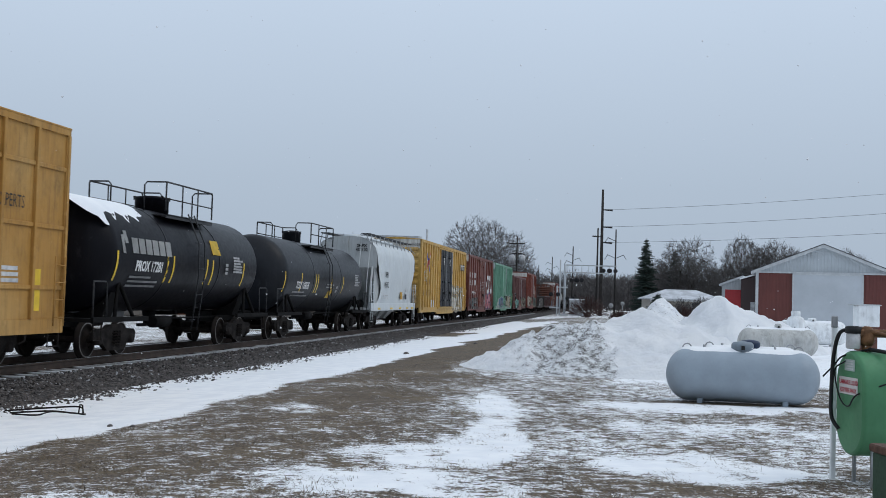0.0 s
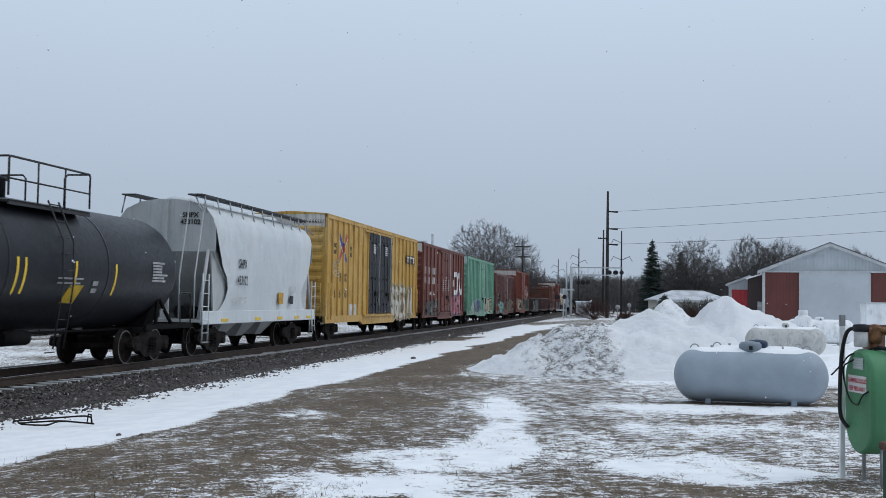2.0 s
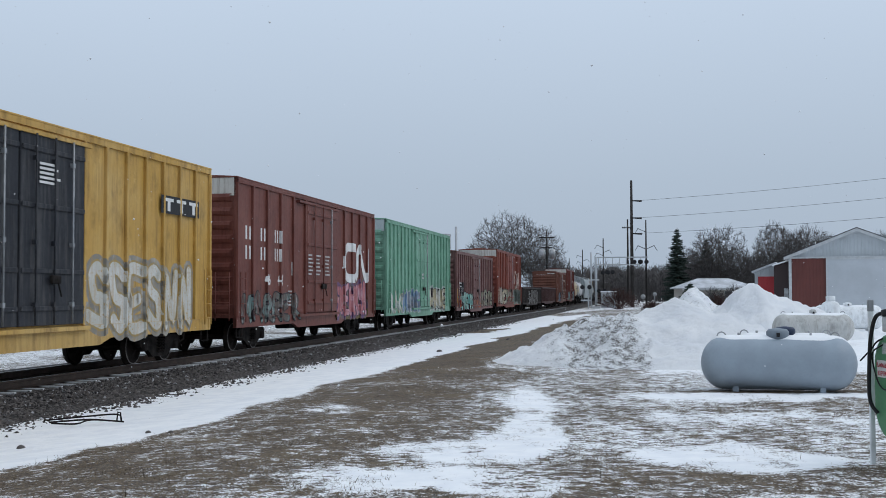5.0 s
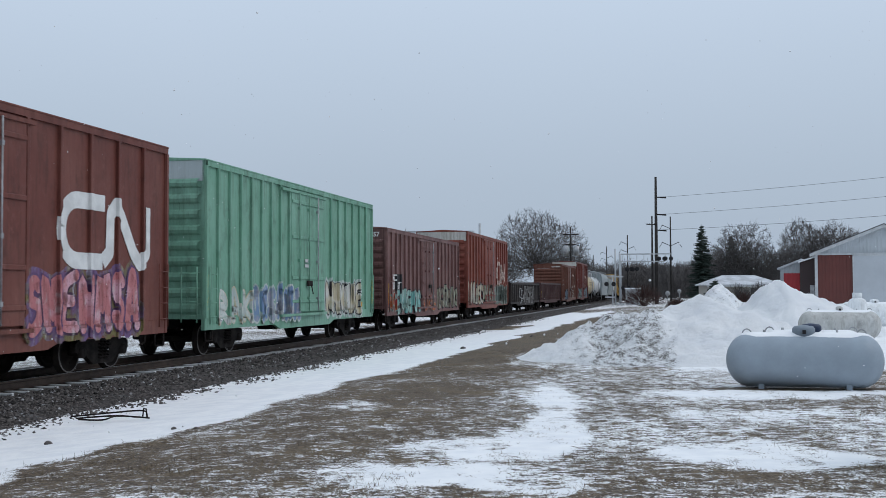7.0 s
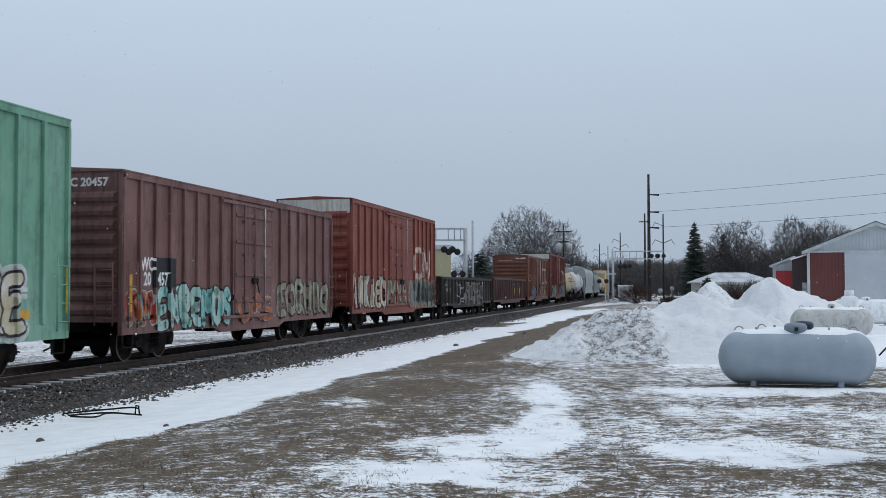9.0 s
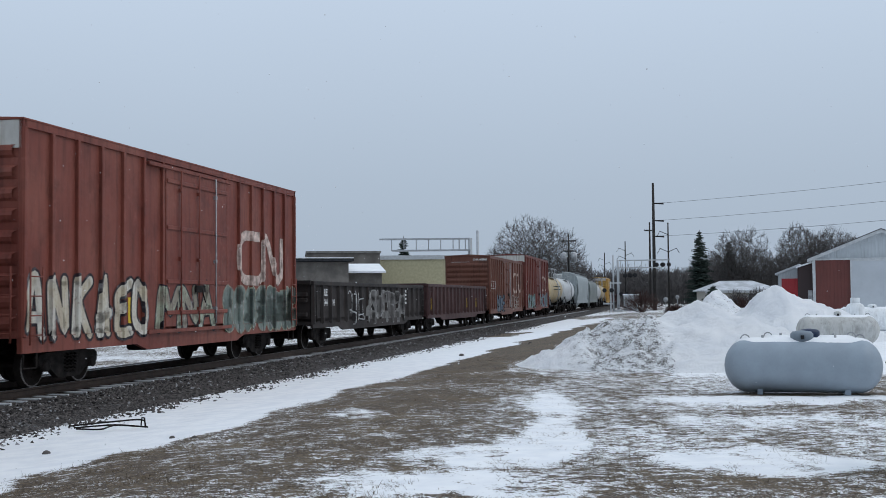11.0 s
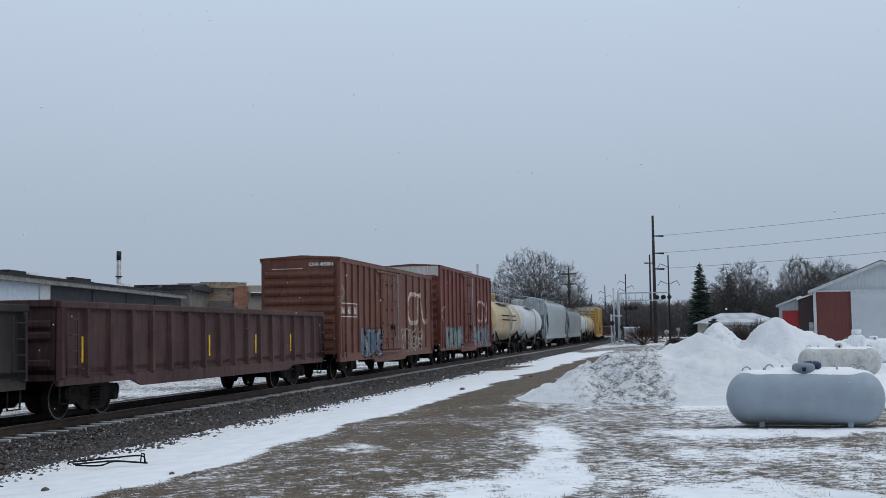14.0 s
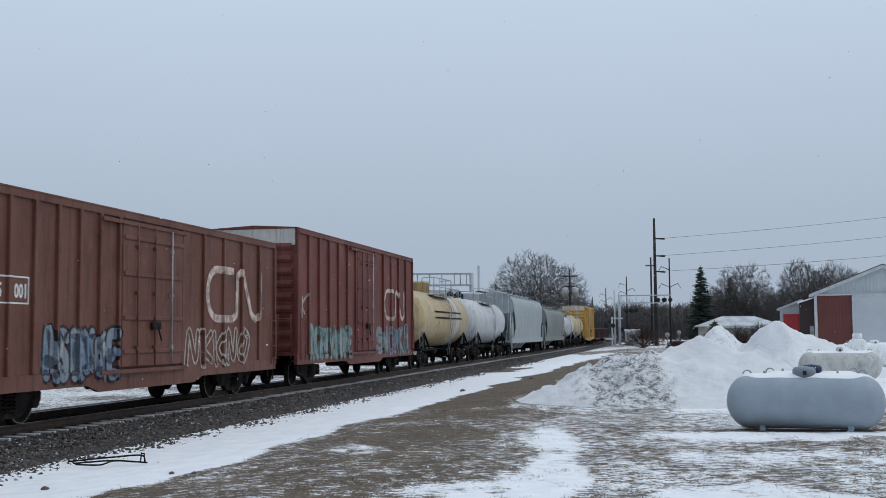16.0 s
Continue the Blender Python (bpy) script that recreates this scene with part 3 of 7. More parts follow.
        for y in (-1.38, 1.38):
            part("bracket", Shape().tube([(xs - 0.55, y, 0.9), (xs, y * 0.86, axis_z - r * 0.45), (xs + 0.55, y, 0.9)], 0.05, 6), saddle or M_BLACK_IRON, car)
        part("handrail", Shape().tube([(sgn * (h - 0.05), -1.4, 0.9), (sgn * (h - 0.05), -1.4, 1.75), (sgn * (h - 0.1), -1.38, 1.8), (sgn * (h - 0.7), -1.38, 1.8), (sgn * (h - 0.75), -1.38, 1.75), (sgn * (h - 0.75), -1.4, 0.9)], 0.02, 6), rail_mat, car)
        part("step", Shape().tube([(sgn * (h - 0.1), -1.4, 0.9), (sgn * (h - 0.1), -1.4, 0.45), (sgn * (h - 0.5), -1.4, 0.45), (sgn * (h - 0.5), -1.4, 0.9)], 0.02, 6), M_TRUCK, car)
        add_truck(car, sgn * (h - 1.9))
    part("outlet_valve", Shape().turn([(0.62, 0.14), (axis_z - r + 0.05, 0.2)], 12, "Z").box(-0.7, 0.7, -0.05, 0.05, 0.62, 0.7), M_BLACK_IRON, car)
    part("brake_rigging", Shape().tube([(-h + 2.2, -0.6, 0.86), (h - 2.2, -0.6, 0.86)], 0.03, 6).tube([(-1.4, -0.7, 0.78), (-0.4, -0.7, 0.78)], 0.16, 10), M_BLACK_IRON, car)
    add_ends(car, h)
    return car, r, axis_z


def tank_mark(car, shape_fn, r, axis_z, x, z, material, name="lettering"):
    """Bends a flat mesh of (x, z) letters round the tank's side."""
    ob = shape_fn(car)
    for v in ob.data.vertices:
        dz = v.co.z - axis_z
        a = math.asin(max(-0.98, min(0.98, dz / (r + 0.024))))
        v.co.y = -(r + 0.024) * math.cos(a)
    return ob


M_BOARD = plain("dark_grating_steel", (0.05, 0.052, 0.055), 0.6)


def hopper(near, far, body, end_mat, label, wave=True, name="covered_hopper", top_z=4.60, running=True):
    """A covered hopper car with bulging sides."""
    car, L = begin(name, near, far, label)
    h = L / 2
    b0, b1 = -h + 0.75, h - 0.75
    eave = top_z - 0.75
    prof = [(-1.40, 1.18), (-1.44, 1.6), (-1.52, 2.3), (-1.54, 2.9), (-1.50, eave - 0.15), (-1.42, eave + 0.12), (-1.22, eave + 0.38), (-0.8, eave + 0.58), (-0.3, eave + 0.66)]
    prof = [(ya + (yb - ya) * q / 4, za + (zb - za) * q / 4) for (ya, za), (yb, zb) in zip(prof[:-1], prof[1:]) for q in range(4)] + [prof[-1]]
    prof = prof + [(-y, z) for y, z in reversed(prof)]
    s = Shape()
    # side sheets, cut back in a wave at the ends
    n = len(prof)
    wave_rows = [(0.0, 0.25), (0.08, 0.85), (0.18, 1.20), (0.30, 1.30), (0.42, 1.05), (0.52, 0.65), (0.62, 0.48), (0.75, 0.30), (1.0, 0.0), (9.0, 0.0)]
    def cut(z):
        u = max(0.0, (z - 1.18) / (eave - 1.18))
        for (u0, c0), (u1, c1) in zip(wave_rows[:-1], wave_rows[1:]):
            if u <= u1:
                return (c0 + (c1 - c0) * (u - u0) / (u1 - u0)) if wave else 0.0
        return 0.0
    cols = 9
    v = []
    for c in range(cols):
        f = c / (cols - 1)
        for y, z in prof:
            k = cut(z) * 0.9
            v.append((b0 + k + (b1 - b0 - 2 * k) * f, y, z))
    s.add(v, [(c * n + i, c * n + i + 1, c * n + n + i + 1, c * n + n + i) for c in range(cols - 1) for i in range(n - 1)], True)
    part("side_sheet", s, body, car)
    for sgn in (-1, 1):
        # upright upper end, slope sheet beneath it
        xe = sgn * (h - 0.75)
        up = [(y, z) for y, z in prof if z > eave - 0.7]
        part("end_bulkhead", Shape().extrude([(-1.50, eave - 0.85)] + up + [(1.50, eave - 0.85)], min(xe, xe - sgn * 0.03), max(xe, xe - sgn * 0.03)), end_mat, car)
        inner = sgn * (h - 3.6)
        v = [(xe, -1.46, eave - 0.85), (xe, 1.46, eave - 0.85), (inner, 1.40, 1.05), (inner, -1.40, 1.05)]
        part("slope_sheet", Shape().add(v + [(x - sgn * 0.05, y, z - 0.03) for x, y, z in v], [(0, 1, 2, 3), (7, 6, 5, 4), (0, 3, 7, 4), (1, 2, 6, 5), (0, 1, 5, 4), (2, 3, 7, 6)]), end_mat, car)
        for y in (-1.38, 1.34):
            part("end_side_plate", Shape().prism([(xe - sgn * 0.04, eave - 0.85), (xe - sgn * 1.7, eave - 0.85), (xe - sgn * 2.3, 1.08), (xe - sgn * 0.30, 1.08)], y, y + 0.04), end_mat, car)
        part("end_post", Shape().box(min(xe, xe + sgn * 0.1), max(xe, xe + sgn * 0.1), -0.08, 0.08, 1.05, eave + 0.62).box(sgn * (h - 0.12) - 0.05, sgn * (h - 0.12) + 0.05, -0.4, -0.3, 1.0, 2.0), end_mat, car)
        for y in (-1.30, 1.30):
            part("corner_strut", Shape().tube([(sgn * (h - 0.1), y, 1.05), (xe, y, eave - 0.8)], 0.05, 6), end_mat, car)
        part("end_platform", Shape().box(min(sgn * h, sgn * (h - 2.6)), max(sgn * h, sgn * (h - 2.6)), -1.42, 1.42, 0.98, 1.06), end_mat, car)
        ladder(car, sgn * (h - 0.25), -1.38, 0.5, 2.35, 0.45, body)
        part("end_ladder", Shape().tube([(sgn * (h - 0.02), -1.2, 1.0), (sgn * (h - 0.02), -1.2, 2.3), (xe + sgn * 0.08, -1.2, eave + 0.55)], 0.022, 6).tube([(sgn * (h - 0.02), -0.75, 1.0), (sgn * (h - 0.02), -0.75, 2.3), (xe + sgn * 0.08, -0.75, eave + 0.6)], 0.022, 6), end_mat, car)
        part("wire_guard", Shape().tube([(sgn * (h - 0.05), -1.35, eave + 0.25), (sgn * (h - 0.45), -1.0, eave + 0.72), (sgn * (h - 0.8), -1.0, eave + 0.72)], 0.022, 6), M_GALV, car)
        add_truck(car, sgn * (h - 1.75))
    for sgn in (-1, 1):
        part("side_sill", Shape().box(-h + 0.05, h - 0.05, min(sgn * 1.36, sgn * 1.45), max(sgn * 1.36, sgn * 1.45), 0.92, 1.30, 0.015), body, car)
        part("step", Shape().box(sgn * (h - 0.6), sgn * (h - 0.6) + 0.5 * sgn, -1.43, -1.38, 0.40, 0.44).tube([(sgn * (h - 0.12), -1.4, 0.95), (sgn * (h - 0.12), -1.4, 0.42)], 0.02, 6).tube([(sgn * (h - 0.55), -1.4, 0.95), (sgn * (h - 0.55), -1.4, 0.42)], 0.02, 6), M_GALV, car)
    # outlet funnels
    for x in (-1.9, 0.0, 1.9):
        v = [(x - 0.9, -1.1, 1.2), (x + 0.9, -1.1, 1.2), (x + 0.9, 1.1, 1.2), (x - 0.9, 1.1, 1.2), (x - 0.3, -0.5, 0.45), (x + 0.3, -0.5, 0.45), (x + 0.3, 0.5, 0.45), (x - 0.3, 0.5, 0.45)]
        part("outlet", Shape().add(v, [(0, 1, 5, 4), (1, 2, 6, 5), (2, 3, 7, 6), (3, 0, 4, 7), (4, 5, 6, 7), (3, 2, 1, 0)]), end_mat, car)
    # running board and hatches
    if running:
        z = eave + 0.66
        for y in (-1.0, 1.0):
            part("running_board", Shape().box(-h + 0.4, h - 0.4, y - 0.22, y + 0.22, z + 0.08, z + 0.12), M_BOARD, car)
            for i in range(11):
                x = -h + 0.6 + (L - 1.2) * i / 10
                part("board_support", Shape().tube([(x, y * 1.2, z + 0.08), (x, y * 1.3, z - 0.42)], 0.022, 5), M_GALV, car)
        for i in range(6):
            x = -h + 1.8 + (L - 3.6) * i / 5
            part("hatch", Shape().turn([(z - 0.03, 0.42), (z + 0.08, 0.42), (z + 0.13, 0.36), (z + 0.15, 0.03)], 16, "Z", (x, 0, 0)), body, car)
    part("underframe", Shape().box(-h + 0.1, h - 0.1, -0.2, 0.2, 0.72, 1.0).tube([(-h + 0.6, -0.55, 1.25), (-h + 1.6, -0.55, 1.25)], 0.2, 12), M_BLACK_IRON, car)
    add_ends(car, h)
    return car, h


def gondola(near, far, top, sill, body, label, posts=13, name="gondola"):
    """An open gondola with deep side posts."""
    car, L = begin(name, near, far, label)
    h, W = L / 2, 1.42
    relief = RELIEF[car.name] = []
    part("floor", Shape().box(-h, h, -W, W, sill + 0.22, sill + 0.32), body, car)
    for sgn in (-1, 1):
        y0, y1 = sorted((sgn * (W - 0.04), sgn * (W + 0.0)))
        side = part("side", Shape().box(-h, h, y0, y1, sill, top - 0.05), body, car)
        part("top_chord", Shape().box(-h - 0.03, h + 0.03, min(sgn * (W - 0.08), sgn * (W + 0.10)), max(sgn * (W - 0.08), sgn * (W + 0.10)), top - 0.14, top, 0.02), body, car)
        part("bottom_chord", Shape().prism([(-h, sill + 0.16), (-h, sill), (-h + 3.0, sill), (-h + 3.5, sill - 0.14), (h - 3.5, sill - 0.14), (h - 3.0, sill), (h, sill), (h, sill + 0.16)], min(sgn * (W - 0.02), sgn * (W + 0.05)), max(sgn * (W - 0.02), sgn * (W + 0.05))), body, car)
        if sgn < 0:
            for i in range(posts + 1):
                x = -h + 0.08 + (L - 0.16) * i / posts
                v = [(x - 0.10, -W, sill + 0.1), (x - 0.055, -W - 0.11, sill + 0.16), (x + 0.055, -W - 0.11, sill + 0.16), (x + 0.10, -W, sill + 0.1), (x - 0.10, -W, top - 0.14), (x - 0.055, -W - 0.09, top - 0.14), (x + 0.055, -W - 0.09, top - 0.14), (x + 0.10, -W, top - 0.14)]
                relief.append((x - 0.055, x + 0.055, 0.11, 0.045))
                part("side_post", Shape().add(v, [(0, 1, 5, 4), (1, 2, 6, 5), (2, 3, 7, 6), (0, 3, 2, 1), (4, 5, 6, 7), (3, 0, 4, 7)]), body, car)
        x0, x1 = sorted((sgn * h, sgn * (h - 0.05)))
        part("end", Shape().box(x0, x1, -W, W, sill + 0.1, top - 0.04), body, car)
        part("end_chord", Shape().box(min(sgn * (h + 0.1), sgn * (h - 0.06)), max(sgn * (h + 0.1), sgn * (h - 0.06)), -W, W, top - 0.12, top + 0.02, 0.02), body, car)
        for z in (sill + 0.45, (sill + top) / 2 + 0.15, top - 0.45):
            part("end_rib", Shape().box(min(sgn * h, sgn * (h + 0.09)), max(sgn * h, sgn * (h + 0.09)), -1.3, 1.3, z - 0.07, z + 0.07, 0.025), body, car)
        part("step", Shape().tube([(sgn * (h - 0.1), -W, sill + 0.1), (sgn * (h - 0.1), -W, sill - 0.35), (sgn * (h - 0.5), -W, sill - 0.35), (sgn * (h - 0.5), -W, sill + 0.1)], 0.02, 6), M_TRUCK, car)
        add_truck(car, sgn * (h - 2.0))
    ladder(car, -h + 0.35, -W - 0.06, sill + 0.2, top - 0.2, 0.4, body)
    ladder(car, h - 0.35, -W - 0.06, sill + 0.2, top - 0.2, 0.4, body)
    part("underframe", Shape().box(-h + 0.1, h - 0.1, -0.22, 0.22, 0.72, sill + 0.22).tube([(0.6, -0.5, 0.75), (1.7, -0.5, 0.75)], 0.16, 12), M_BLACK_IRON, car)
    add_ends(car, h)
    return car, h, W


# ---- paints of the train ----
P_OCHRE = painted("faded_orange_yellow_paint", (0.42, 0.22, 0.055), (0.48, 0.29, 0.10), rusty=0.35)
P_TANK = painted("glossy_black_tank_paint", (0.004, 0.004, 0.006), (0.007, 0.007, 0.010), (0.02, 0.019, 0.018), 0.15, 0.40, 0.10, (0.006, 0.006, 0.007))
P_TANK_OLD = painted("dull_black_tank_paint", (0.010, 0.011, 0.014), (0.018, 0.020, 0.025), (0.028, 0.028, 0.028), 0.25, 0.42, 0.2, (0.008, 0.008, 0.009))
P_HOPPER = painted("white_hopper_paint", (0.54, 0.58, 0.60), (0.62, 0.65, 0.66), (0.40, 0.39, 0.37), 0.25, 0.5, 0.3, (0.40, 0.41, 0.40))
P_HOPPER_END = painted("pale_grey_hopper_paint", (0.40, 0.42, 0.42), (0.44, 0.45, 0.45), (0.25, 0.24, 0.22), 0.3, 0.55, 0.3, (0.22, 0.22, 0.21))
P_GOLD = painted("weathered_yellow_boxcar_paint", (0.51, 0.305, 0.075), (0.58, 0.385, 0.14), (0.16, 0.07, 0.025), 0.5, 0.5)
P_DOOR_BLACK = painted("black_plug_door_paint", (0.020, 0.022, 0.028), (0.035, 0.037, 0.043), (0.20, 0.19, 0.18), 0.35, 0.5)
P_WHITE_END = painted("white_end_panel_paint", (0.46, 0.45, 0.42), None, (0.2, 0.15, 0.10), 0.6, 0.6, 0.2, (0.16, 0.13, 0.10))
P_BROWN_CN = painted("red_brown_boxcar_paint", (0.15, 0.049, 0.038), (0.19, 0.072, 0.056), (0.060, 0.018, 0.014), 0.5, 0.5)
P_GREEN = painted("mint_green_boxcar_paint", (0.16, 0.335, 0.24), (0.21, 0.39, 0.295), (0.06, 0.09, 0.06), 0.4, 0.5)
P_GREEN_SNOW = painted("frosted_green_roof_paint", (0.40, 0.47, 0.47), (0.46, 0.52, 0.53), (0.3, 0.34, 0.33), 0.3)
P_WC = painted("dark_maroon_boxcar_paint", (0.15, 0.074, 0.068), (0.215, 0.12, 0.11), (0.034, 0.017, 0.016), 0.6, 0.55)
P_RED = painted("rusty_red_boxcar_paint", (0.185, 0.05, 0.036), (0.24, 0.08, 0.057), (0.045, 0.016, 0.013), 0.5, 0.5)
P_GON = painted("blackened_gondola_paint", (0.024, 0.021, 0.02), (0.055, 0.047, 0.044), (0.045, 0.026, 0.02), 0.5, 0.7)
P_GON_RED = painted("brown_gondola_paint", (0.06, 0.03, 0.029), (0.098, 0.052, 0.049), (0.014, 0.009, 0.008), 0.7, 0.6)
P_CNA = painted("brown_boxcar_paint", (0.142, 0.058, 0.04), (0.18, 0.082, 0.06), (0.045, 0.018, 0.014), 0.55, 0.5)
P_RED2 = painted("red_brown_boxcar_paint_faded", (0.14, 0.042, 0.035), (0.19, 0.068, 0.054), (0.045, 0.018, 0.015), 0.5, 0.5)
P_CREAM = painted("stained_cream_tank_paint", (0.46, 0.34, 0.17), (0.52, 0.43, 0.27), (0.09, 0.06, 0.04), 0.5, 0.45, 0.3, (0.08, 0.06, 0.04))
P_TANKWHITE = painted("dirty_white_tank_paint", (0.52, 0.53, 0.54), (0.60, 0.61, 0.61), (0.10, 0.10, 0.10), 0.5, 0.45, 0.3, (0.16, 0.16, 0.16))
P_GREYHOP = painted("light_grey_hopper_paint", (0.33, 0.37, 0.38), (0.38, 0.42, 0.43), (0.16, 0.16, 0.15), 0.35, 0.5, 0.3, (0.14, 0.15, 0.15))
P_DIRTYHOP = painted("sooty_grey_hopper_paint", (0.19, 0.22, 0.22), (0.27, 0.29, 0.27), (0.10, 0.10, 0.09), 0.5, 0.6, 0.3, (0.08, 0.08, 0.08))
M_X_RED = plain("faded_red_paint", (0.40, 0.09, 0.08), 0.6)
M_X_BLUE = plain("faded_blue_paint", (0.06, 0.08, 0.30), 0.6)
M_ORANGE = plain("orange_placard", (0.55, 0.30, 0.04), 0.5)
M_LABEL = plain("pale_data_panel", (0.5, 0.5, 0.5), 0.5)


def snow_cover(name="old_snow"):
    k = Nodes(name)
    a, b, c = k.noise(1.3, 5), k.noise(14, 5), k.noise(120, 2)
    col = k.mix(k.step(a, 0.3, 0.7), (0.80, 0.82, 0.85), (0.88, 0.89, 0.90))
    hgt = k.math("MULTIPLY_ADD", b, 0.5, a)
    return k.done(col, 0.75, 0, k.math("MULTIPLY_ADD", c, 0.12, hgt), 0.5, 0.05)


M_SNOW = snow_cover()

# ---- the train, from the car that leaves to those that come ----
car, h, W = boxcar(-85.22, -66.30, 5.02, 0.68, P_OCHRE, "orange-yellow hi-cube boxcar with a grid of side posts", 6, [(7.2, 2.0), (9.2, 2.0)], grid=True)
lettering("EXPERTS", 0.36, car, Matrix.Translation((7.15, -W - 0.062, 3.18)), M_INK, "lettering", 0.75, 0.0)
part("reflective_strip", Shape().box(8.25, 8.5, -W - 0.012, -W, 1.15, 2.0), M_YELLOW, car)
bars(car, W, 6.95, 1.95, 3, 0.7, M_LABEL, 0.08, 0.12)

car, r, az = tank_car(-64.83, -52.18, 1.40, 2.45, P_TANK, "glossy black tank car with snow on its top", (-1.7, 1.7), -0.1, M_PIPE, (-5.1, -2.1, -1.7, 0.75, 1.2, 3.9), dome_r=0.47, dome_h=0.42)
blocks = Shape()
for i in range(6):
    blocks.box(-4.30 + i * 0.41, -3.96 + i * 0.41, -1.5, -1.497, 2.52, 2.90)
tank_mark(car, lambda c: part("painted_mark", blocks, M_WHITE, c), r, az, 0, 0, M_WHITE)
stroke_ob = part("painted_mark", Shape().box(-4.85, -4.70, -1.5, -1.497, 2.50, 2.95).box(-4.70, -4.52, -1.5, -1.497, 2.75, 3.05), M_WHITE, car)
tank_mark(car, lambda c: stroke_ob, r, az, 0, 0, M_WHITE)
tank_mark(car, lambda c: lettering("PROX 17281", 0.36, c, Matrix.Translation((-3.25, -1.5, 2.10)), M_WHITE, "lettering", 0.85, 0.012), r, az, 0, 0, M_WHITE)
tank_mark(car, lambda c: bars(c, 1.5, -4.3, 1.92, 3, 1.9, M_LABEL, 0.05, 0.11), r, az, 0, 0, M_WHITE)
tank_mark(car, lambda c: part("placard", Shape().box(1.15, 1.80, -1.5, -1.497, 2.70, 3.12), M_YELLOW, c), r, az, 0, 0, M_WHITE)
tank_mark(car, lambda c: bars(c, 1.5, 2.9, 2.65, 6, 0.85, M_LABEL, 0.06, 0.085), r, az, 0, 0, M_WHITE)
tank_mark(car, lambda c: bars(c, 1.5, 2.2, 2.4, 3, 0.3, M_LABEL, 0.08, 0.12), r, az, 0, 0, M_WHITE)
s = Shape()
v, nx, na = [], 22, 12
rng = random.Random(5)
for i in range(nx + 1):
    x = -6.1 + 3.9 * i / nx
    for j in range(na + 1):
        edge = (0.95 + 0.12 * math.sin(i * 1.7) + rng.uniform(-0.06, 0.06)) * (1.0 if i < nx - 4 else (nx - i) / 5 + 0.15) * min(1, 0.5 + i / 4)
        a = edge * (2 * j / na - 1)
        rr = 1.40 * (1.0 if i > 1 else 0.985) + 0.05 * math.cos(math.pi / 2 * (2 * j / na - 1)) - 0.012
        v.append((x, rr * math.sin(a), 2.45 + rr * math.cos(a)))
s.add(v, [(i * (na + 1) + j, i * (na + 1) + j + 1, (i + 1) * (na + 1) + j + 1, (i + 1) * (na + 1) + j) for i in range(nx) for j in range(na)], True)
part("snow_cap", s, M_SNOW, car, "thin cap of snow")

car, r, az = tank_car(-51.04, -37.13, 1.42, 2.32, P_TANK_OLD, "dull black tank car with yellow reflective strips", (-1.9, 1.5), -0.85, M_PIPE, (-6.1, -4.0, -2.0, -1.7, 0.38, 2.3), dome_r=0.36, dome_h=0.42)
tank_mark(car, lambda c: lettering("TCIX 165036", 0.36, c, Matrix.Translation((-3.8, -1.5, 1.84)), M_WHITE, "lettering", 0.85, 0.012), r, az, 0, 0, M_WHITE)
tank_mark(car, lambda c: bars(c, 1.5, -4.9, 1.68, 2, 2.4, M_LABEL, 0.05, 0.13), r, az, 0, 0, M_WHITE)
tank_mark(car, lambda c: part("placard", Shape().prism([(0.05, 1.5), (0.65, 1.5), (0.8, 1.9), (0.2, 1.9)], -1.5, -1.497), M_YELLOW, c), r, az, 0, 0, M_WHITE)
tank_mark(car, lambda c: bars(c, 1.5, -0.4, 2.02, 2, 1.3, M_LABEL, 0.04, 0.1), r, az, 0, 0, M_WHITE)
tank_mark(car, lambda c: bars(c, 1.5, 4.3, 2.5, 7, 0.9, M_LABEL, 0.05, 0.075), r, az, 0, 0, M_WHITE)
tank_mark(car, lambda c: bars(c, 1.5, 1.2, 1.9, 2, 0.3, M_LABEL, 0.1, 0.16), r, az, 0, 0, M_WHITE)

car, h = hopper(-36.46, -25.00, P_HOPPER, P_HOPPER_END, "white covered hopper car with bulging sides")
for body, z in (("SHPX", 2.58), ("433102", 2.08)):
    lettering(body, 0.40, car, Matrix.Translation((-2.75, -1.57, z)), M_INK, "lettering", 0.75, 0.008)
for body, z in (("SHPX", 3.98), ("433102", 3.78)):
    lettering(body, 0.2, car, Matrix.Translation((-h + 0.72, -0.75, z)) @ pose(0, 0, 0, 0, 0, -90), M_INK, "lettering", 1.0, 0.006)
bars(car, 1.56, -3.4, 1.66, 2, 1.5, M_LABEL, 0.05, 0.13)
part("placard", Shape().box(1.0, 1.5, -1.53, -1.51, 1.5, 1.88), M_ORANGE, car)
part("placard", Shape().box(2.3, 2.65, -1.53, -1.51, 1.5, 1.78), M_INK, car)
bars(car, 1.55, 2.2, 2.05, 3, 0.9, M_LABEL, 0.03, 0.07)
for x in (-4.2, -1.2, 1.1, 3.1, 4.6):
    part("reflective_strip", Shape().box(x, x + 0.55, -1.462, -1.451, 0.98, 1.07), M_YELLOW, car)

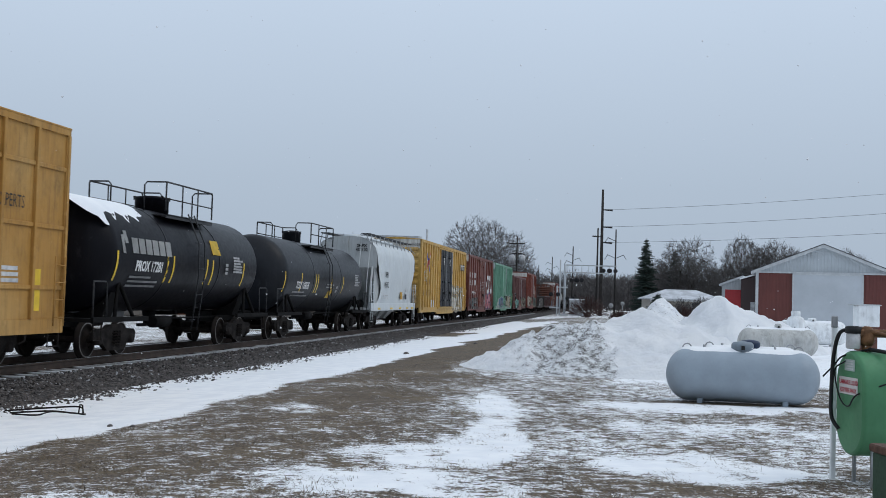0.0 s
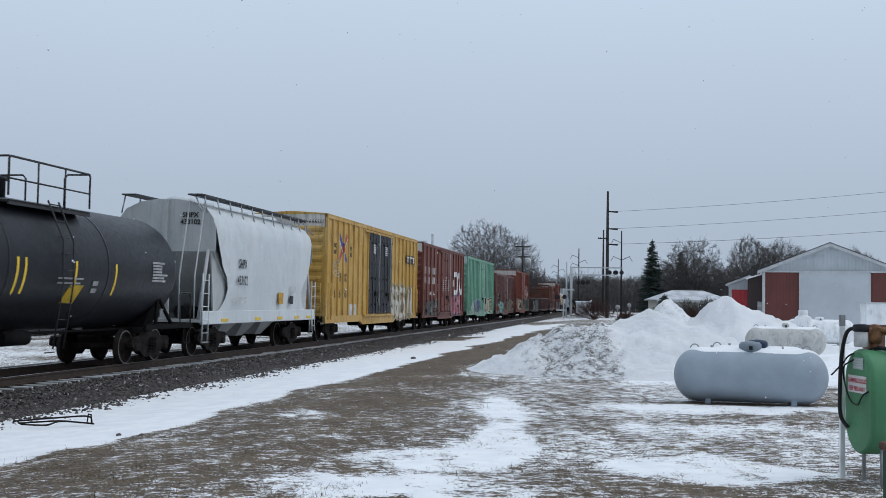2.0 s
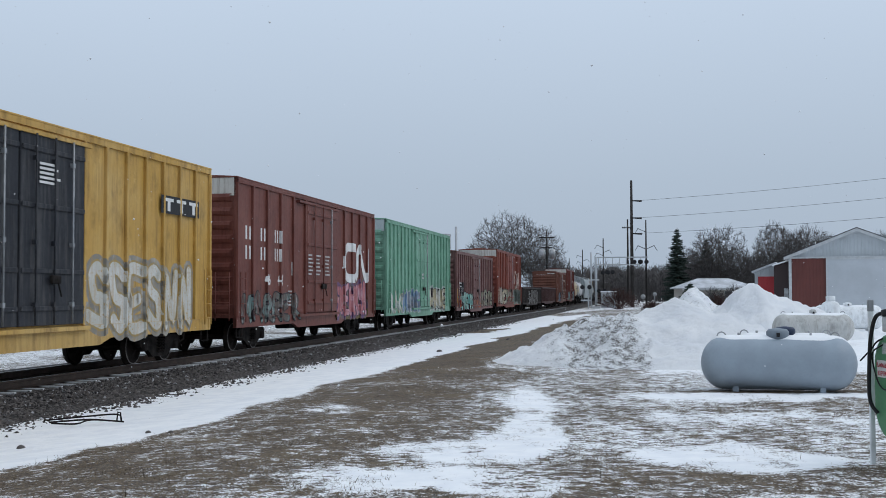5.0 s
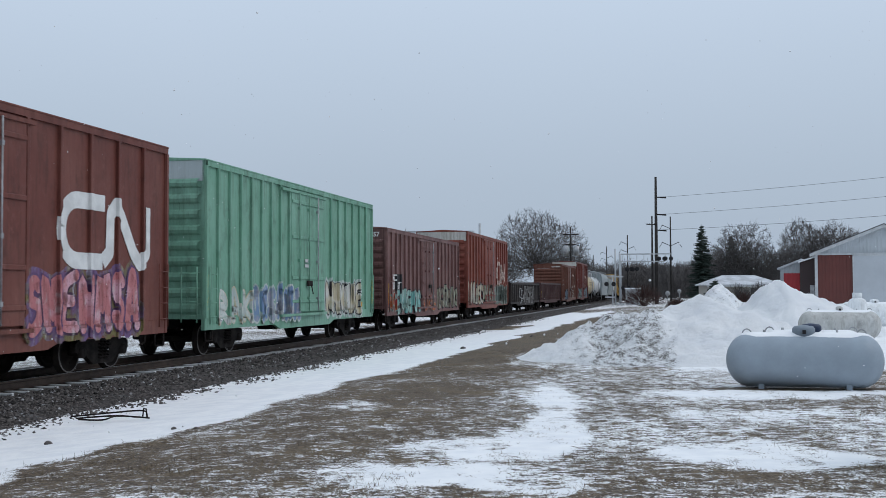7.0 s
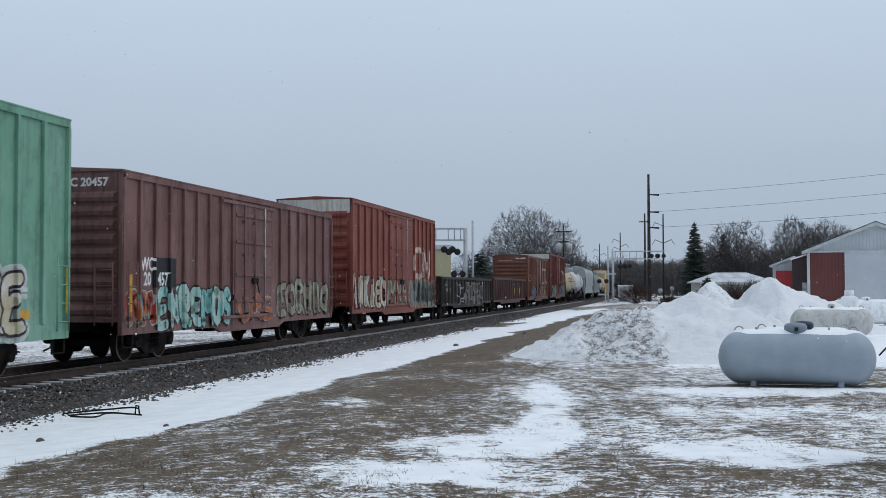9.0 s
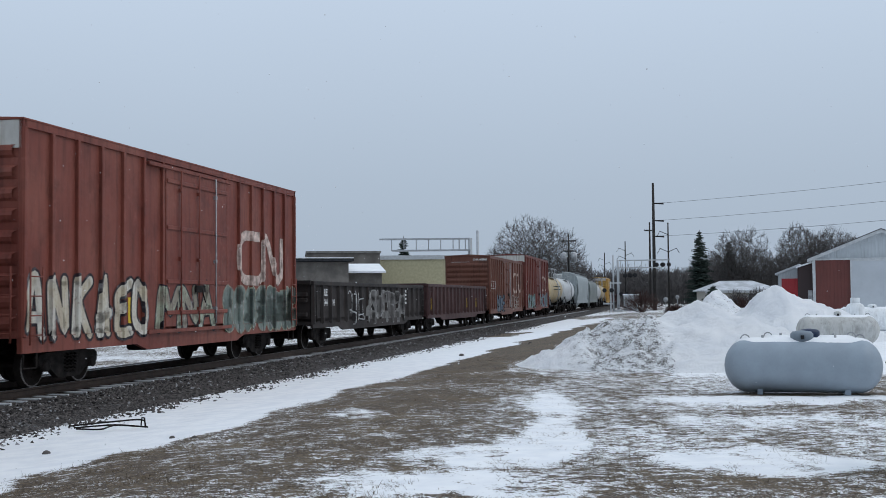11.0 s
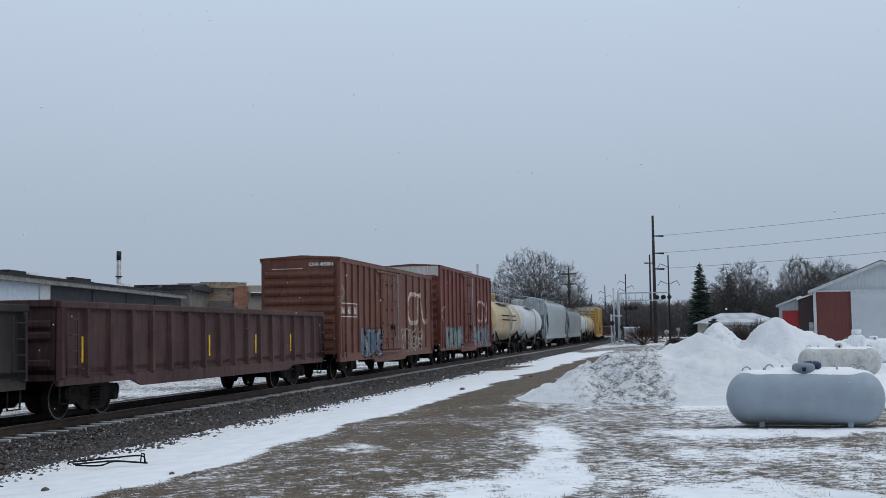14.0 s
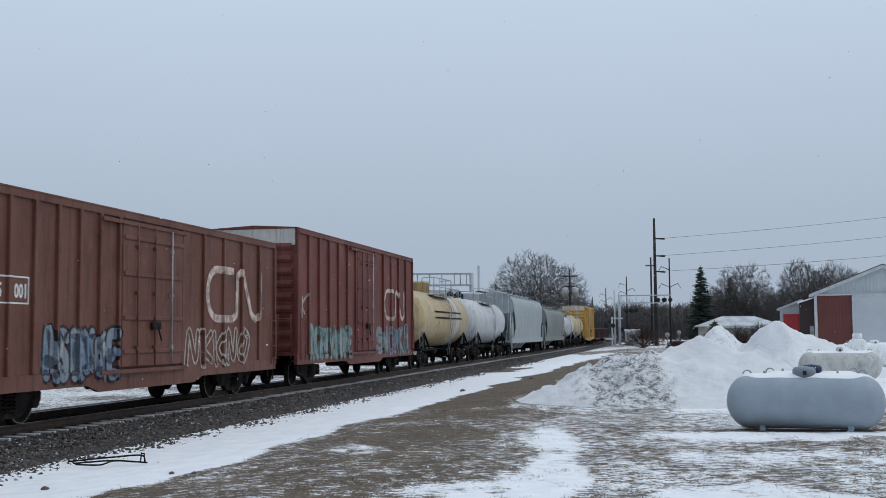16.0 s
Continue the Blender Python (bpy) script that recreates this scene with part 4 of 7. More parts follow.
car, h, W = boxcar(-23.63, -4.52, 5.06, 0.74, P_GOLD, "weathered yellow hi-cube boxcar with black double doors", (8, 7), [(7.22, 2.49), (9.71, 2.49)], P_WHITE_END, P_DOOR_BLACK)
for body, x, z, size in (("TB", -7.32, 2.42, 0.52), ("OX", -6.42, 2.42, 0.52), ("6", -8.05, 1.76, 0.52), ("66", -7.32, 1.76, 0.52), ("50", -6.42, 1.76, 0.52), ("1", -5.72, 1.76, 0.52), ("next", -8.12, 3.80, 0.34), ("load", -8.12, 3.54, 0.34), ("any", -5.52, 3.78, 0.34), ("road", -5.52, 3.52, 0.34)):
    side_text(car, W, body, x, z, size, M_INK, 0.8, 0.008)
stroke(car, W, [(-7.45, 4.36), (-6.2, 3.28)], 0.24, M_X_BLUE, 0.006)
stroke(car, W, [(-6.2, 4.36), (-7.45, 3.28)], 0.24, M_X_RED, 0.009)
stroke(car, W, [(-7.58, 4.24), (-6.86, 3.62)], 0.05, M_WHITE, 0.012)
stroke(car, W, [(-6.08, 4.24), (-6.8, 3.62)], 0.05, M_WHITE, 0.015)
part("painted_mark", Shape().box(6.4, 8.7, -W - 0.066, -W - 0.06, 3.66, 4.10), M_INK, car)
for x in (6.55, 7.3, 8.05):
    part("painted_mark", Shape().box(x, x + 0.55, -W - 0.071, -W - 0.067, 3.96, 4.04).box(x + 0.2, x + 0.36, -W - 0.071, -W - 0.067, 3.72, 3.96), M_WHITE, car)
for x in (-1.7, 0.8):
    bars(car, W, x, 4.2, 5, 0.8, M_WHITE, 0.05, 0.09, 0.128)
part("placard", Shape().box(-5.7, -4.4, -W - 0.02, -W - 0.005, 0.95, 1.5), M_LABEL, car)
lettering("TBOX 666501", 0.22, car, Matrix.Translation((-h - 0.03, -0.76, 4.66)) @ pose(0, 0, 0, 0, 0, -90), M_INK, "lettering", 1.0, 0.0)

car, h, W = boxcar(-2.60, 13.50, 5.06, 0.72, P_BROWN_CN, "red-brown boxcar with a looping white mark", 5, [(6.5, 3.7)], P_WHITE_END)
noodle(car, W, 3.45, 2.30, 3.7, 1.22, 0.34, M_WHITE)
for x, z, w in ((-7.25, 3.30, 0.95), (-5.95, 3.30, 0.9), (-4.65, 3.30, 0.65), (-7.25, 2.72, 0.95), (-5.95, 2.72, 0.9), (-4.65, 2.72, 0.6)):
    s = Shape()
    for i in range(3):
        s.box(x + i * w / 3, x + i * w / 3 + w * 0.13, -W - 0.007, -W - 0.004, z, z + 0.4)
    draped(part("painted_mark", s, M_WHITE, car), car, W)
side_text(car, W, "406", -5.3, 1.98, 0.46, M_WHITE, 0.75, 0.012)
side_text(car, W, "407", -4.1, 1.98, 0.46, M_WHITE, 0.75, 0.012)
for x, z, n in ((-5.6, 1.6, 2), (-4.5, 1.7, 6), (-3.3, 1.75, 5)):
    bars(car, W, x, z, n, 0.6, M_LABEL, 0.05, 0.11)
for x in (-1.5, -0.6, 0.5):
    bars(car, W, x, 3.0, 6, 0.55, M_LABEL, 0.05, 0.13, 0.128)
part("placard", Shape().box(-3.0, -2.75, -W - 0.015, -W - 0.008, 2.3, 2.75), M_LABEL, car)

car, h, W = boxcar(15.65, 31.54, 5.04, 0.70, P_GREEN, "mint green boxcar with sprayed lettering low on its side", (8, 7), [(6.34, 3.26)], P_GREEN_SNOW)
part("reflective_strip", Shape().box(-h + 0.05, -h + 0.13, -W - 0.066, -W - 0.05, 1.2, 2.1), M_YELLOW, car)
part("reflective_strip", Shape().box(h - 0.13, h - 0.05, -W - 0.066, -W - 0.05, 1.2, 2.1), M_YELLOW, car)
bars(car, W, 6.2, 1.75, 3, 0.5, M_LABEL, 0.09, 0.13)
part("placard", Shape().box(6.2, 6.6, -W - 0.012, -W - 0.006, 1.1, 1.28), M_ORANGE, car)
bars(car, W + 0.12, -0.4, 2.6, 2, 0.5, M_LABEL, 0.1, 0.16)

car, h, W = boxcar(33.75, 49.19, 4.28, 0.66, P_WC, "dark maroon boxcar with teal sprayed lettering", (8, 7), [(6.35, 2.85)])
side_text(car, W, "WC", -6.44, 2.1, 0.42, M_WHITE, 0.85, 0.012)
side_text(car, W, "20", -6.44, 1.76, 0.42, M_WHITE, 0.85, 0.012)
side_text(car, W, "457", -5.64, 1.76, 0.42, M_WHITE, 0.85, 0.012)
lettering("WC 20457", 0.26, car, Matrix.Translation((-h - 0.15, -0.62, 3.92)) @ pose(0, 0, 0, 0, 0, -90), M_WHITE, "lettering", 1.0, 0.008)
part("reflective_strip", Shape().box(-h + 0.40, -h + 0.52, -W - 0.02, -W - 0.01, 1.15, 2.0), M_ORANGE, car)
draped(part("painted_mark", Shape().box(-6.2, -4.9, -W - 0.004, -W - 0.002, 1.70, 2.4), M_INK, car), car, W)

M_FADED = plain("faded_pinkish_white_paint", (0.50, 0.39, 0.34), 0.7, 0, 0.5, 5)
car, h, W = boxcar(51.75, 66.82, 5.06, 0.72, P_RED, "rusty red boxcar with sprayed cream lettering", 6, [(5.8, 3.7)], P_WHITE_END)
noodle(car, W, 2.95, 2.22, 3.5, 1.25, 0.28, M_FADED)
for x in (-5.6, -3.4):
    part("reflective_strip", Shape().box(x, x + 0.14, -W - 0.012, -W - 0.006, 1.15, 1.75), M_YELLOW, car)

car, h, W = gondola(68.59, 84.88, 2.28, 0.72, P_GON, "blackened steel gondola with grey sprayed panels", 17)
side_text(car, W, "BLE", -6.64, 1.80, 0.32, M_WHITE, 0.9, 0.01)
side_text(car, W, "144", -6.62, 1.46, 0.32, M_WHITE, 0.9, 0.01)
side_text(car, W, "24", -5.74, 1.46, 0.32, M_WHITE, 0.9, 0.01)
part("reflective_strip", Shape().box(-7.15, -7.05, -W - 0.02, -W - 0.01, 1.0, 1.95), M_YELLOW, car)
def loop(cx, cz, a, b, u0, u1, n=16):
    return [(cx + a * math.cos(u0 + (u1 - u0) * i / n), cz + b * math.sin(u0 + (u1 - u0) * i / n)) for i in range(n + 1)]
for i, (cx, cz, a, b, u0, u1) in enumerate(((-3.75, 1.55, 0.30, 0.42, -1.2, 3.6), (-3.65, 0.98, 0.38, 0.30, -2.9, 1.9), (-3.05, 1.45, 0.24, 0.52, -0.4, 3.5), (-2.95, 0.92, 0.34, 0.24, 1.2, 6.0), (-2.35, 1.30, 0.32, 0.40, -2.6, 2.4), (-2.25, 0.90, 0.42, 0.22, -0.6, 3.4), (-3.4, 1.25, 0.12, 0.62, 0.2, 3.3), (-2.7, 1.25, 0.10, 0.66, -1.4, 1.5))):
    stroke(car, W, loop(cx, cz, a, b, u0, u1), 0.045, M_LABEL, 0.012 + 0.003 * i)
bars(car, W, 4.9, 1.95, 4, 0.45, M_WHITE, 0.1, 0.17)

car, h, W = gondola(86.02, 102.62, 2.38, 0.72, P_GON_RED, "brown steel gondola with yellow reflective strips", 17)
for x in (-7.4, -4.35, -1.1, 2.15, 5.1):
    part("reflective_strip", Shape().box(x, x + 0.08, -W - 0.02, -W - 0.01, 1.15, 1.68), M_YELLOW, car)

car, h, W = boxcar(104.50, 119.85, 4.38, 0.66, P_CNA, "brown boxcar with a faded white looping mark", (7, 5), [(5.8, 3.05)])
noodle(car, W, 2.8, 2.10, 3.75, 1.28, 0.20, M_FADED)
lettering("CNA 405001", 0.17, car, Matrix.Translation((-h - 0.10, -0.85, 4.08)) @ pose(0, 0, 0, 0, 0, -90), M_WHITE, "lettering", 1.0, 0.006)
part("painted_mark", Shape().box(-h - 0.10, -h - 0.097, -0.15, 1.0, 3.98, 4.0), M_WHITE, car)
side_text(car, W, "CNA", -7.2, 2.38, 0.36, M_WHITE, 0.75, 0.01)
side_text(car, W, "405", -6.36, 2.38, 0.36, M_WHITE, 0.75, 0.01)
side_text(car, W, "001", -5.56, 2.38, 0.36, M_WHITE, 0.8, 0.01)
draped(part("painted_mark", Shape().box(-7.5, -5.3, -W - 0.006, -W - 0.003, 2.74, 2.77).box(-7.5, -5.3, -W - 0.006, -W - 0.003, 2.26, 2.29).box(-5.33, -5.3, -W - 0.006, -W - 0.003, 2.29, 2.74), M_WHITE, car), car, W)

car, h, W = boxcar(121.81, 137.60, 5.05, 0.72, P_RED2, "red-brown boxcar with pale sprayed lettering", (6, 5), [(6.65, 2.6)], P_WHITE_END)
noodle(car, W, 3.0, 2.3, 3.4, 1.15, 0.16, M_FADED)

car, r, az = tank_car(139.24, 152.90, 1.42, 2.42, P_CREAM, "cream tank car with dark spill stains", (-2.2, 2.2), -0.6, M_GALV, (), dome_r=0.5, dome_h=0.55)
tank_mark(car, lambda c: part("painted_mark", Shape().box(-3.4, 3.4, -1.5, -1.497, 2.72, 2.80).box(-3.4, 3.4, -1.5, -1.497, 2.42, 2.50), M_INK, c), r, az, 0, 0, M_INK)
part("painted_band", Shape().turn([(2.0, r + 0.004), (2.9, r + 0.004)], 40, "X", (0, 0, az)), P_TANKWHITE, car)
car, r, az = tank_car(154.1, 167.0, 1.40, 2.40, P_TANKWHITE, "dirty white tank car with a railed platform", (-2.0, 2.0), -0.2, M_GALV, (), dome_r=0.5, dome_h=0.5)
car, h = hopper(168.3, 187.4, P_GREYHOP, P_GREYHOP, "light grey covered hopper car", top_z=4.7)
bars(car, 1.56, -4.6, 2.9, 3, 1.0, M_LABEL, 0.15, 0.3)
car, h = hopper(188.8, 206.6, P_DIRTYHOP, P_DIRTYHOP, "sooty grey covered hopper car", top_z=4.2)
car, r, az = tank_car(208.0, 219.6, 1.38, 2.4, P_TANKWHITE, "dirty white tank car behind the hoppers", (-1.6, 1.6), 0.0, M_GALV, ())
tank_car(220.9, 232.6, 1.38, 2.4, P_CREAM, "stained cream tank car before the yellow boxcar", (-1.6, 1.6), 0.0, M_GALV, ())
car, h, W = boxcar(233.9, 250.2, 5.06, 0.72, P_GOLD, "weathered yellow hi-cube boxcar far down the line", 6, [(6.1, 2.1), (8.2, 2.1)], P_WHITE_END)
car, h, W = gondola(251.5, 267.9, 2.3, 0.72, P_GON_RED, "brown steel gondola far down the line", 13)
gondola(269.2, 285.6, 2.3, 0.72, P_GON_RED, "brown steel gondola at the tail of the cars in view", 13)

# ---- sprayed lettering on the cars ----
GOLD_U, CN_U, GREEN_U, WC_U, RED_U, GON_U = (0.45, 0.27, 0.06), (0.13, 0.04, 0.03), (0.13, 0.30, 0.20), (0.08, 0.03, 0.03), (0.12, 0.03, 0.022), (0.015, 0.013, 0.012)
SP_DARK = sprayed("sprayed_black_line", (0.02, 0.016, 0.02), (0.035, 0.03, 0.035), (0.06, 0.03, 0.03), 0.25)
SP_WHITE_GOLD = sprayed("sprayed_white_on_yellow", (0.60, 0.60, 0.57), (0.50, 0.50, 0.46), GOLD_U, 0.45)
SP_GREY_GOLD = sprayed("sprayed_thin_grey_on_yellow", (0.30, 0.27, 0.20), (0.36, 0.27, 0.12), GOLD_U, 0.6)
SP_ASH_GOLD = sprayed("sprayed_ash_on_yellow", (0.34, 0.33, 0.30), (0.24, 0.23, 0.21), GOLD_U, 0.4)
SP_PINK = sprayed("sprayed_pink", (0.60, 0.36, 0.42), (0.46, 0.17, 0.18), CN_U, 0.30)
SP_PINK_RIM = sprayed("sprayed_plum_line", (0.05, 0.02, 0.04), (0.12, 0.07, 0.16), CN_U, 0.25)
SP_LIME = sprayed("sprayed_olive_and_lilac_mist", (0.17, 0.15, 0.06), (0.16, 0.10, 0.22), CN_U, 0.55)
SP_TEAL_CN = sprayed("sprayed_grey_teal", (0.17, 0.25, 0.24), (0.10, 0.09, 0.08), CN_U, 0.6)
SP_GREYBLUE = sprayed("sprayed_grey_blue", (0.32, 0.31, 0.36), (0.16, 0.24, 0.40), GREEN_U, 0.25)
SP_PALE_G = sprayed("sprayed_pale_line_on_green", (0.55, 0.57, 0.55), (0.42, 0.46, 0.45), GREEN_U, 0.35)
SP_CREAM_G = sprayed("sprayed_cream_on_green", (0.60, 0.58, 0.55), (0.50, 0.43, 0.30), GREEN_U, 0.2)
SP_TEAL = sprayed("sprayed_teal", (0.16, 0.42, 0.40), (0.36, 0.52, 0.47), WC_U, 0.22)
SP_SAGE = sprayed("sprayed_sage", (0.34, 0.37, 0.28), (0.26, 0.23, 0.18), WC_U, 0.40)
SP_EMBER = sprayed("sprayed_orange_red", (0.42, 0.12, 0.04), (0.36, 0.05, 0.04), WC_U, 0.45)
SP_CREAM_R = sprayed("sprayed_cream_on_red", (0.60, 0.57, 0.50), (0.50, 0.44, 0.33), RED_U, 0.25)
SP_SLATE = sprayed("sprayed_slate", (0.11, 0.14, 0.125), (0.18, 0.22, 0.195), RED_U, 0.25)
SP_PALE_R = sprayed("sprayed_pale_blue_on_red", (0.26, 0.33, 0.35), (0.18, 0.30, 0.29), RED_U, 0.5)
SP_BLUE_R = sprayed("sprayed_blue_on_brown", (0.14, 0.20, 0.28), (0.22, 0.27, 0.31), RED_U, 0.35)
SP_WHITE_R = sprayed("sprayed_white_on_brown", (0.50, 0.48, 0.44), (0.40, 0.36, 0.32), RED_U, 0.4)
SP_BROWN = sprayed("sprayed_brown", (0.11, 0.05, 0.035), (0.14, 0.06, 0.04), RED_U, 0.3)
SP_ASH = sprayed("sprayed_ash_grey", (0.22, 0.21, 0.20), (0.13, 0.12, 0.115), GON_U, 0.5)
SP_CHALK = sprayed("sprayed_chalk_line", (0.34, 0.33, 0.31), (0.26, 0.25, 0.24), GON_U, 0.4)
BY_CAR = [c for c, _ in CARS]
TBOX, CN_BROWN, MINT, MAROON, RUSTY, BLACK_GON, BROWN_GON, CNA, RED_LAST = BY_CAR[4:13]
graffiti(TBOX, 1.44, 2.9, 8.4, 0.76, 2.45, 6, SP_WHITE_GOLD, SP_GREY_GOLD, 5, 0.27, 0.05, 0.74, SP_ASH_GOLD)
graffiti(TBOX, 1.44, -8.6, -7.5, 2.95, 3.30, 3, SP_WHITE_GOLD, SP_WHITE_GOLD, 9, 0.03, 0.005)
graffiti(TBOX, 1.44, -8.4, -7.4, 2.62, 2.90, 2, SP_WHITE_GOLD, SP_WHITE_GOLD, 12, 0.03, 0.005)
graffiti(CN_BROWN, 1.44, 2.2, 6.7, 0.78, 2.18, 7, SP_PINK, SP_PINK_RIM, 22, 0.24, 0.05, 0.72, SP_LIME)
graffiti(CN_BROWN, 1.44, -7.6, -2.2, 0.78, 1.75, 6, SP_TEAL_CN, SP_DARK, 6, 0.20, 0.04, 0.72)
graffiti(MINT, 1.44, -7.2, -4.6, 0.78, 1.75, 3, SP_PALE_G, SP_CREAM_G, 31, 0.16, 0.05, 0.70)
graffiti(MINT, 1.44, -4.7, -0.8, 0.72, 1.92, 6, SP_GREYBLUE, SP_PALE_G, 34, 0.30, 0.06, 0.70)
graffiti(MINT, 1.44, 2.1, 6.4, 0.82, 2.08, 6, SP_CREAM_G, SP_DARK, 38, 0.22, 0.055, 0.70, SP_PALE_G)
graffiti(MAROON, 1.44, -6.0, -1.5, 0.66, 1.80, 7, SP_TEAL, SP_DARK, 42, 0.24, 0.05, 0.66)
graffiti(MAROON, 1.44, -7.5, -6.1, 0.80, 1.70, 2, SP_EMBER, SP_TEAL, 44, 0.24, 0.03, 0.66)
graffiti(MAROON, 1.44, -1.1, 1.6, 0.72, 1.5, 3, SP_EMBER, SP_SAGE, 46, 0.12, 0.02, 0.66)
graffiti(MAROON, 1.44, 2.2, 7.3, 0.78, 2.0, 6, SP_SAGE, SP_DARK, 48, 0.22, 0.05, 0.66)
graffiti(RUSTY, 1.44, -7.5, -2.4, 0.85, 2.25, 6, SP_CREAM_R, SP_DARK, 51, 0.22, 0.06, 0.72)
graffiti(RUSTY, 1.44, -2.0, 1.2, 0.85, 2.1, 3, SP_SAGE, SP_DARK, 53, 0.24, 0.05, 0.72)
graffiti(RUSTY, 1.44, 1.8, 7.5, 0.74, 2.1, 7, SP_SLATE, SP_SAGE, 57, 0.52, 0.04, 0.72)
graffiti(BLACK_GON, 1.42, -1.5, 4.7, 0.66, 2.05, 6, SP_ASH, SP_CHALK, 61, 0.40, 0.05)
graffiti(CNA, 1.44, -4.8, -1.9, 0.70, 1.90, 6, SP_BLUE_R, SP_DARK, 72, 0.24, 0.06, 0.66)
graffiti(CNA, 1.44, 1.5, 5.6, 0.82, 1.90, 5, SP_BROWN, SP_WHITE_R, 74, 0.13, 0.055, 0.66)
graffiti(CNA, 1.44, -7.55, -6.95, 2.88, 3.40, 1, SP_BROWN, SP_WHITE_R, 77, 0.05, 0.03)
graffiti(RED_LAST, 1.44, -6.7, -1.7, 0.78, 2.0, 8, SP_PALE_R, SP_SLATE, 81, 0.22, 0.05, 0.72)
graffiti(RED_LAST, 1.44, 1.8, 7.0, 0.78, 2.0, 6, SP_BLUE_R, SP_PALE_R, 84, 0.18, 0.05, 0.72)
graffiti(RED_LAST, 1.44, -7.4, -6.7, 2.2, 3.0, 1, SP_WHITE_R, SP_WHITE_R, 86, 0.07, 0.01)

# ---- ground, ballast and track ----
def value(x, y, seed=0.0):
    return noise.noise(Vector((x, y, seed)))


def along_lat(x, y):
    return x * AHEAD.x + y * AHEAD.y, x * LEFT.x + y * LEFT.y


def ground_z(x, y):
    s, lat = along_lat(x, y)
    far = min(1.0, max(0.0, (lat - 4.0) / 6.0))
    return -0.36 * far * far * (3 - 2 * far) + (0.025 * value(x * 0.5, y * 0.5) + 0.012 * value(x * 2.1, y * 2.1, 3) if abs(lat - CENTRE) > 3 else 0.0)


# snow left lying on the grass: x, y, half-widths, how much
PATCHES = [(0.9, 18.4, 0.46, 2.3, 0.75), (0.55, 14.2, 0.46, 2.0, 0.8), (-0.15, 12.7, 0.85, 0.9, 0.7), (-0.75, 10.9, 0.85, 0.55, 0.8), (0.25, 10.3, 0.5, 0.35, 0.7), (2.95, 12.2, 1.15, 0.85, 0.95),
           (5.2, 19.3, 2.6, 0.8, 0.8), (-2.2, 17.7, 0.55, 0.7, 0.6), (3.8, 16.2, 1.4, 0.6, 0.3), (-1.6, 14.5, 0.4, 0.35, 0.3), (5.5, 10.5, 1.2, 1.0, 0.3), (-3.0, 9.0, 0.8, 0.5, 0.25), (0.3, 6.0, 2.0, 1.2, 0.5)]


def snow_amount(x, y):
    """Snow lying at a place: 0 bare grass, 1 covered."""
    s, lat = along_lat(x, y)
    wx, wy = x + 0.35 * value(x * 1.1, y * 0.7, 5), y + 0.8 * value(x * 0.9, y * 0.6, 9)
    wl = lat + 0.55 * value(s * 0.28, lat * 0.6, 2) + 0.25 * value(s * 1.1, lat * 1.4, 4)
    a = 0.450 + 0.20 * value(x * 0.35, y * 0.3, 7) + 0.12 * value(x * 1.6, y * 0.8, 12) + 0.10 * value(x * 4.2, y * 2.0, 21) + max(-0.05, min(0.02, 0.03 * (x - 0.5)))
    if 2.2 < wl < 6.8:
        a -= 0.08 * min(1, (wl - 2.2) / 1.2) * min(1, max(0, (s - 9) / 8))
    if 4.3 < wl < 6.3 and 27 < s < 75:
        a = min(a, 0.0 + 0.08 * value(x * 2, y * 0.5))
    for px, py, rx, ry, k in PATCHES:
        d = math.hypot((wx - px) / rx, (wy - py) / ry)
        if d < 1.5:
            a += (0.44 + 0.62 * value(x * 2.4, y * 1.2, 15)) * k * max(0.0, min(1.0, (1.35 - d) / 0.6))
    band = 6.9 - 0.012 * s
    if wl > band and s > 2:
        a = max(a, min(1.0, 0.45 + (wl - band) / 0.35))
    if y > 22.5 and x > 0.25 * y - 2.5:
        a = max(a, min(1.0, (y - 22.5) / 4.0) * 0.9 + 0.1 * value(x * 0.8, y * 0.5, 6))
    if 8.6 < wl and 60 < s < 68 and lat < CENTRE:
        a = min(a, 0.15)
    # bare strip under the grey tank; its dark tone also stands in for shadow
    bare = math.hypot((x - 5.5) / 1.7, (y - 20.35) / 0.30)
    if bare < 1.4:
        a *= max(0.15, min(1.0, bare - 0.4))
    if lat > 15.2:
        a = 0.54 + 0.3 * value(x * 0.3, y * 0.3, 1)
    if s > 105:
        a = 0.52 + 0.3 * value(x * 0.05, y * 0.05, 1)
    return max(0.0, min(1.0, a))


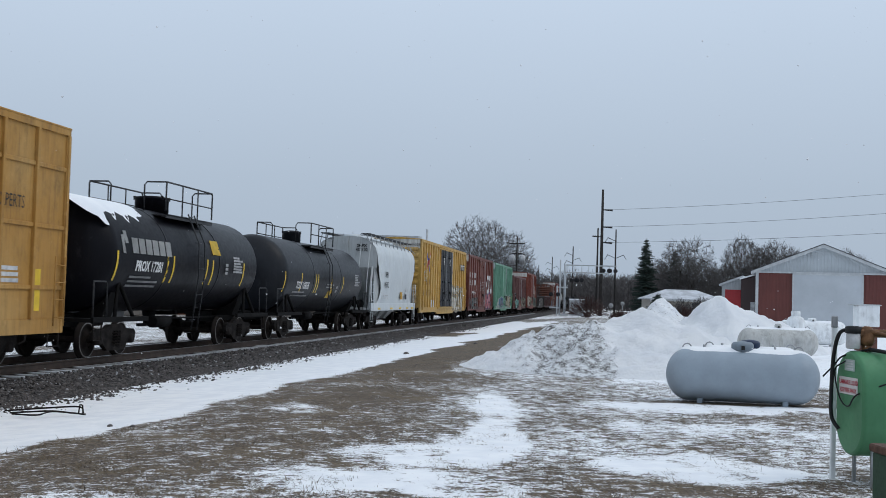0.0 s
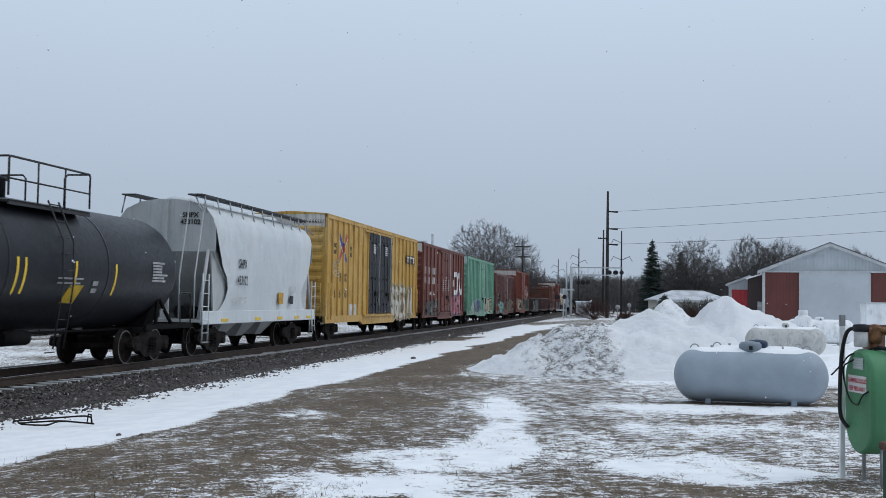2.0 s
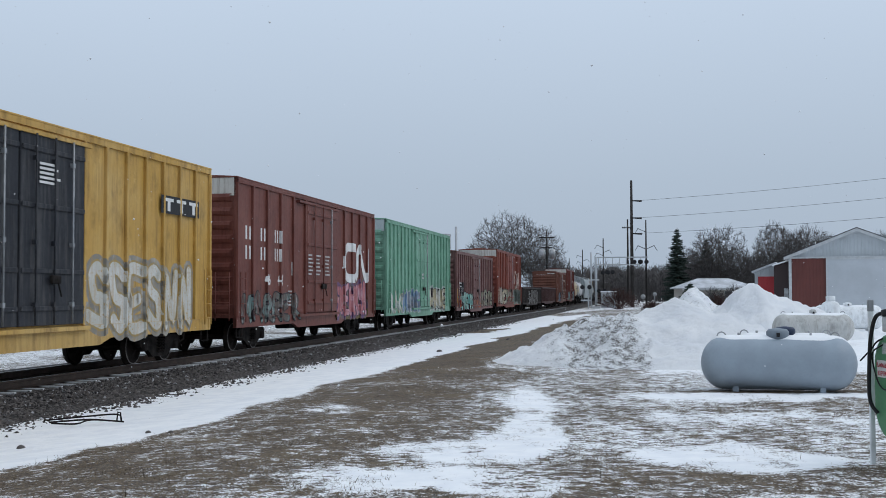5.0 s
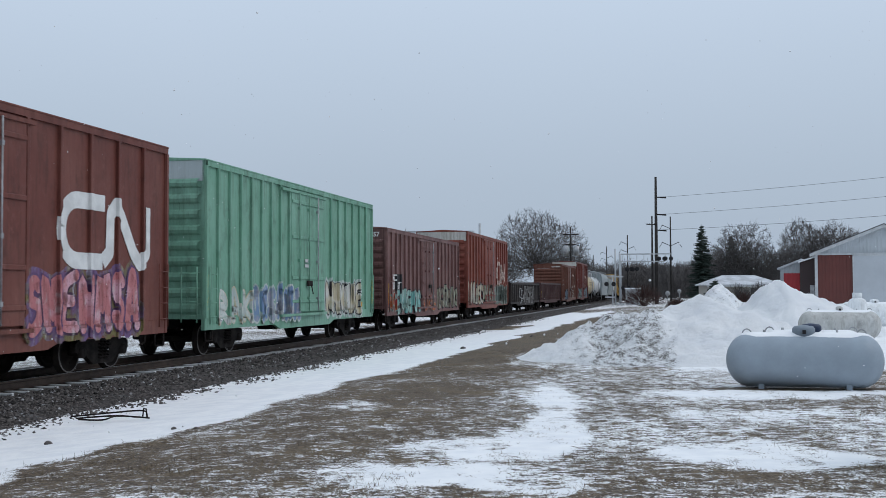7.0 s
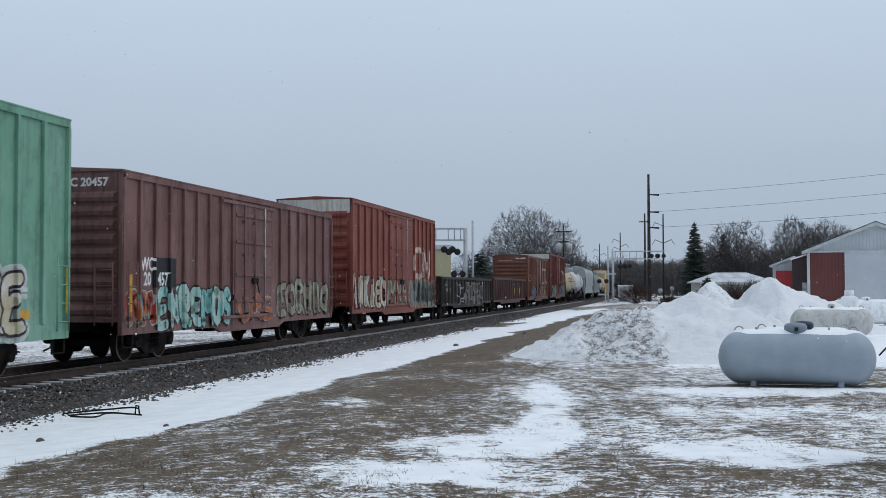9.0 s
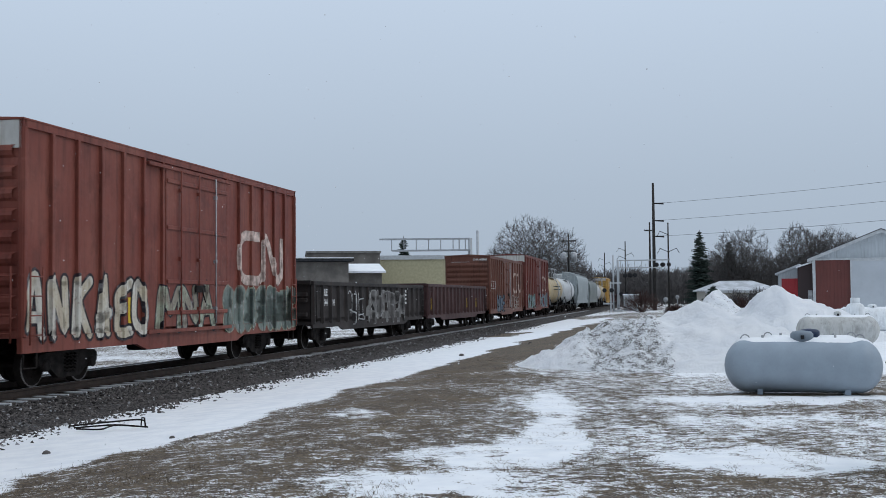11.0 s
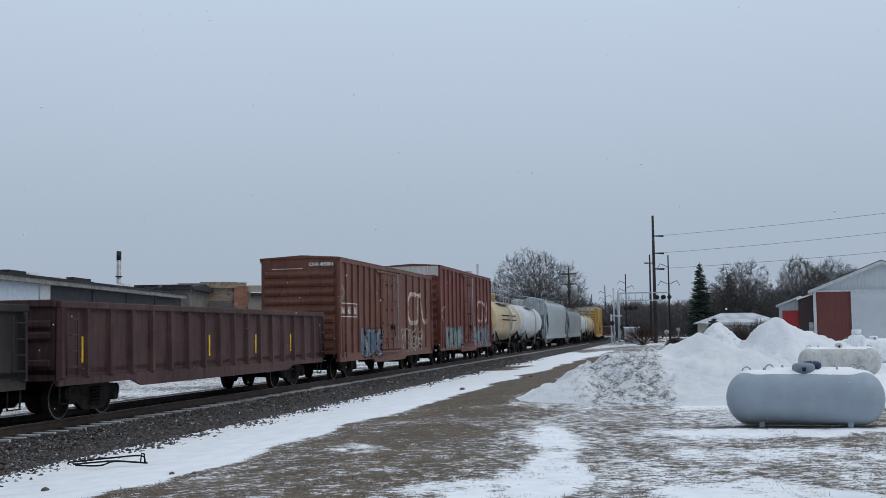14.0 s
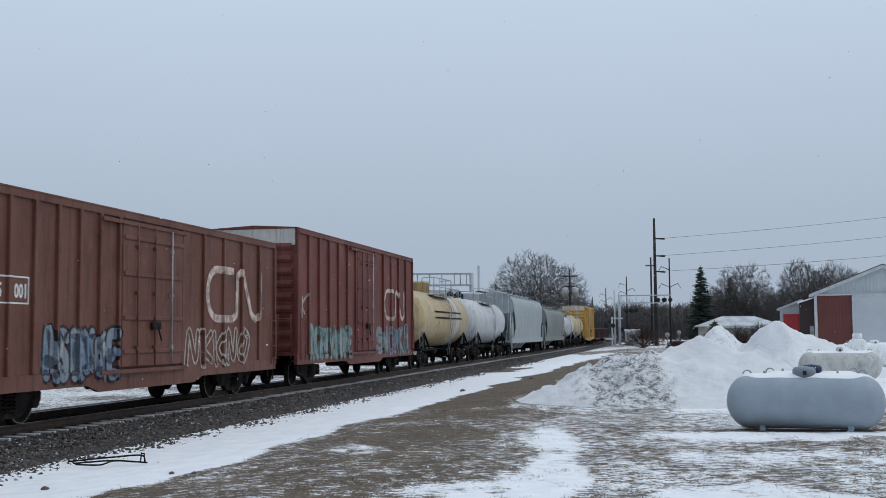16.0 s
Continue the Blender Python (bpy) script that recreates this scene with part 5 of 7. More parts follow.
def build_ground():
    azs = [-180 + 6 * i for i in range(25)] + [-32 + 0.33 * i for i in range(194)] + [32.3 + 6 * i for i in range(25)]
    rs = [0.6, 2, 4, 5.5]
    r = 7.0
    while r < 4000:
        rs.append(r)
        r *= 1.013 if r < 80 else 1.07
    n = len(azs)
    v, amount = [(0, 0, 0)], [0.4]
    for r in rs:
        for a in azs:
            x, y = r * math.sin(radians(a)), r * math.cos(radians(a))
            v.append((x, y, ground_z(x, y)))
            amount.append(snow_amount(x, y))
    f = [(0, 1 + (i + 1) % n, 1 + i) for i in range(n)]
    for k in range(len(rs) - 1):
        o = 1 + k * n
        f += [(o + i, o + (i + 1) % n, o + n + (i + 1) % n, o + n + i) for i in range(n)]
    me = bpy.data.meshes.new("ground")
    me.from_pydata(v, [], [q[::-1] for q in f])
    me.polygons.foreach_set("use_smooth", [True] * len(f))
    me.attributes.new("snow", "FLOAT", "POINT").data.foreach_set("value", amount)
    k = Nodes("snowy_winter_grass")
    att = k.n.new("ShaderNodeAttribute")
    att.attribute_name = "snow"
    fine, mid, big = k.noise(34, 6, rough=0.7), k.noise(9, 5, k.scaled((0.7, 1.0, 1)), 0.65), k.noise(0.8, 4)
    tuft = k.noise(3.4, 4, rough=0.6)
    speck = k.math("MULTIPLY_ADD", fine, 1.5, k.math("MULTIPLY_ADD", mid, 1.3, k.math("MULTIPLY_ADD", tuft, 0.7, -1.75)))
    cover = k.step(k.math("ADD", att.outputs["Fac"], speck), 0.44, 0.60)
    straw = k.mix(k.step(k.noise(22, 4), 0.35, 0.7), (0.070, 0.048, 0.030), (0.225, 0.168, 0.112))
    straw = k.mix(k.step(k.noise(60, 3), 0.48, 0.62), straw, (0.018, 0.014, 0.010))
    straw = k.mix(k.math("MULTIPLY", k.step(big, 0.45, 0.7), 0.40), straw, (0.17, 0.120, 0.062))
    white = k.mix(k.step(k.noise(2.6, 5), 0.3, 0.7), (0.78, 0.80, 0.83), (0.88, 0.89, 0.90))
    col = k.mix(cover, straw, white)
    hgt = k.math("ADD", k.math("MULTIPLY", k.noise(70, 4), k.math("SUBTRACT", 1.15, cover)), k.math("MULTIPLY_ADD", cover, 0.5, k.noise(6, 4)))
    me.materials.append(k.done(col, 0.85, 0, hgt, 0.6, 0.03))
    ob = new("ground", me)
    return tagged(ob, "flat winter grass half covered with thin snow", "ground", kind="structure")


build_ground()


def straw_blades():
    """Dry grass stalks that stand out of the thin snow near the camera."""
    rng = np.random.default_rng(4)
    s = Shape()
    v, f = [], []
    count = 0
    while count < 60000:
        r = 8.5 + 26 * rng.random() ** 1.7
        a = radians(-25 + 50 * rng.random())
        x, y = r * math.sin(a), r * math.cos(a)
        st, lat = along_lat(x, y)
        if lat > 9.8 or rng.random() < snow_amount(x, y) * 1.15 - 0.10 or value(x * 1.3, y * 1.3, 8) < -0.15 + 0.3 * rng.random():
            continue
        z = ground_z(x, y) - 0.01
        for q in range(3):
            dx, dy = rng.normal(0, 0.03, 2)
            tall = 0.012 + 0.032 * rng.random() ** 2 + (0.07 if rng.random() < 0.008 else 0)
            lx, ly = rng.normal(0, 0.035, 2)
            w = 0.002 + 0.0025 * rng.random()
            b = len(v)
            v += [(x + dx - w, y + dy, z), (x + dx + w, y + dy, z), (x + dx + lx, y + dy + ly, z + tall)]
            f.append((b, b + 1, b + 2))
            count += 1
    me = bpy.data.meshes.new("dry_grass")
    me.from_pydata(v, [], f)
    k = Nodes("dry_straw")
    rnd = k.n.new("ShaderNodeNewGeometry").outputs["Random Per Island"]
    me.materials.append(k.done(k.mix(rnd, (0.025, 0.018, 0.011), (0.22, 0.16, 0.09)), 0.85))
    tagged(new("dry_grass", me), "short dry brown grass standing out of thin snow", "grass", kind="stuff")


straw_blades()


def sweep(name, outline, s0, s1, step, material, lat0=CENTRE, closed=True, z=0.0):
    """An outline of (lat, z) swept along the line."""
    n, v, f, k = len(outline), [], [], 0
    s = s0
    while s <= s1:
        for a, b in outline:
            v.append(track(s, lat0 + a, z + b)[0])
        k += 1
        s += step if s < 120 else step * 3
    m = n if closed else n - 1
    for i in range(k - 1):
        f += [(i * n + j, i * n + (j + 1) % n, i * n + n + (j + 1) % n, i * n + n + j) for j in range(m)]
    return Shape().add(v, f)


def ballast_material():
    k = Nodes("crushed_stone_ballast")
    vor = k.n.new("ShaderNodeTexVoronoi")
    k.l.new(k.co, vor.inputs["Vector"])
    vor.inputs["Scale"].default_value = 17
    tone = k.n.new("ShaderNodeSeparateColor")
    k.l.new(vor.outputs["Color"], tone.inputs[0])
    col = k.mix(tone.outputs[0], (0.022, 0.019, 0.018), (0.13, 0.113, 0.105))
    col = k.mix(k.step(vor.outputs["Distance"], 0.45, 0.7), col, (0.012, 0.010, 0.010))
    col = k.mix(k.math("MULTIPLY", k.step(k.noise(1.2, 5), 0.6, 0.75), 0.35), col, (0.6, 0.62, 0.65))
    return k.done(col, 0.9, 0, k.math("SUBTRACT", 1.0, vor.outputs["Distance"]), 1.0, 0.05)


M_BALLAST = ballast_material()


def stone_material():
    k = Nodes("broken_stone")
    rnd = k.n.new("ShaderNodeNewGeometry").outputs["Random Per Island"]
    col = k.mix(rnd, (0.012, 0.010, 0.0095), (0.175, 0.155, 0.146))
    col = k.mix(k.step(rnd, 0.955, 0.96), col, (0.42, 0.42, 0.43))
    return k.done(k.mix(k.math("MULTIPLY", k.noise(40, 3), 0.5), col, (0.03, 0.026, 0.024)), 0.9)


M_STONE = stone_material()
tagged(part("ballast", sweep("ballast", [(-3.1, -0.50), (-2.75, -0.42), (-1.6, -0.225), (-1.2, -0.195), (1.2, -0.195), (3.2, -0.24), (4.4, -0.50), (4.4, -0.8), (-3.1, -0.8)], -30, 420, 2.0, M_BALLAST, z=RAIL_Z), M_BALLAST), "dark crushed-stone ballast bank under the rails", "ballast", kind="structure")


def ballast_stones():
    rng = np.random.default_rng(7)
    v, f = [], []
    for _ in range(34000):
        s = 11 + 75 * rng.random() ** 1.9
        u = rng.random()
        lat = -2.95 + 2.0 * u + 0.1 * rng.normal()
        if lat > -1.42:
            continue
        edge = min(1, max(0, (-lat - 1.45) / 1.3))
        z = -0.185 - 0.255 * edge + 0.01 * rng.normal()
        if lat < -2.72 and rng.random() < 0.6:
            lat -= abs(0.35 * rng.normal())
            z = -0.44
        p = track(s, CENTRE + lat, RAIL_Z + z)[0]
        r = 0.018 + 0.032 * rng.random() ** 1.5
        e = rng.normal(0, 1, (6, 3)) * 0.25 + np.array([(1, 0, 0), (-1, 0, 0), (0, 1, 0), (0, -1, 0), (0, 0, 0.8), (0, 0, -0.8)])
        b = len(v)
        v += [(p.x + r * q[0], p.y + r * q[1], p.z + r * q[2]) for q in e]
        f += [(b, b + 2, b + 4), (b + 2, b + 1, b + 4), (b + 1, b + 3, b + 4), (b + 3, b, b + 4), (b + 2, b, b + 5), (b + 1, b + 2, b + 5), (b + 3, b + 1, b + 5), (b, b + 3, b + 5)]
    me = bpy.data.meshes.new("ballast_stone")
    me.from_pydata(v, [], f)
    me.materials.append(M_STONE)
    tagged(new("ballast_stone", me), "loose dark broken stones on the ballast bank", "stones", kind="stuff")


ballast_stones()
rails = thing("railway_track", Matrix(), "single railway track with snow-dusted wooden sleepers", "railway track", kind="structure")
RAIL_SECTION = [(-0.036, 0.0), (0.036, 0.0), (0.036, -0.035), (0.010, -0.05), (0.010, -0.14), (0.07, -0.155), (0.07, -0.17), (-0.07, -0.17), (-0.07, -0.155), (-0.010, -0.14), (-0.010, -0.05), (-0.036, -0.035)]
for off in (-0.7525, 0.7525):
    part("rail", sweep("rail", [(a + off, b) for a, b in RAIL_SECTION], -30, 420, 2.0, M_RAIL, z=RAIL_Z), M_RAIL, rails)
    part("rail_head", sweep("rail_head", [(a + off, b) for a, b in ((-0.03, 0.001), (0.03, 0.001), (0.03, 0.003), (-0.03, 0.003))], -30, 420, 2.0, M_RAILTOP, z=RAIL_Z), M_RAILTOP, rails)


def tie_material():
    k = Nodes("creosoted_sleeper")
    grain = k.noise(8, 5, k.scaled((6, 0.6, 6)))
    col = k.mix(grain, (0.020, 0.016, 0.014), (0.07, 0.058, 0.05))
    x, y, z = k.split()
    end = k.math("MULTIPLY", k.step(y, -0.80, -1.0), k.math("MULTIPLY", k.step(x, -0.02, -0.05), k.step(k.noise(7, 3), 0.36, 0.46)))
    return k.done(k.mix(end, col, (0.60, 0.61, 0.63)), 0.9, 0, grain, 0.5, 0.01)


M_TIE = tie_material()
TIE = Shape().box(-0.11, 0.11, -1.33, 1.33, -0.34, -0.165, 0.012).mesh("tie")
rng = random.Random(3)
for i in range(300):
    p, yaw = track(2 + i * 0.52, CENTRE, RAIL_Z)
    t = part("tie", TIE, M_TIE, rails)
    t.matrix_world = pose(p.x, p.y, p.z + rng.uniform(-0.01, 0.012), 0, 0, yaw + rng.uniform(-1.2, 1.2)) @ Matrix.Translation((0, rng.uniform(-0.05, 0.05), 0))


# ---- snow piles ----
def pile_material():
    k = Nodes("ploughed_snow")
    att = k.n.new("ShaderNodeAttribute")
    att.attribute_name = "dirt"
    a, b = k.noise(5.0, 6, rough=0.7), k.noise(26, 6, rough=0.75)
    white = k.mix(k.step(k.noise(1.1, 4), 0.3, 0.7), (0.80, 0.82, 0.85), (0.88, 0.89, 0.90))
    soil = k.mix(k.noise(20, 4), (0.03, 0.026, 0.022), (0.16, 0.145, 0.13))
    d = k.step(k.math("ADD", att.outputs["Fac"], k.math("MULTIPLY_ADD", b, 0.9, k.math("MULTIPLY_ADD", a, 0.8, -0.85))), 0.55, 0.72)
    return k.done(k.mix(d, white, soil), 0.8, 0, k.math("MULTIPLY_ADD", b, 0.45, a), 0.9, 0.10)


M_PILE = pile_material()


def snow_pile(cones, label, dirt_side, step=0.11, rough=0.22):
    """A ploughed heap: the highest of several cones (x, y, height, radius), with lumps."""
    x0, x1 = min(c[0] - c[3] for c in cones) - 1, max(c[0] + c[3] for c in cones) + 1
    y0, y1 = min(c[1] - c[3] for c in cones) - 1, max(c[1] + c[3] for c in cones) + 1
    nx, ny = int((x1 - x0) / step), int((y1 - y0) / step)
    v, dirt = [], []
    for j in range(ny + 1):
        for i in range(nx + 1):
            x, y = x0 + i * step, y0 + j * step
            wx, wy = x + 0.5 * value(x * 0.6, y * 0.6, 3), y + 0.5 * value(x * 0.6, y * 0.6, 6)
            hs = [c[2] * (1 - math.hypot(wx - c[0], wy - c[1]) / c[3]) * 1.06 for c in cones]
            top = max(hs)
            soft = top + 0.06 * sum(math.exp(-((top - q) / 0.2) ** 2) for q in hs) - 0.06 - 0.05 * max(0, 1 - top / 0.3)
            near_top = max(0, 1 - top / max(c[2] for c in cones))
            lump = rough * (value(x * 1.3, y * 1.3, 1) + 0.6 * value(x * 3.1, y * 3.1, 2) + 0.35 * value(x * 7, y * 7, 4))
            dv = dirt_side(x, y)
            z = soft + lump * min(1, max(0.0, soft + 0.15) * 2) * (0.75 + 0.8 * max(0, dv))
            v.append((x, y, ground_z(x, y) + max(z, -0.2)))
            dirt.append(dv)
    f = [(j * (nx + 1) + i, j * (nx + 1) + i + 1, (j + 1) * (nx + 1) + i + 1, (j + 1) * (nx + 1) + i) for j in range(ny) for i in range(nx)]
    f = [q for q in f if max(v[i][2] - ground_z(v[i][0], v[i][1]) for i in q) > -0.19]
    me = bpy.data.meshes.new("snow_heap")
    me.from_pydata(v, [], f)
    me.polygons.foreach_set("use_smooth", [True] * len(f))
    me.attributes.new("dirt", "FLOAT", "POINT").data.foreach_set("value", dirt)
    me.materials.append(M_PILE)
    return tagged(new("snow_heap", me), label, "snow pile", "ploughed snow piles")


snow_pile([(5.43, 30.4, 1.58, 3.6), (3.68, 29.7, 1.22, 2.9), (2.5, 29.3, 0.66, 2.0), (4.6, 28.7, 0.72, 2.9)], "broad ploughed snow pile with a dirty gravelly flank", lambda x, y: max(0.0, min(0.60, 0.62 - max(0, 2.6 - x) * 0.16 - max(0, x - 4.0) * 0.62)) if y > 25.2 else 0.15)
snow_pile([(11.05, 45.2, 2.08, 3.1), (12.3, 45.0, 1.55, 3.3)], "pointed ploughed snow pile beside the yard tanks", lambda x, y: 0.30 if y < 43.0 else 0.03)
snow_pile([(11.7, 60.9, 2.1, 2.5), (12.6, 60.5, 1.3, 1.9)], "small grey snow pile farther back", lambda x, y: 0.50)

# ---- propane tanks ----
P_PROPANE = plain("pale_grey_tank_paint", (0.29, 0.345, 0.40), 0.42, 0, 0.08, 2.0, 0.08)
P_OLDTANK = painted("stained_white_tank_paint", (0.46, 0.46, 0.44), (0.56, 0.57, 0.56), (0.20, 0.17, 0.14), 0.4, 0.5)
P_CLEANTANK = painted("white_tank_paint", (0.70, 0.72, 0.73), None, (0.4, 0.38, 0.35), 0.2, 0.45)


def propane_tank(m, half, r, body, hood_mat, label, snow=True, hood_r=0.2):
    tank = thing("propane_tank", m, label, "propane tank", "propane tanks in the yard")
    az = r + 0.045
    part("shell", Shape().turn(capsule(half, r, 10, 0.85), 40, "X", (0, 0, az)), body, tank)
    hood = part("valve_hood", Shape().turn([(az + r - 0.05, hood_r), (az + r + 0.09, hood_r * 0.98), (az + r + 0.13, hood_r * 0.8), (az + r + 0.15, 0.03)], 24, "Z", (0, 0, 0)), hood_mat, tank, "domed valve cover")
    part("hood_latch", Shape().box(-0.03, 0.03, -hood_r - 0.03, -hood_r + 0.02, az + r + 0.0, az + r + 0.07), M_INK, hood)
    for x in (-half * 0.55, half * 0.55):
        part("foot", Shape().box(x - 0.05, x + 0.05, -0.24, 0.24, -0.03, 0.12, 0.008), body, tank)
        part("lifting_lug", Shape().tube([(x * 1.32 + 0.08 * math.cos(a), 0, az + r * 0.97 + 0.09 * math.sin(a)) for a in (math.pi * q / 8 for q in range(9))], 0.012, 6), M_GALV, tank)
    for x, r0 in ((-half * 0.5, 0.025), (half * 0.42, 0.02)):
        part("fitting", Shape().tube([(x, 0, az + r - 0.02), (x, 0, az + r + 0.065)], r0, 8), M_GALV, tank)
    if snow:
        v, nx, na = [], 40, 12
        for i in range(nx + 1):
            x = (half - 0.16) * (2 * i / nx - 1)
            for j in range(na + 1):
                e = (0.50 + 0.08 * value(x * 2.3, 0.5, 2) + 0.04 * value(x * 9, 1)) * min(1, (1 - abs(2 * i / nx - 1)) * 3.2 + 0.05)
                a = e * (2 * j / na - 1)
                d = max(0, abs(x) - (half - 0.85 * r))
                rr = r * math.sqrt(max(0.02, 1 - (d / (0.85 * r)) ** 2)) + 0.028 * math.cos(math.pi / 2 * (2 * j / na - 1)) - 0.004
                v.append((x, rr * math.sin(a), az + rr * math.cos(a)))
        part("snow_cap", Shape().add(v, [(i * (na + 1) + j, i * (na + 1) + j + 1, (i + 1) * (na + 1) + j + 1, (i + 1) * (na + 1) + j) for i in range(nx) for j in range(na)], True), M_SNOW, tank, "thin layer of snow")
    return tank


M_HOODGREY = plain("grey_hood_paint", (0.20, 0.24, 0.28), 0.5, 0, 0.1)
M_HOODBLUE = plain("dark_blue_hood_paint", (0.015, 0.03, 0.07), 0.4, 0, 0.1)
propane_tank(pose(5.43, 20.45, -0.02, 0, 0, -12), 1.345, 0.475, P_PROPANE, M_HOODGREY, "pale grey horizontal propane tank with snow on top")
propane_tank(pose(11.62, 39.2, 0.02, 0, 0, -6), 1.36, 0.49, P_OLDTANK, P_OLDTANK, "old stained white propane tank with rust streaks", hood_r=0.12)
propane_tank(pose(6.05, 22.25, -0.02, 0, 0, -10), 1.06, 0.465, P_PROPANE, M_HOODBLUE, "smaller grey propane tank with a dark blue hood")
propane_tank(pose(17.3, 53.0, 0.02, 0, 0, -4), 1.65, 0.55, P_CLEANTANK, P_CLEANTANK, "white propane tank before the barn")
cyl = thing("gas_cylinder", pose(15.6, 50.0, 0), "upright white gas cylinder with a collar", "gas cylinder")
part("shell", Shape().turn([(0.02, 0.2), (0.1, 0.36), (0.25, 0.40), (1.15, 0.40), (1.32, 0.33), (1.4, 0.18)], 24, "Z"), P_CLEANTANK, cyl)
part("collar", Shape().turn([(1.36, 0.2), (1.6, 0.2), (1.62, 0.16)], 18, "Z"), P_CLEANTANK, cyl)
part("foot_ring", Shape().turn([(-0.02, 0.3), (0.1, 0.3)], 18, "Z"), P_CLEANTANK, cyl)

# ---- green fuel tank with its pump and hoses ----
M_FUEL = plain("faded_green_tank_paint", (0.085, 0.255, 0.125), 0.45, 0, 0.16, 1.6, 0.1)
M_BRONZE = plain("brown_pump_casting", (0.17, 0.085, 0.04), 0.55, 0.3, 0.35, 14)
M_RUBBER = plain("black_rubber_hose", (0.012, 0.012, 0.013), 0.5)
fuel = thing("fuel_tank", pose(4.10, 11.35, -0.06, 0, 0, 4), "oval green farm fuel tank on pipe legs with a hand pump", "fuel tank")
FZ0, FZ1, FW, FL = 0.36, 1.40, 0.34, 1.55
ring = []
for k in range(40):
    a = 2 * math.pi * k / 40
    c, s_ = math.cos(a), math.sin(a)
    straight = (FZ1 - FZ0) / 2 - FW
    ring.append((FW * c, (FZ0 + FZ1) / 2 + FW * s_ + (straight if s_ >= 0 else -straight)))
sh = Shape()
v = []
for x, k in ((-0.012, 0.86), (0.0, 0.97), (0.012, 0.995), (0.03, 1.0), (FL - 0.03, 1.0), (FL, 0.96)):
    v += [(x, y * k, (FZ0 + FZ1) / 2 + (z - (FZ0 + FZ1) / 2) * (1 - (1 - k) * 0.4)) for y, z in ring]
f = [(i * 40 + k, i * 40 + (k + 1) % 40, i * 40 + 40 + (k + 1) % 40, i * 40 + 40 + k) for i in range(5) for k in range(40)]
sh.add(v, f, True)
sh.add([v[k] for k in range(40)], [tuple(range(40))])
sh.add([v[200 + k] for k in range(40)], [tuple(range(40))])
part("shell", sh, M_FUEL, fuel)
for x in (0.14, FL - 0.14):
    for y in (-0.2, 0.2):
        part("leg", Shape().tube([(x, y * 1.05, 0.02), (x, y, FZ0 + 0.16)], 0.022, 8), M_GALV, fuel)
sign = part("sign", Shape().box(-0.020, -0.0145, -0.20, 0.22, 0.965, 1.135), plain("white_sign", (0.62, 0.60, 0.58), 0.5, 0, 0.1), fuel)
M_REDINK = plain("red_lettering", (0.42, 0.03, 0.05), 0.5)
for body, z in (("FLAMMABLE LIQUID", 1.065), ("KEEP FIRE AWAY", 0.985)):
    lettering(body, 0.062, sign, Matrix.Translation((-0.0215, 0.01, z)) @ pose(0, 0, 0, 0, 0, -90), M_REDINK, "lettering", 0.80, 0.002)
label_ob = part("sign", Shape().box(-0.020, -0.0145, -0.13, 0.10, 1.20, 1.315), plain("grey_data_plate", (0.36, 0.44, 0.40), 0.5), fuel)
sm = Shape()
for i in range(4):
    sm.box(-0.022, -0.0205, -0.10, 0.07 - 0.03 * (i % 2), 1.215 + i * 0.025, 1.228 + i * 0.025)
part("lettering", sm, M_LABEL, label_ob)
pump = part("pump", Shape().tube([(0.16, 0, FZ1 - 0.04), (0.16, 0, FZ1 + 0.10)], 0.05, 12).turn([(FZ1 + 0.06, 0.06), (FZ1 + 0.10, 0.08), (FZ1 + 0.20, 0.07), (FZ1 + 0.24, 0.05), (FZ1 + 0.25, 0.02)], 14, "Z", (0.16, 0, 0)).box(0.06, 0.42, -0.05, 0.05, FZ1 + 0.14, FZ1 + 0.22, 0.02), M_BRONZE, fuel, "brown cast hand pump")
part("pump_handle", Shape().tube([(0.16, -0.05, FZ1 + 0.20), (0.30, -0.07, FZ1 + 0.17), (0.46, -0.07, FZ1 + 0.13)], 0.022, 8).tube([(0.44, -0.10, FZ1 + 0.10), (0.44, -0.04, FZ1 + 0.20)], 0.03, 8), M_BRONZE, pump)
part("vent_cap", Shape().tube([(0.5, 0, FZ1 - 0.02), (0.5, 0, FZ1 + 0.14)], 0.03, 8).turn([(FZ1 + 0.12, 0.05), (FZ1 + 0.17, 0.05), (FZ1 + 0.18, 0.02)], 12, "Z", (0.5, 0, 0)), M_BRONZE, fuel)
part("filter", Shape().turn([(FZ1 + 0.02, 0.055), (FZ1 + 0.03, 0.07), (FZ1 + 0.17, 0.07), (FZ1 + 0.18, 0.05)], 16, "Z", (0.02, 0, 0)), M_LABEL, fuel, "pale fuel filter canister")
part("filter_head", Shape().turn([(FZ1 + 0.175, 0.075), (FZ1 + 0.24, 0.08), (FZ1 + 0.25, 0.04)], 16, "Z", (0.02, 0, 0)).tube([(0.02, 0, FZ1 + 0.21), (0.16, 0, FZ1 + 0.18)], 0.025, 8), M_INK, fuel)


def hang(points, n=10):
    """A smooth hose through a few points."""
    pts = [Vector(p) for p in points]
    out = []
    for i in range(len(pts) - 1):
        a, b, c, d = pts[max(i - 1, 0)], pts[i], pts[i + 1], pts[min(i + 2, len(pts) - 1)]
        for j in range(n):
            t = j / n
            out.append(0.5 * ((2 * b) + (c - a) * t + (2 * a - 5 * b + 4 * c - d) * t * t + (3 * b - a - 3 * c + d) * t ** 3))
    return out + [pts[-1]]


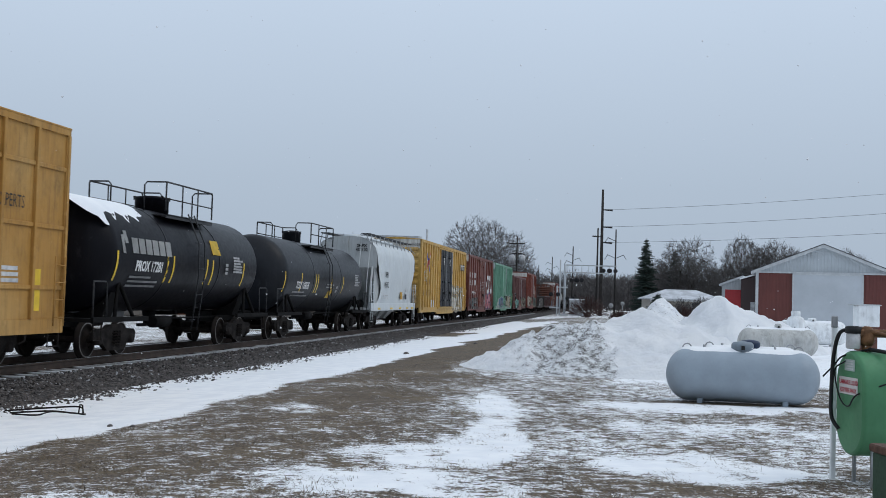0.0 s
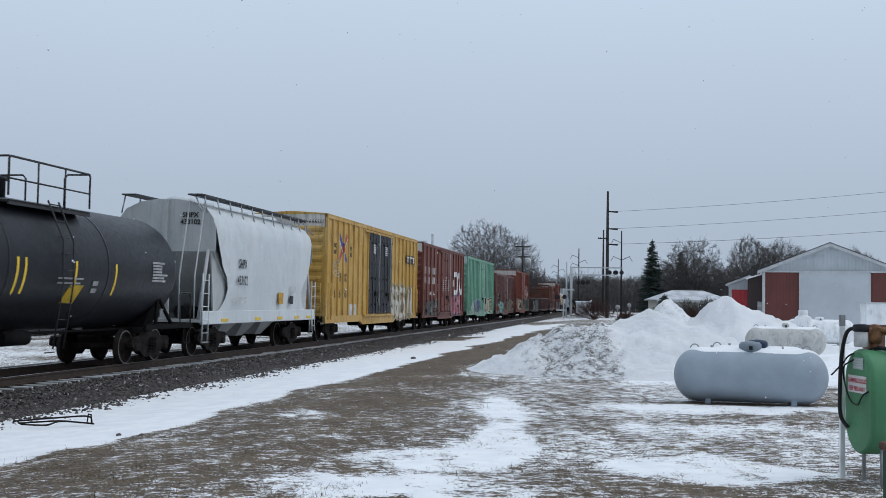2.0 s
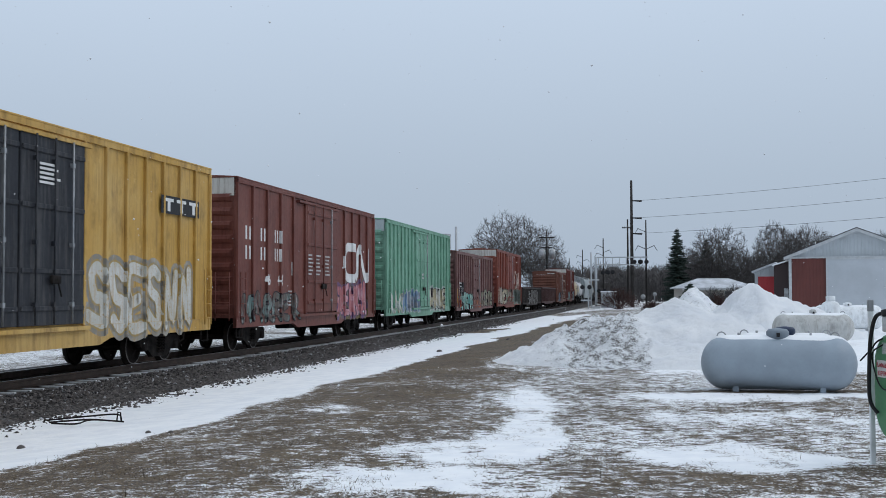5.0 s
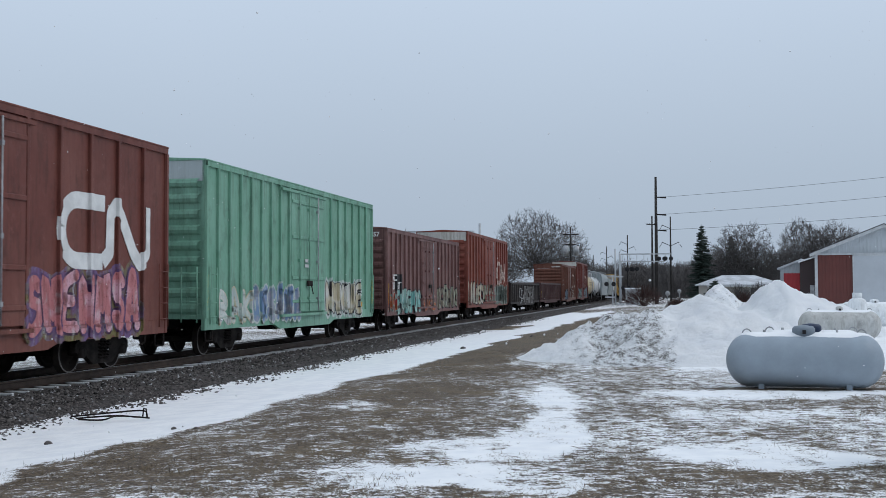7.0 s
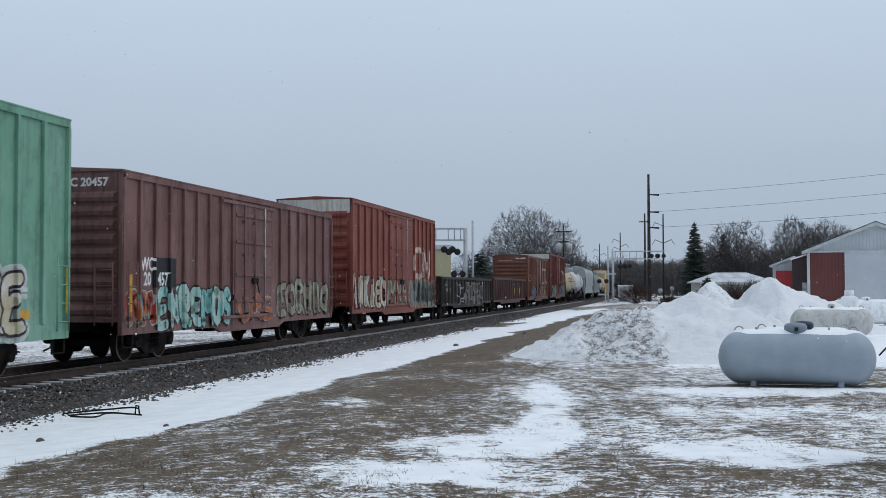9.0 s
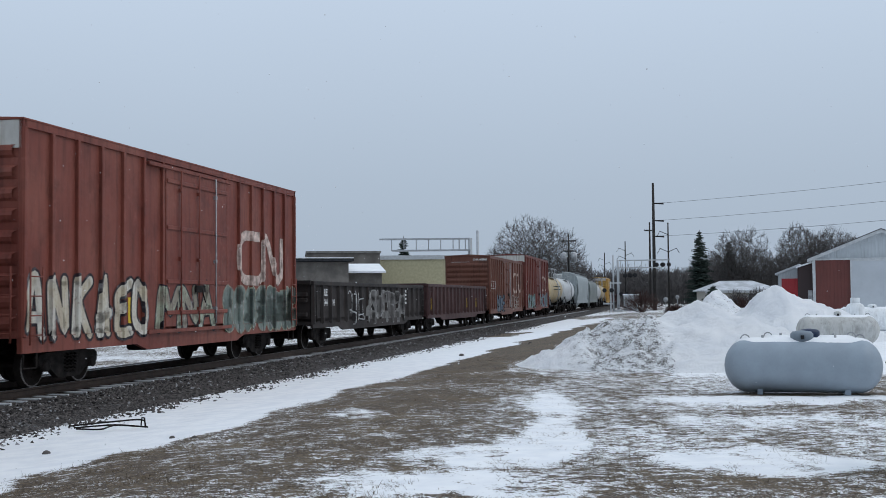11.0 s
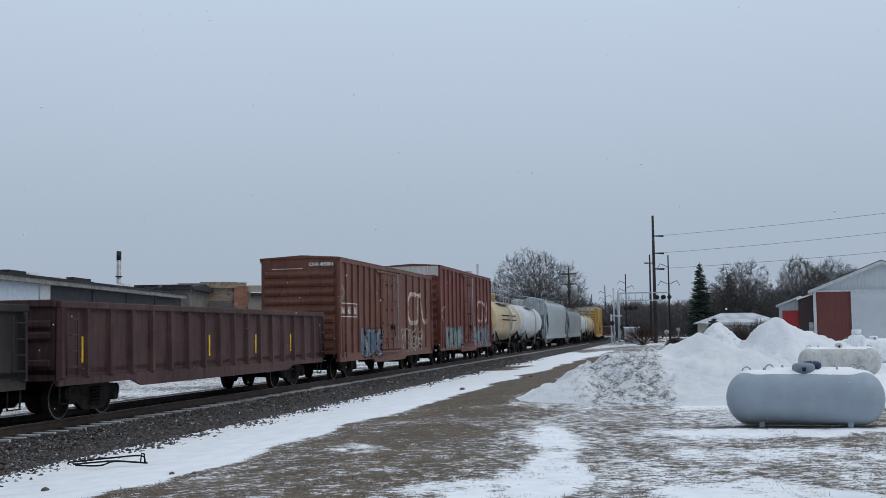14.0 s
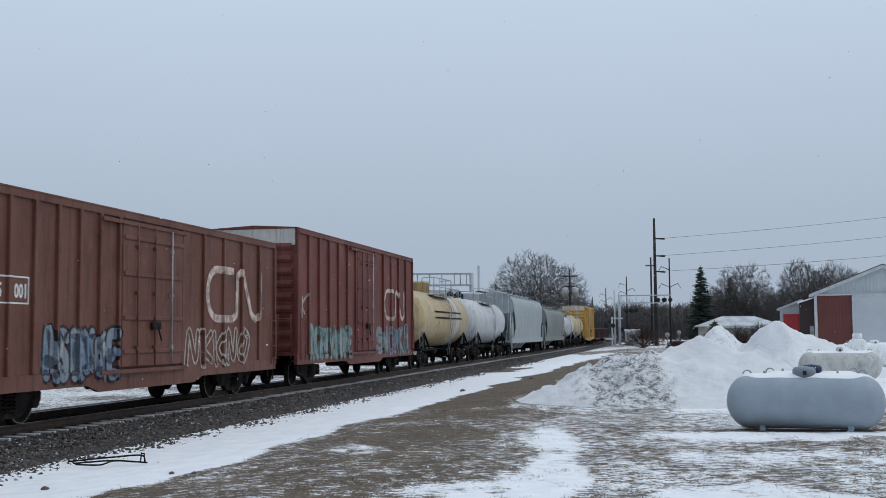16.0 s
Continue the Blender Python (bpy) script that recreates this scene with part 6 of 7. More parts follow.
part("hose", Shape().tube(hang([(0.03, 0.0, FZ1 + 0.20), (-0.06, 0.12, FZ1 + 0.18), (-0.09, 0.20, FZ1 - 0.05), (-0.09, 0.25, 1.0), (-0.08, 0.26, 0.72), (-0.03, 0.2, 0.60)]), 0.020, 8), M_RUBBER, fuel)
part("hose", Shape().tube(hang([(0.16, -0.06, FZ1 + 0.02), (0.30, -0.30, FZ1 - 0.03), (0.36, -0.40, 1.15), (0.35, -0.40, 0.95), (0.34, -0.41, 0.78)]), 0.020, 8), M_RUBBER, fuel)
part("cord", Shape().tube(hang([(0.14, -0.08, FZ1 + 0.0), (-0.03, 0.10, FZ1 - 0.12), (-0.06, 0.24, 1.18), (-0.04, 0.16, 0.92), (-0.03, -0.02, 0.85), (-0.03, -0.22, 0.98), (0.2, -0.37, 1.1)]), 0.008, 6), M_RUBBER, fuel)
part("cord", Shape().tube(hang([(0.14, -0.08, FZ1 + 0.02), (-0.03, 0.12, FZ1 - 0.06), (-0.07, 0.24, 1.24), (-0.16, 0.3, 1.12)]), 0.009, 6), M_RUBBER, fuel)
part("nozzle", Shape().box(0.31, 0.38, -0.46, -0.38, 0.66, 0.80, 0.015).tube([(0.345, -0.43, 0.68), (0.40, -0.46, 0.60), (0.47, -0.47, 0.55)], 0.012, 8).tube([(0.37, -0.47, 0.80), (0.46, -0.47, 0.79), (0.46, -0.47, 0.68), (0.38, -0.47, 0.67)], 0.008, 6), M_GALV, fuel)
post = thing("post", pose(4.07, 11.75, 0), "slim white square post with a grey cap", "post")
part("shaft", Shape().box(-0.024, 0.024, -0.024, 0.024, -0.04, 1.56, 0.004), P_CLEANTANK, post)
part("cap", Shape().box(-0.027, 0.027, -0.027, 0.027, 1.56, 1.68, 0.006), M_GALV, post)
cab = thing("utility_box", pose(3.78, 8.55, -0.2, 0, 0, 3), "dark green metal utility box with a rusty lid", "utility box")
part("body", Shape().box(-0.40, 0.6, -0.3, 0.3, 0.15, 0.86, 0.015), plain("dark_green_cabinet_paint", (0.018, 0.055, 0.028), 0.5, 0, 0.3, 3), cab)
part("lid", Shape().box(-0.42, 0.62, -0.32, 0.32, 0.86, 0.92, 0.012), plain("rusty_brown_lid", (0.10, 0.05, 0.032), 0.7, 0, 0.4, 8), cab)

# bent rods and scraps beside the ballast
scrap = thing("bent_rods", pose(-6.30, 18.1, -0.29, 0, 0, 12), "rusty bent iron rods lying on the snow", "scrap metal")
for k, pts in enumerate(([(-1.1, 0.1, 0.04), (0.1, 0.05, 0.10), (0.95, 0.12, 0.12), (1.1, 0.02, 0.02)], [(-0.9, -0.25, 0.03), (0.2, -0.18, 0.06), (0.8, -0.22, 0.03)], [(-0.8, -0.5, 0.03), (-0.1, -0.62, 0.02), (0.3, -0.42, 0.07), (1.2, -0.36, 0.02)])):
    part("rod", Shape().tube(hang(pts, 6), 0.016, 6), M_TRUCK, scrap)
scrap.scale = (0.55, 0.6, 0.9)
part("clamp", Shape().tube([(0.95, 0.1, 0.0), (0.98, 0.1, 0.16), (1.06, 0.06, 0.15), (1.08, 0.05, 0.0)], 0.022, 6), M_TRUCK, scrap)
rng = random.Random(11)
for x, y, r in ((-1.2, 38.6, 0.10), (-6.05, 15.0, 0.06), (-4.6, 15.9, 0.045), (-4.2, 15.6, 0.04), (1.35, 45.5, 0.09)):
    s = Shape()
    bmv = []
    s.turn([(-0.3 * r, 0.9 * r), (0.1 * r, r), (0.5 * r, 0.7 * r), (0.75 * r, 0.2 * r)], 9, "Z")
    s.v = [(a * rng.uniform(0.8, 1.2), b * rng.uniform(0.8, 1.2), c) for a, b, c in s.v]
    st = part("stone", s, M_STONE)
    st.matrix_world = pose(x, y, ground_z(x, y))
    tagged(st, "dark stone lying on the snow", "stone", "stray stones")

# ---- barn ----
def siding(name, base, pitch=0.23, axis="X"):
    """Ribbed metal siding."""
    k = Nodes(name)
    x, y, z = k.split()
    rib = k.step(k.math("ABSOLUTE", k.math("SUBTRACT", k.math("FRACT", k.math("DIVIDE", x if axis == "X" else y, pitch)), 0.5)), 0.40, 0.47)
    a, b = k.noise(0.5, 4), k.noise(2.0, 5, k.scaled((3, 3, 0.3)))
    col = k.mix(k.step(a, 0.3, 0.7), base, tuple(min(1, c * 1.25) for c in base))
    col = k.mix(k.math("MULTIPLY", k.step(b, 0.5, 0.8), 0.35), col, tuple(c * 0.55 for c in base))
    return k.done(col, 0.5, 0.0, rib, 0.6, 0.03)


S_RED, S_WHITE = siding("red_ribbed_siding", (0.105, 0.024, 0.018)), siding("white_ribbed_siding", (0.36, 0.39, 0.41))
# darker copy of the red siding: the sides' shade is in its colour
S_SIDE_SHADED = siding("shaded_red_side_siding", (0.030, 0.014, 0.014), axis="Y")
M_TRIM = plain("white_trim", (0.50, 0.52, 0.53), 0.5, 0, 0.1)
M_DOORW = plain("white_sliding_door_panel", (0.47, 0.50, 0.53), 0.5, 0, 0.07, 0.5)
S_BRIGHT = siding("bright_red_door", (0.33, 0.02, 0.025))
M_ROOFSNOW = plain("thin_snow_over_shingles", (0.50, 0.52, 0.55), 0.8, 0, 0.22, 0.9)
barn = thing("barn", pose(22.4, 81, 0, 0, 0, -19), "red and white metal barn with a white sliding door", "barn")
BW, BE, BA, BL = 9.1, 4.30, 6.15, 16.0
part("wall", Shape().box(0, 2.6, 0, 0.15, -0.1, 4.25), S_RED, barn, "red ribbed front wall")
part("wall", Shape().box(7.1, BW, 0, 0.15, -0.1, 4.25), S_RED, barn, "red ribbed front wall")
part("wall", Shape().box(2.6, 7.1, 0.05, 0.15, -0.1, 4.25), S_WHITE, barn)
part("gable", Shape().prism([(0, 4.25), (BW, 4.25), (BW, BE), (BW / 2, BA), (0, BE)], 0, 0.15), S_WHITE, barn, "white ribbed gable")
part("side_wall", Shape().box(0, 0.15, 0.15, BL, -0.1, BE), S_SIDE_SHADED, barn, "red side wall with shade in its colour")
part("side_wall", Shape().box(BW - 0.15, BW, 0.15, BL, -0.1, BE), S_SIDE_SHADED, barn)
part("back_wall", Shape().prism([(0.15, -0.1), (BW - 0.15, -0.1), (BW - 0.15, BE), (BW / 2, BA), (0.15, BE)], BL - 0.15, BL), S_RED, barn)
for a, b in (((-0.35, BE - 0.13), (BW / 2, BA)), ((BW + 0.35, BE - 0.13), (BW / 2, BA))):
    rf = part("roof", Shape().prism([a, b, (b[0], b[1] + 0.13), (a[0], a[1] + 0.13)], -0.35, BL + 0.3), M_SNOW, barn, "snow-covered roof slope")
    part("bargeboard", Shape().prism([(a[0], a[1] - 0.10), (b[0], b[1] - 0.10), (b[0], b[1] + 0.12), (a[0], a[1] + 0.12)], -0.42, -0.352), M_TRIM, rf)
    part("roof_edge", Shape().prism([(a[0], a[1] + 0.12), (b[0], b[1] + 0.12), (b[0], b[1] + 0.18), (a[0], a[1] + 0.18)], -0.46, -0.30), plain("dark_roof_edge", (0.08, 0.08, 0.085), 0.6), rf)
for x in (-0.04, BW - 0.14):
    part("corner_trim", Shape().box(x, x + 0.20, -0.03, 0.0, -0.1, BE), M_TRIM, barn)
door = part("door", Shape().box(2.55, 7.15, -0.12, -0.03, 0.0, 4.15, 0.01), M_DOORW, barn, "white sliding door")
part("door_frame", Shape().box(2.48, 2.58, -0.15, -0.10, 0, 4.2).box(7.12, 7.22, -0.15, -0.10, 0, 4.2).box(2.48, 7.22, -0.15, -0.10, 4.10, 4.2), M_TRIM, door)
part("door_track", Shape().box(0.1, BW - 0.1, -0.10, 0.0, 4.2, 4.32), M_TRIM, barn)
lean = part("lean_to", Shape().prism([(-2.75, -0.1), (-1.2, -0.1), (-1.2, 3.95), (-2.75, 3.35)], 4.0, 4.15).box(-2.75, -2.6, 4.15, 9, -0.1, 3.35), S_WHITE, barn, "white lean-to with a red door")
part("door", Shape().box(-2.5, -1.35, 3.92, 4.0, 0, 3.0), S_BRIGHT, lean, "bright red door")
part("roof", Shape().prism([(-2.95, 3.26), (-1.2, 3.95), (-1.2, 4.08), (-2.95, 3.40)], 3.75, 9.2), M_ROOFSNOW, lean)
part("side_bay", Shape().prism([(-1.2, -0.1), (0, -0.1), (0, 4.12), (-1.2, 3.75)], 2.0, 9.0), S_SIDE_SHADED, barn, "red side bay with shade in its colour")
part("roof", Shape().prism([(-1.3, 3.72), (0.0, 4.14), (0.0, 4.24), (-1.3, 3.82)], 1.8, 9.2), M_SNOW, barn)
part("meter", Shape().box(-0.5, -0.2, 1.9, 2.0, 1.4, 2.1), M_GALV, barn)
bin_ob = thing("fuel_cabinet", pose(18.15, 48.5, 0), "white cabinet on a reddish-brown stand", "cabinet")
part("cabinet", Shape().box(-0.45, 0.45, -0.35, 0.35, 1.05, 1.95, 0.02), P_CLEANTANK, bin_ob)
part("lid", Shape().box(-0.62, 0.5, -0.4, 0.4, 1.95, 2.0), M_TRIM, bin_ob)
part("stand", Shape().box(-0.38, 0.38, -0.3, 0.3, -0.03, 1.05, 0.01), plain("brown_stand", (0.13, 0.06, 0.045), 0.7), bin_ob)

# ---- house with a snowy roof ----
M_CREAM = plain("cream_house_siding", (0.42, 0.40, 0.36), 0.7, 0, 0.12)
M_GLASS = plain("dark_window_glass", (0.02, 0.025, 0.03), 0.12, 0, 0.1)


def small_house(m, w, d, eave, ridge, wall, label, windows):
    ob = thing("house", m, label, "house")
    part("wall", Shape().box(0, w, 0, 0.2, -0.2, eave), wall, ob)
    part("wall", Shape().box(0, w, d - 0.2, d, -0.2, eave), wall, ob)
    for x in (0, w - 0.2):
        part("side_wall", Shape().box(x, x + 0.2, 0.2, d - 0.2, -0.2, eave), wall, ob)
    base = [(-0.45, -0.5, eave - 0.1), (w + 0.45, -0.5, eave - 0.1), (w + 0.45, d + 0.5, eave - 0.1), (-0.45, d + 0.5, eave - 0.1)]
    top = [(x, y, z + 0.14) for x, y, z in base] + [(d * 0.30, d / 2, ridge), (w - d * 0.30, d / 2, ridge)]
    part("roof", Shape().add(base + top, [(3, 2, 1, 0), (0, 1, 5, 4), (1, 2, 6, 5), (2, 3, 7, 6), (3, 0, 4, 7), (4, 5, 9, 8), (6, 7, 8, 9), (5, 6, 9), (7, 4, 8)]), M_ROOFSNOW, ob, "hipped roof under thin snow")
    part("fascia", Shape().box(-0.4, w + 0.4, -0.53, -0.505, eave - 0.3, eave - 0.05), M_TRIM, ob)
    for x, z0, ww, hh in windows:
        win = part("window", Shape().box(x, x + ww, -0.02, 0.05, z0, z0 + hh), M_GLASS, ob)
        part("frame", Shape().box(x - 0.08, x, -0.05, 0.0, z0 - 0.08, z0 + hh + 0.08).box(x + ww, x + ww + 0.08, -0.05, 0, z0 - 0.08, z0 + hh + 0.08).box(x, x + ww, -0.05, 0, z0 + hh, z0 + hh + 0.08).box(x, x + ww, -0.05, 0, z0 - 0.08, z0).box(x + ww / 2 - 0.03, x + ww / 2 + 0.03, -0.04, 0, z0, z0 + hh), M_TRIM, win)
    return ob


small_house(pose(27.3, 147.5, 0), 9.0, 8, 2.45, 3.75, M_CREAM, "low cream house under a thin snowy hipped roof", [(1.2, 0.8, 1.0, 1.1), (5.2, 0.8, 1.5, 1.2), (7.5, 0.8, 1.0, 1.2)])

# ---- works buildings beyond the track ----
M_TAN = plain("weathered_plank_wall", (0.20, 0.17, 0.13), 0.8, 0, 0.35, 1.5)
M_DARKWALL = plain("black_tarred_wall", (0.022, 0.024, 0.028), 0.6, 0, 0.3, 1.2)
M_PALEWALL = plain("pale_blue_panel", (0.50, 0.56, 0.63), 0.6, 0, 0.08)
M_GREYFASCIA = plain("grey_fascia_boards", (0.24, 0.235, 0.22), 0.7, 0, 0.3)
M_FELT = plain("dark_roof_felt", (0.035, 0.036, 0.04), 0.85, 0, 0.4)
M_GREYSHED = plain("brown_grey_cladding", (0.17, 0.155, 0.14), 0.75, 0, 0.3, 1.0)
M_BUFF = plain("cream_yellow_cladding", (0.46, 0.42, 0.27), 0.6, 0, 0.1)


def brick_wall(name, one, two, mortar, bare=0.42):
    """Weathered brickwork under scraps of old plaster."""
    k = Nodes(name)
    br = k.n.new("ShaderNodeTexBrick")
    k.l.new(k.scaled((1, 1, 1), rot=(radians(90), 0, 0)), br.inputs["Vector"])
    br.inputs["Scale"].default_value = 1.0
    for key, v in (("Brick Width", 0.26), ("Row Height", 0.09), ("Mortar Size", 0.012)):
        br.inputs[key].default_value = v
    for key, v in (("Color1", (*one, 1)), ("Color2", (*two, 1)), ("Mortar", (*mortar, 1))):
        br.inputs[key].default_value = v
    col = k.mix(k.step(k.noise(3.2, 4), 0.5, 0.68), br.outputs["Color"], tuple(c * 0.4 for c in two))
    plaster = k.mix(k.noise(6, 4), (0.24, 0.205, 0.17), (0.36, 0.32, 0.27))
    col = k.mix(k.step(k.noise(0.6, 5), bare, bare + 0.06), col, plaster)
    return k.done(col, 0.9, 0, k.noise(12, 4), 0.5, 0.03)


M_BRICK = brick_wall("crumbling_brick_and_plaster", (0.26, 0.12, 0.075), (0.22, 0.15, 0.11), (0.20, 0.18, 0.16), 0.46)
M_REDBRICK = brick_wall("bare_red_brick", (0.36, 0.10, 0.045), (0.26, 0.12, 0.07), (0.24, 0.20, 0.17), 0.62)
M_TANBRICK = brick_wall("mottled_brown_brick", (0.30, 0.15, 0.09), (0.36, 0.29, 0.21), (0.28, 0.25, 0.22), 0.56)
shed = thing("works_shed", pose(-21.4, 34, -0.3, 0, 0, 90), "long flat-roofed shed with dark glazing and a pale end", "shed")
# local x runs away from the camera, local y to the left of the track
part("wall", Shape().box(0, 18.0, -0.0, 0.25, 0, 4.56), M_PALEWALL, shed, "pale blue panelled wall")
part("pillar", Shape().box(18.0, 19.2, -0.08, 0.25, 0, 4.56), M_TRIM, shed)
part("glazed_wall", Shape().box(19.2, 42.0, 0.0, 0.25, 0, 4.56), M_DARKWALL, shed, "dark glossy wall")
for i in range(3):
    part("mullion", Shape().box(25 + i * 5.5, 25.08 + i * 5.5, -0.04, 0.0, 0, 4.5), M_DARKWALL, shed)
part("fascia", Shape().box(-0.2, 42.3, -0.3, 0.3, 4.56, 4.78), M_GREYFASCIA, shed)
part("back_wall", Shape().box(0, 42, 11.75, 12, 0, 4.3), M_GREYSHED, shed)
part("end_wall", Shape().box(0, 0.25, 0.25, 11.75, 0, 4.3), M_PALEWALL, shed)
part("end_wall", Shape().box(41.75, 42, 0.25, 11.75, 0, 4.3), M_GREYSHED, shed)
part("roof", Shape().extrude([(-0.35, 4.78), (12.3, 4.78), (12.3, 5.0), (5.0, 5.35), (-0.35, 4.9)], -0.3, 42.3), M_FELT, shed, "felt roof with scraps of snow")
rng = random.Random(9)
for i in range(26):
    x, y = rng.uniform(14, 40), rng.uniform(-0.2, 2.5)
    part("roof_scrap", Shape().box(x, x + rng.uniform(0.8, 3.5), y, y + rng.uniform(0.3, 1.0), 4.95, 4.99 + rng.uniform(0.03, 0.13)), M_FELT if i % 3 else M_SNOW, shed)
back_shed = thing("works_shed", pose(-38.5, 84, -0.3, 0, 0, 4), "long dark shed with a ragged felt roof behind the glazed one", "shed")
part("wall", Shape().box(0, 15.2, 0, 9, 0, 5.55), M_GREYSHED, back_shed)
part("roof", Shape().extrude([(-0.4, 5.55), (9.4, 5.55), (9.4, 5.75), (4.5, 6.15), (-0.4, 5.72)], -0.4, 15.6), M_FELT, back_shed, "ragged felt roof")
for i in range(18):
    x, y = rng.uniform(0, 14), rng.uniform(-0.3, 1.5)
    part("roof_scrap", Shape().box(x, x + rng.uniform(0.6, 2.2), y, y + rng.uniform(0.3, 1.0), 5.70, 5.80 + rng.uniform(0.03, 0.16)), M_FELT if i % 4 else M_SNOW, back_shed)
stack = thing("chimney_stack", pose(-26.9, 79.5, -0.3), "slim grey steel chimney stack with a dark rim", "chimney")
part("shaft", Shape().tube([(0, 0, 0), (0, 0, 8.1)], 0.16, 16), M_GALV, stack)
part("rim", Shape().turn([(7.5, 0.17), (8.12, 0.17), (8.14, 0.13)], 16, "Z"), M_FELT, stack)
part("collar", Shape().turn([(6.3, 0.16), (6.3, 0.25), (6.36, 0.25), (6.36, 0.16)], 16, "Z"), M_FELT, stack)
ruin = thing("brick_works", pose(-26.0, 92, -0.3, 0, 0, 14), "crumbling brick and plaster works wall with a patched roof", "works building")
part("wall", Shape().box(0, 2.0, 0, 0.4, 0, 5.6).box(2.0, 4.4, 0.25, 0.4, 0, 5.95), M_TANBRICK, ruin)
part("pier", Shape().box(4.4, 5.5, -0.06, 0.5, 0, 6.1), M_REDBRICK, ruin, "bare red brick pier")
part("wall", Shape().box(5.5, 7.2, 0, 0.5, 0, 6.15).box(7.2, 8.0, 0, 0.5, 0, 5.85).box(8.0, 8.5, 0, 0.5, 0, 5.45).box(8.5, 9.0, 0, 0.5, 0, 4.9), M_BRICK, ruin, "bare brick with fallen plaster")
part("parapet", Shape().box(-0.2, 1.6, -0.1, 0.5, 5.6, 6.35).box(1.6, 4.6, -0.1, 0.5, 5.95, 6.45).box(4.6, 5.4, -0.1, 0.5, 6.1, 6.4), M_TANBRICK, ruin)
part("door", Shape().box(1.9, 4.3, 0.15, 0.26, 0, 4.9), M_GREYSHED, ruin)
part("roof", Shape().box(0, 9.0, 0.5, 9, 5.7, 5.9), M_FELT, ruin)
part("side_wall", Shape().box(8.5, 9.0, 0.5, 9, 0, 5.7).box(0, 0.4, 0.5, 9, 0, 5.7).box(0.4, 8.5, 8.6, 9, 0, 5.7), M_BRICK, ruin)
annex = thing("works_annex", pose(-17.3, 94, -0.3, 0, 0, 14), "dark flat-roofed works annex with snow along its eaves", "works building")
part("wall", Shape().box(0, 5.0, 0, 7, 0, 5.2), M_GREYSHED, annex)
part("roof", Shape().box(-3.2, 5.4, -0.5, 7.4, 5.25, 5.5), M_FELT, annex)
part("eave_snow", Shape().box(-3.2, 5.4, -0.55, 0.2, 5.5, 5.58), M_SNOW, annex)
mill = thing("mill_building", pose(-18.5, 110, -0.3, 0, 0, 10), "tall brown-grey clad mill building with a flat roof", "works building")
part("wall", Shape().box(0, 7.2, 0, 10, 0, 6.6), M_GREYSHED, mill)
part("roof_edge", Shape().box(-0.1, 7.3, -0.1, 10.1, 6.6, 6.8), M_GREYFASCIA, mill)
low = thing("low_shed", pose(-14.0, 99, -0.3, 0, 0, 12), "low shed with a snow-covered sloping roof", "shed")
part("wall", Shape().box(0, 4.0, 0, 5, 0, 4.4), M_GREYSHED, low)
part("roof", Shape().extrude([(-0.6, 4.35), (5.2, 5.2), (5.2, 5.35), (-0.6, 4.5)], -3.2, 4.3), M_SNOW, low)
buff = thing("cream_building", pose(-15.2, 122, -0.3, 0, 0, 4), "cream-yellow metal building beyond the train", "building")
part("wall", Shape().box(0, 10.9, 0, 12, 0, 6.3), M_BUFF, buff)
part("roof_edge", Shape().box(-0.15, 11.05, -0.15, 12.15, 6.3, 6.75), M_TRIM, buff)
for i in range(3):
    part("door", Shape().box(1.2 + i * 3.2, 3.6 + i * 3.2, -0.06, 0.0, 0, 3.2), M_TRIM, buff)

# ---- poles, wires and crossing signals ----
M_POLE = plain("weathered_pole_timber", (0.040, 0.036, 0.034), 0.9, 0, 0.4, 3)
M_CABLE = plain("dark_cable", (0.05, 0.05, 0.055), 0.6)


def place(az, d, z=0.0):
    return Vector((d * math.sin(radians(az)), d * math.cos(radians(az)), z))


def utility_pole(az, d, top, label, arms=(), r=0.17, insulators=(), transformer=False, brackets=()):
    p = place(az, d)
    ob = thing("utility_pole", pose(p.x, p.y, -0.1, 0, 0, -az), label, "utility pole", "utility poles")
    part("mast", Shape().tube([(0, 0, 0), (0, 0, top * 0.5), (0, 0, top + 0.1)], [r, r * 0.85, r * 0.6], 10), M_POLE, ob)
    for z, w in arms:
        arm = part("crossarm", Shape().box(-w / 2, w / 2, -0.08, 0.08, z, z + 0.16, 0.01), M_POLE, ob)
        for x in (-w / 2 + 0.1, -w / 4, w / 4, w / 2 - 0.1):
            part("insulator", Shape().turn([(z + 0.14, 0.05), (z + 0.22, 0.10), (z + 0.3, 0.05)], 8, "Z", (x, 0, 0)), M_GALV, arm)
    for z, side in insulators:
        part("insulator", Shape().tube([(0.1 * side, 0, z), (1.3 * side, 0, z - 0.05)], [0.07, 0.13], 8), M_INK, ob)
    for z, side in brackets:
        part("bracket", Shape().tube([(0, 0, z - 0.5), (1.3 * side, 0, z + 0.1)], 0.05, 6).tube([(1.25 * side, 0, z + 0.05), (1.7 * side, 0, z - 0.7)], 0.04, 6), M_POLE, ob)
    if transformer:
        part("transformer", Shape().turn([(top - 3.9, 0.1), (top - 3.85, 0.42), (top - 2.6, 0.42), (top - 2.5, 0.1)], 12, "Z", (-0.7, 0, 0)), M_GALV, ob)
        part("transformer", Shape().turn([(top - 3.9, 0.1), (top - 3.85, 0.42), (top - 2.6, 0.42), (top - 2.5, 0.1)], 12, "Z", (0.75, 0, 0)), M_GALV, ob)
    return ob


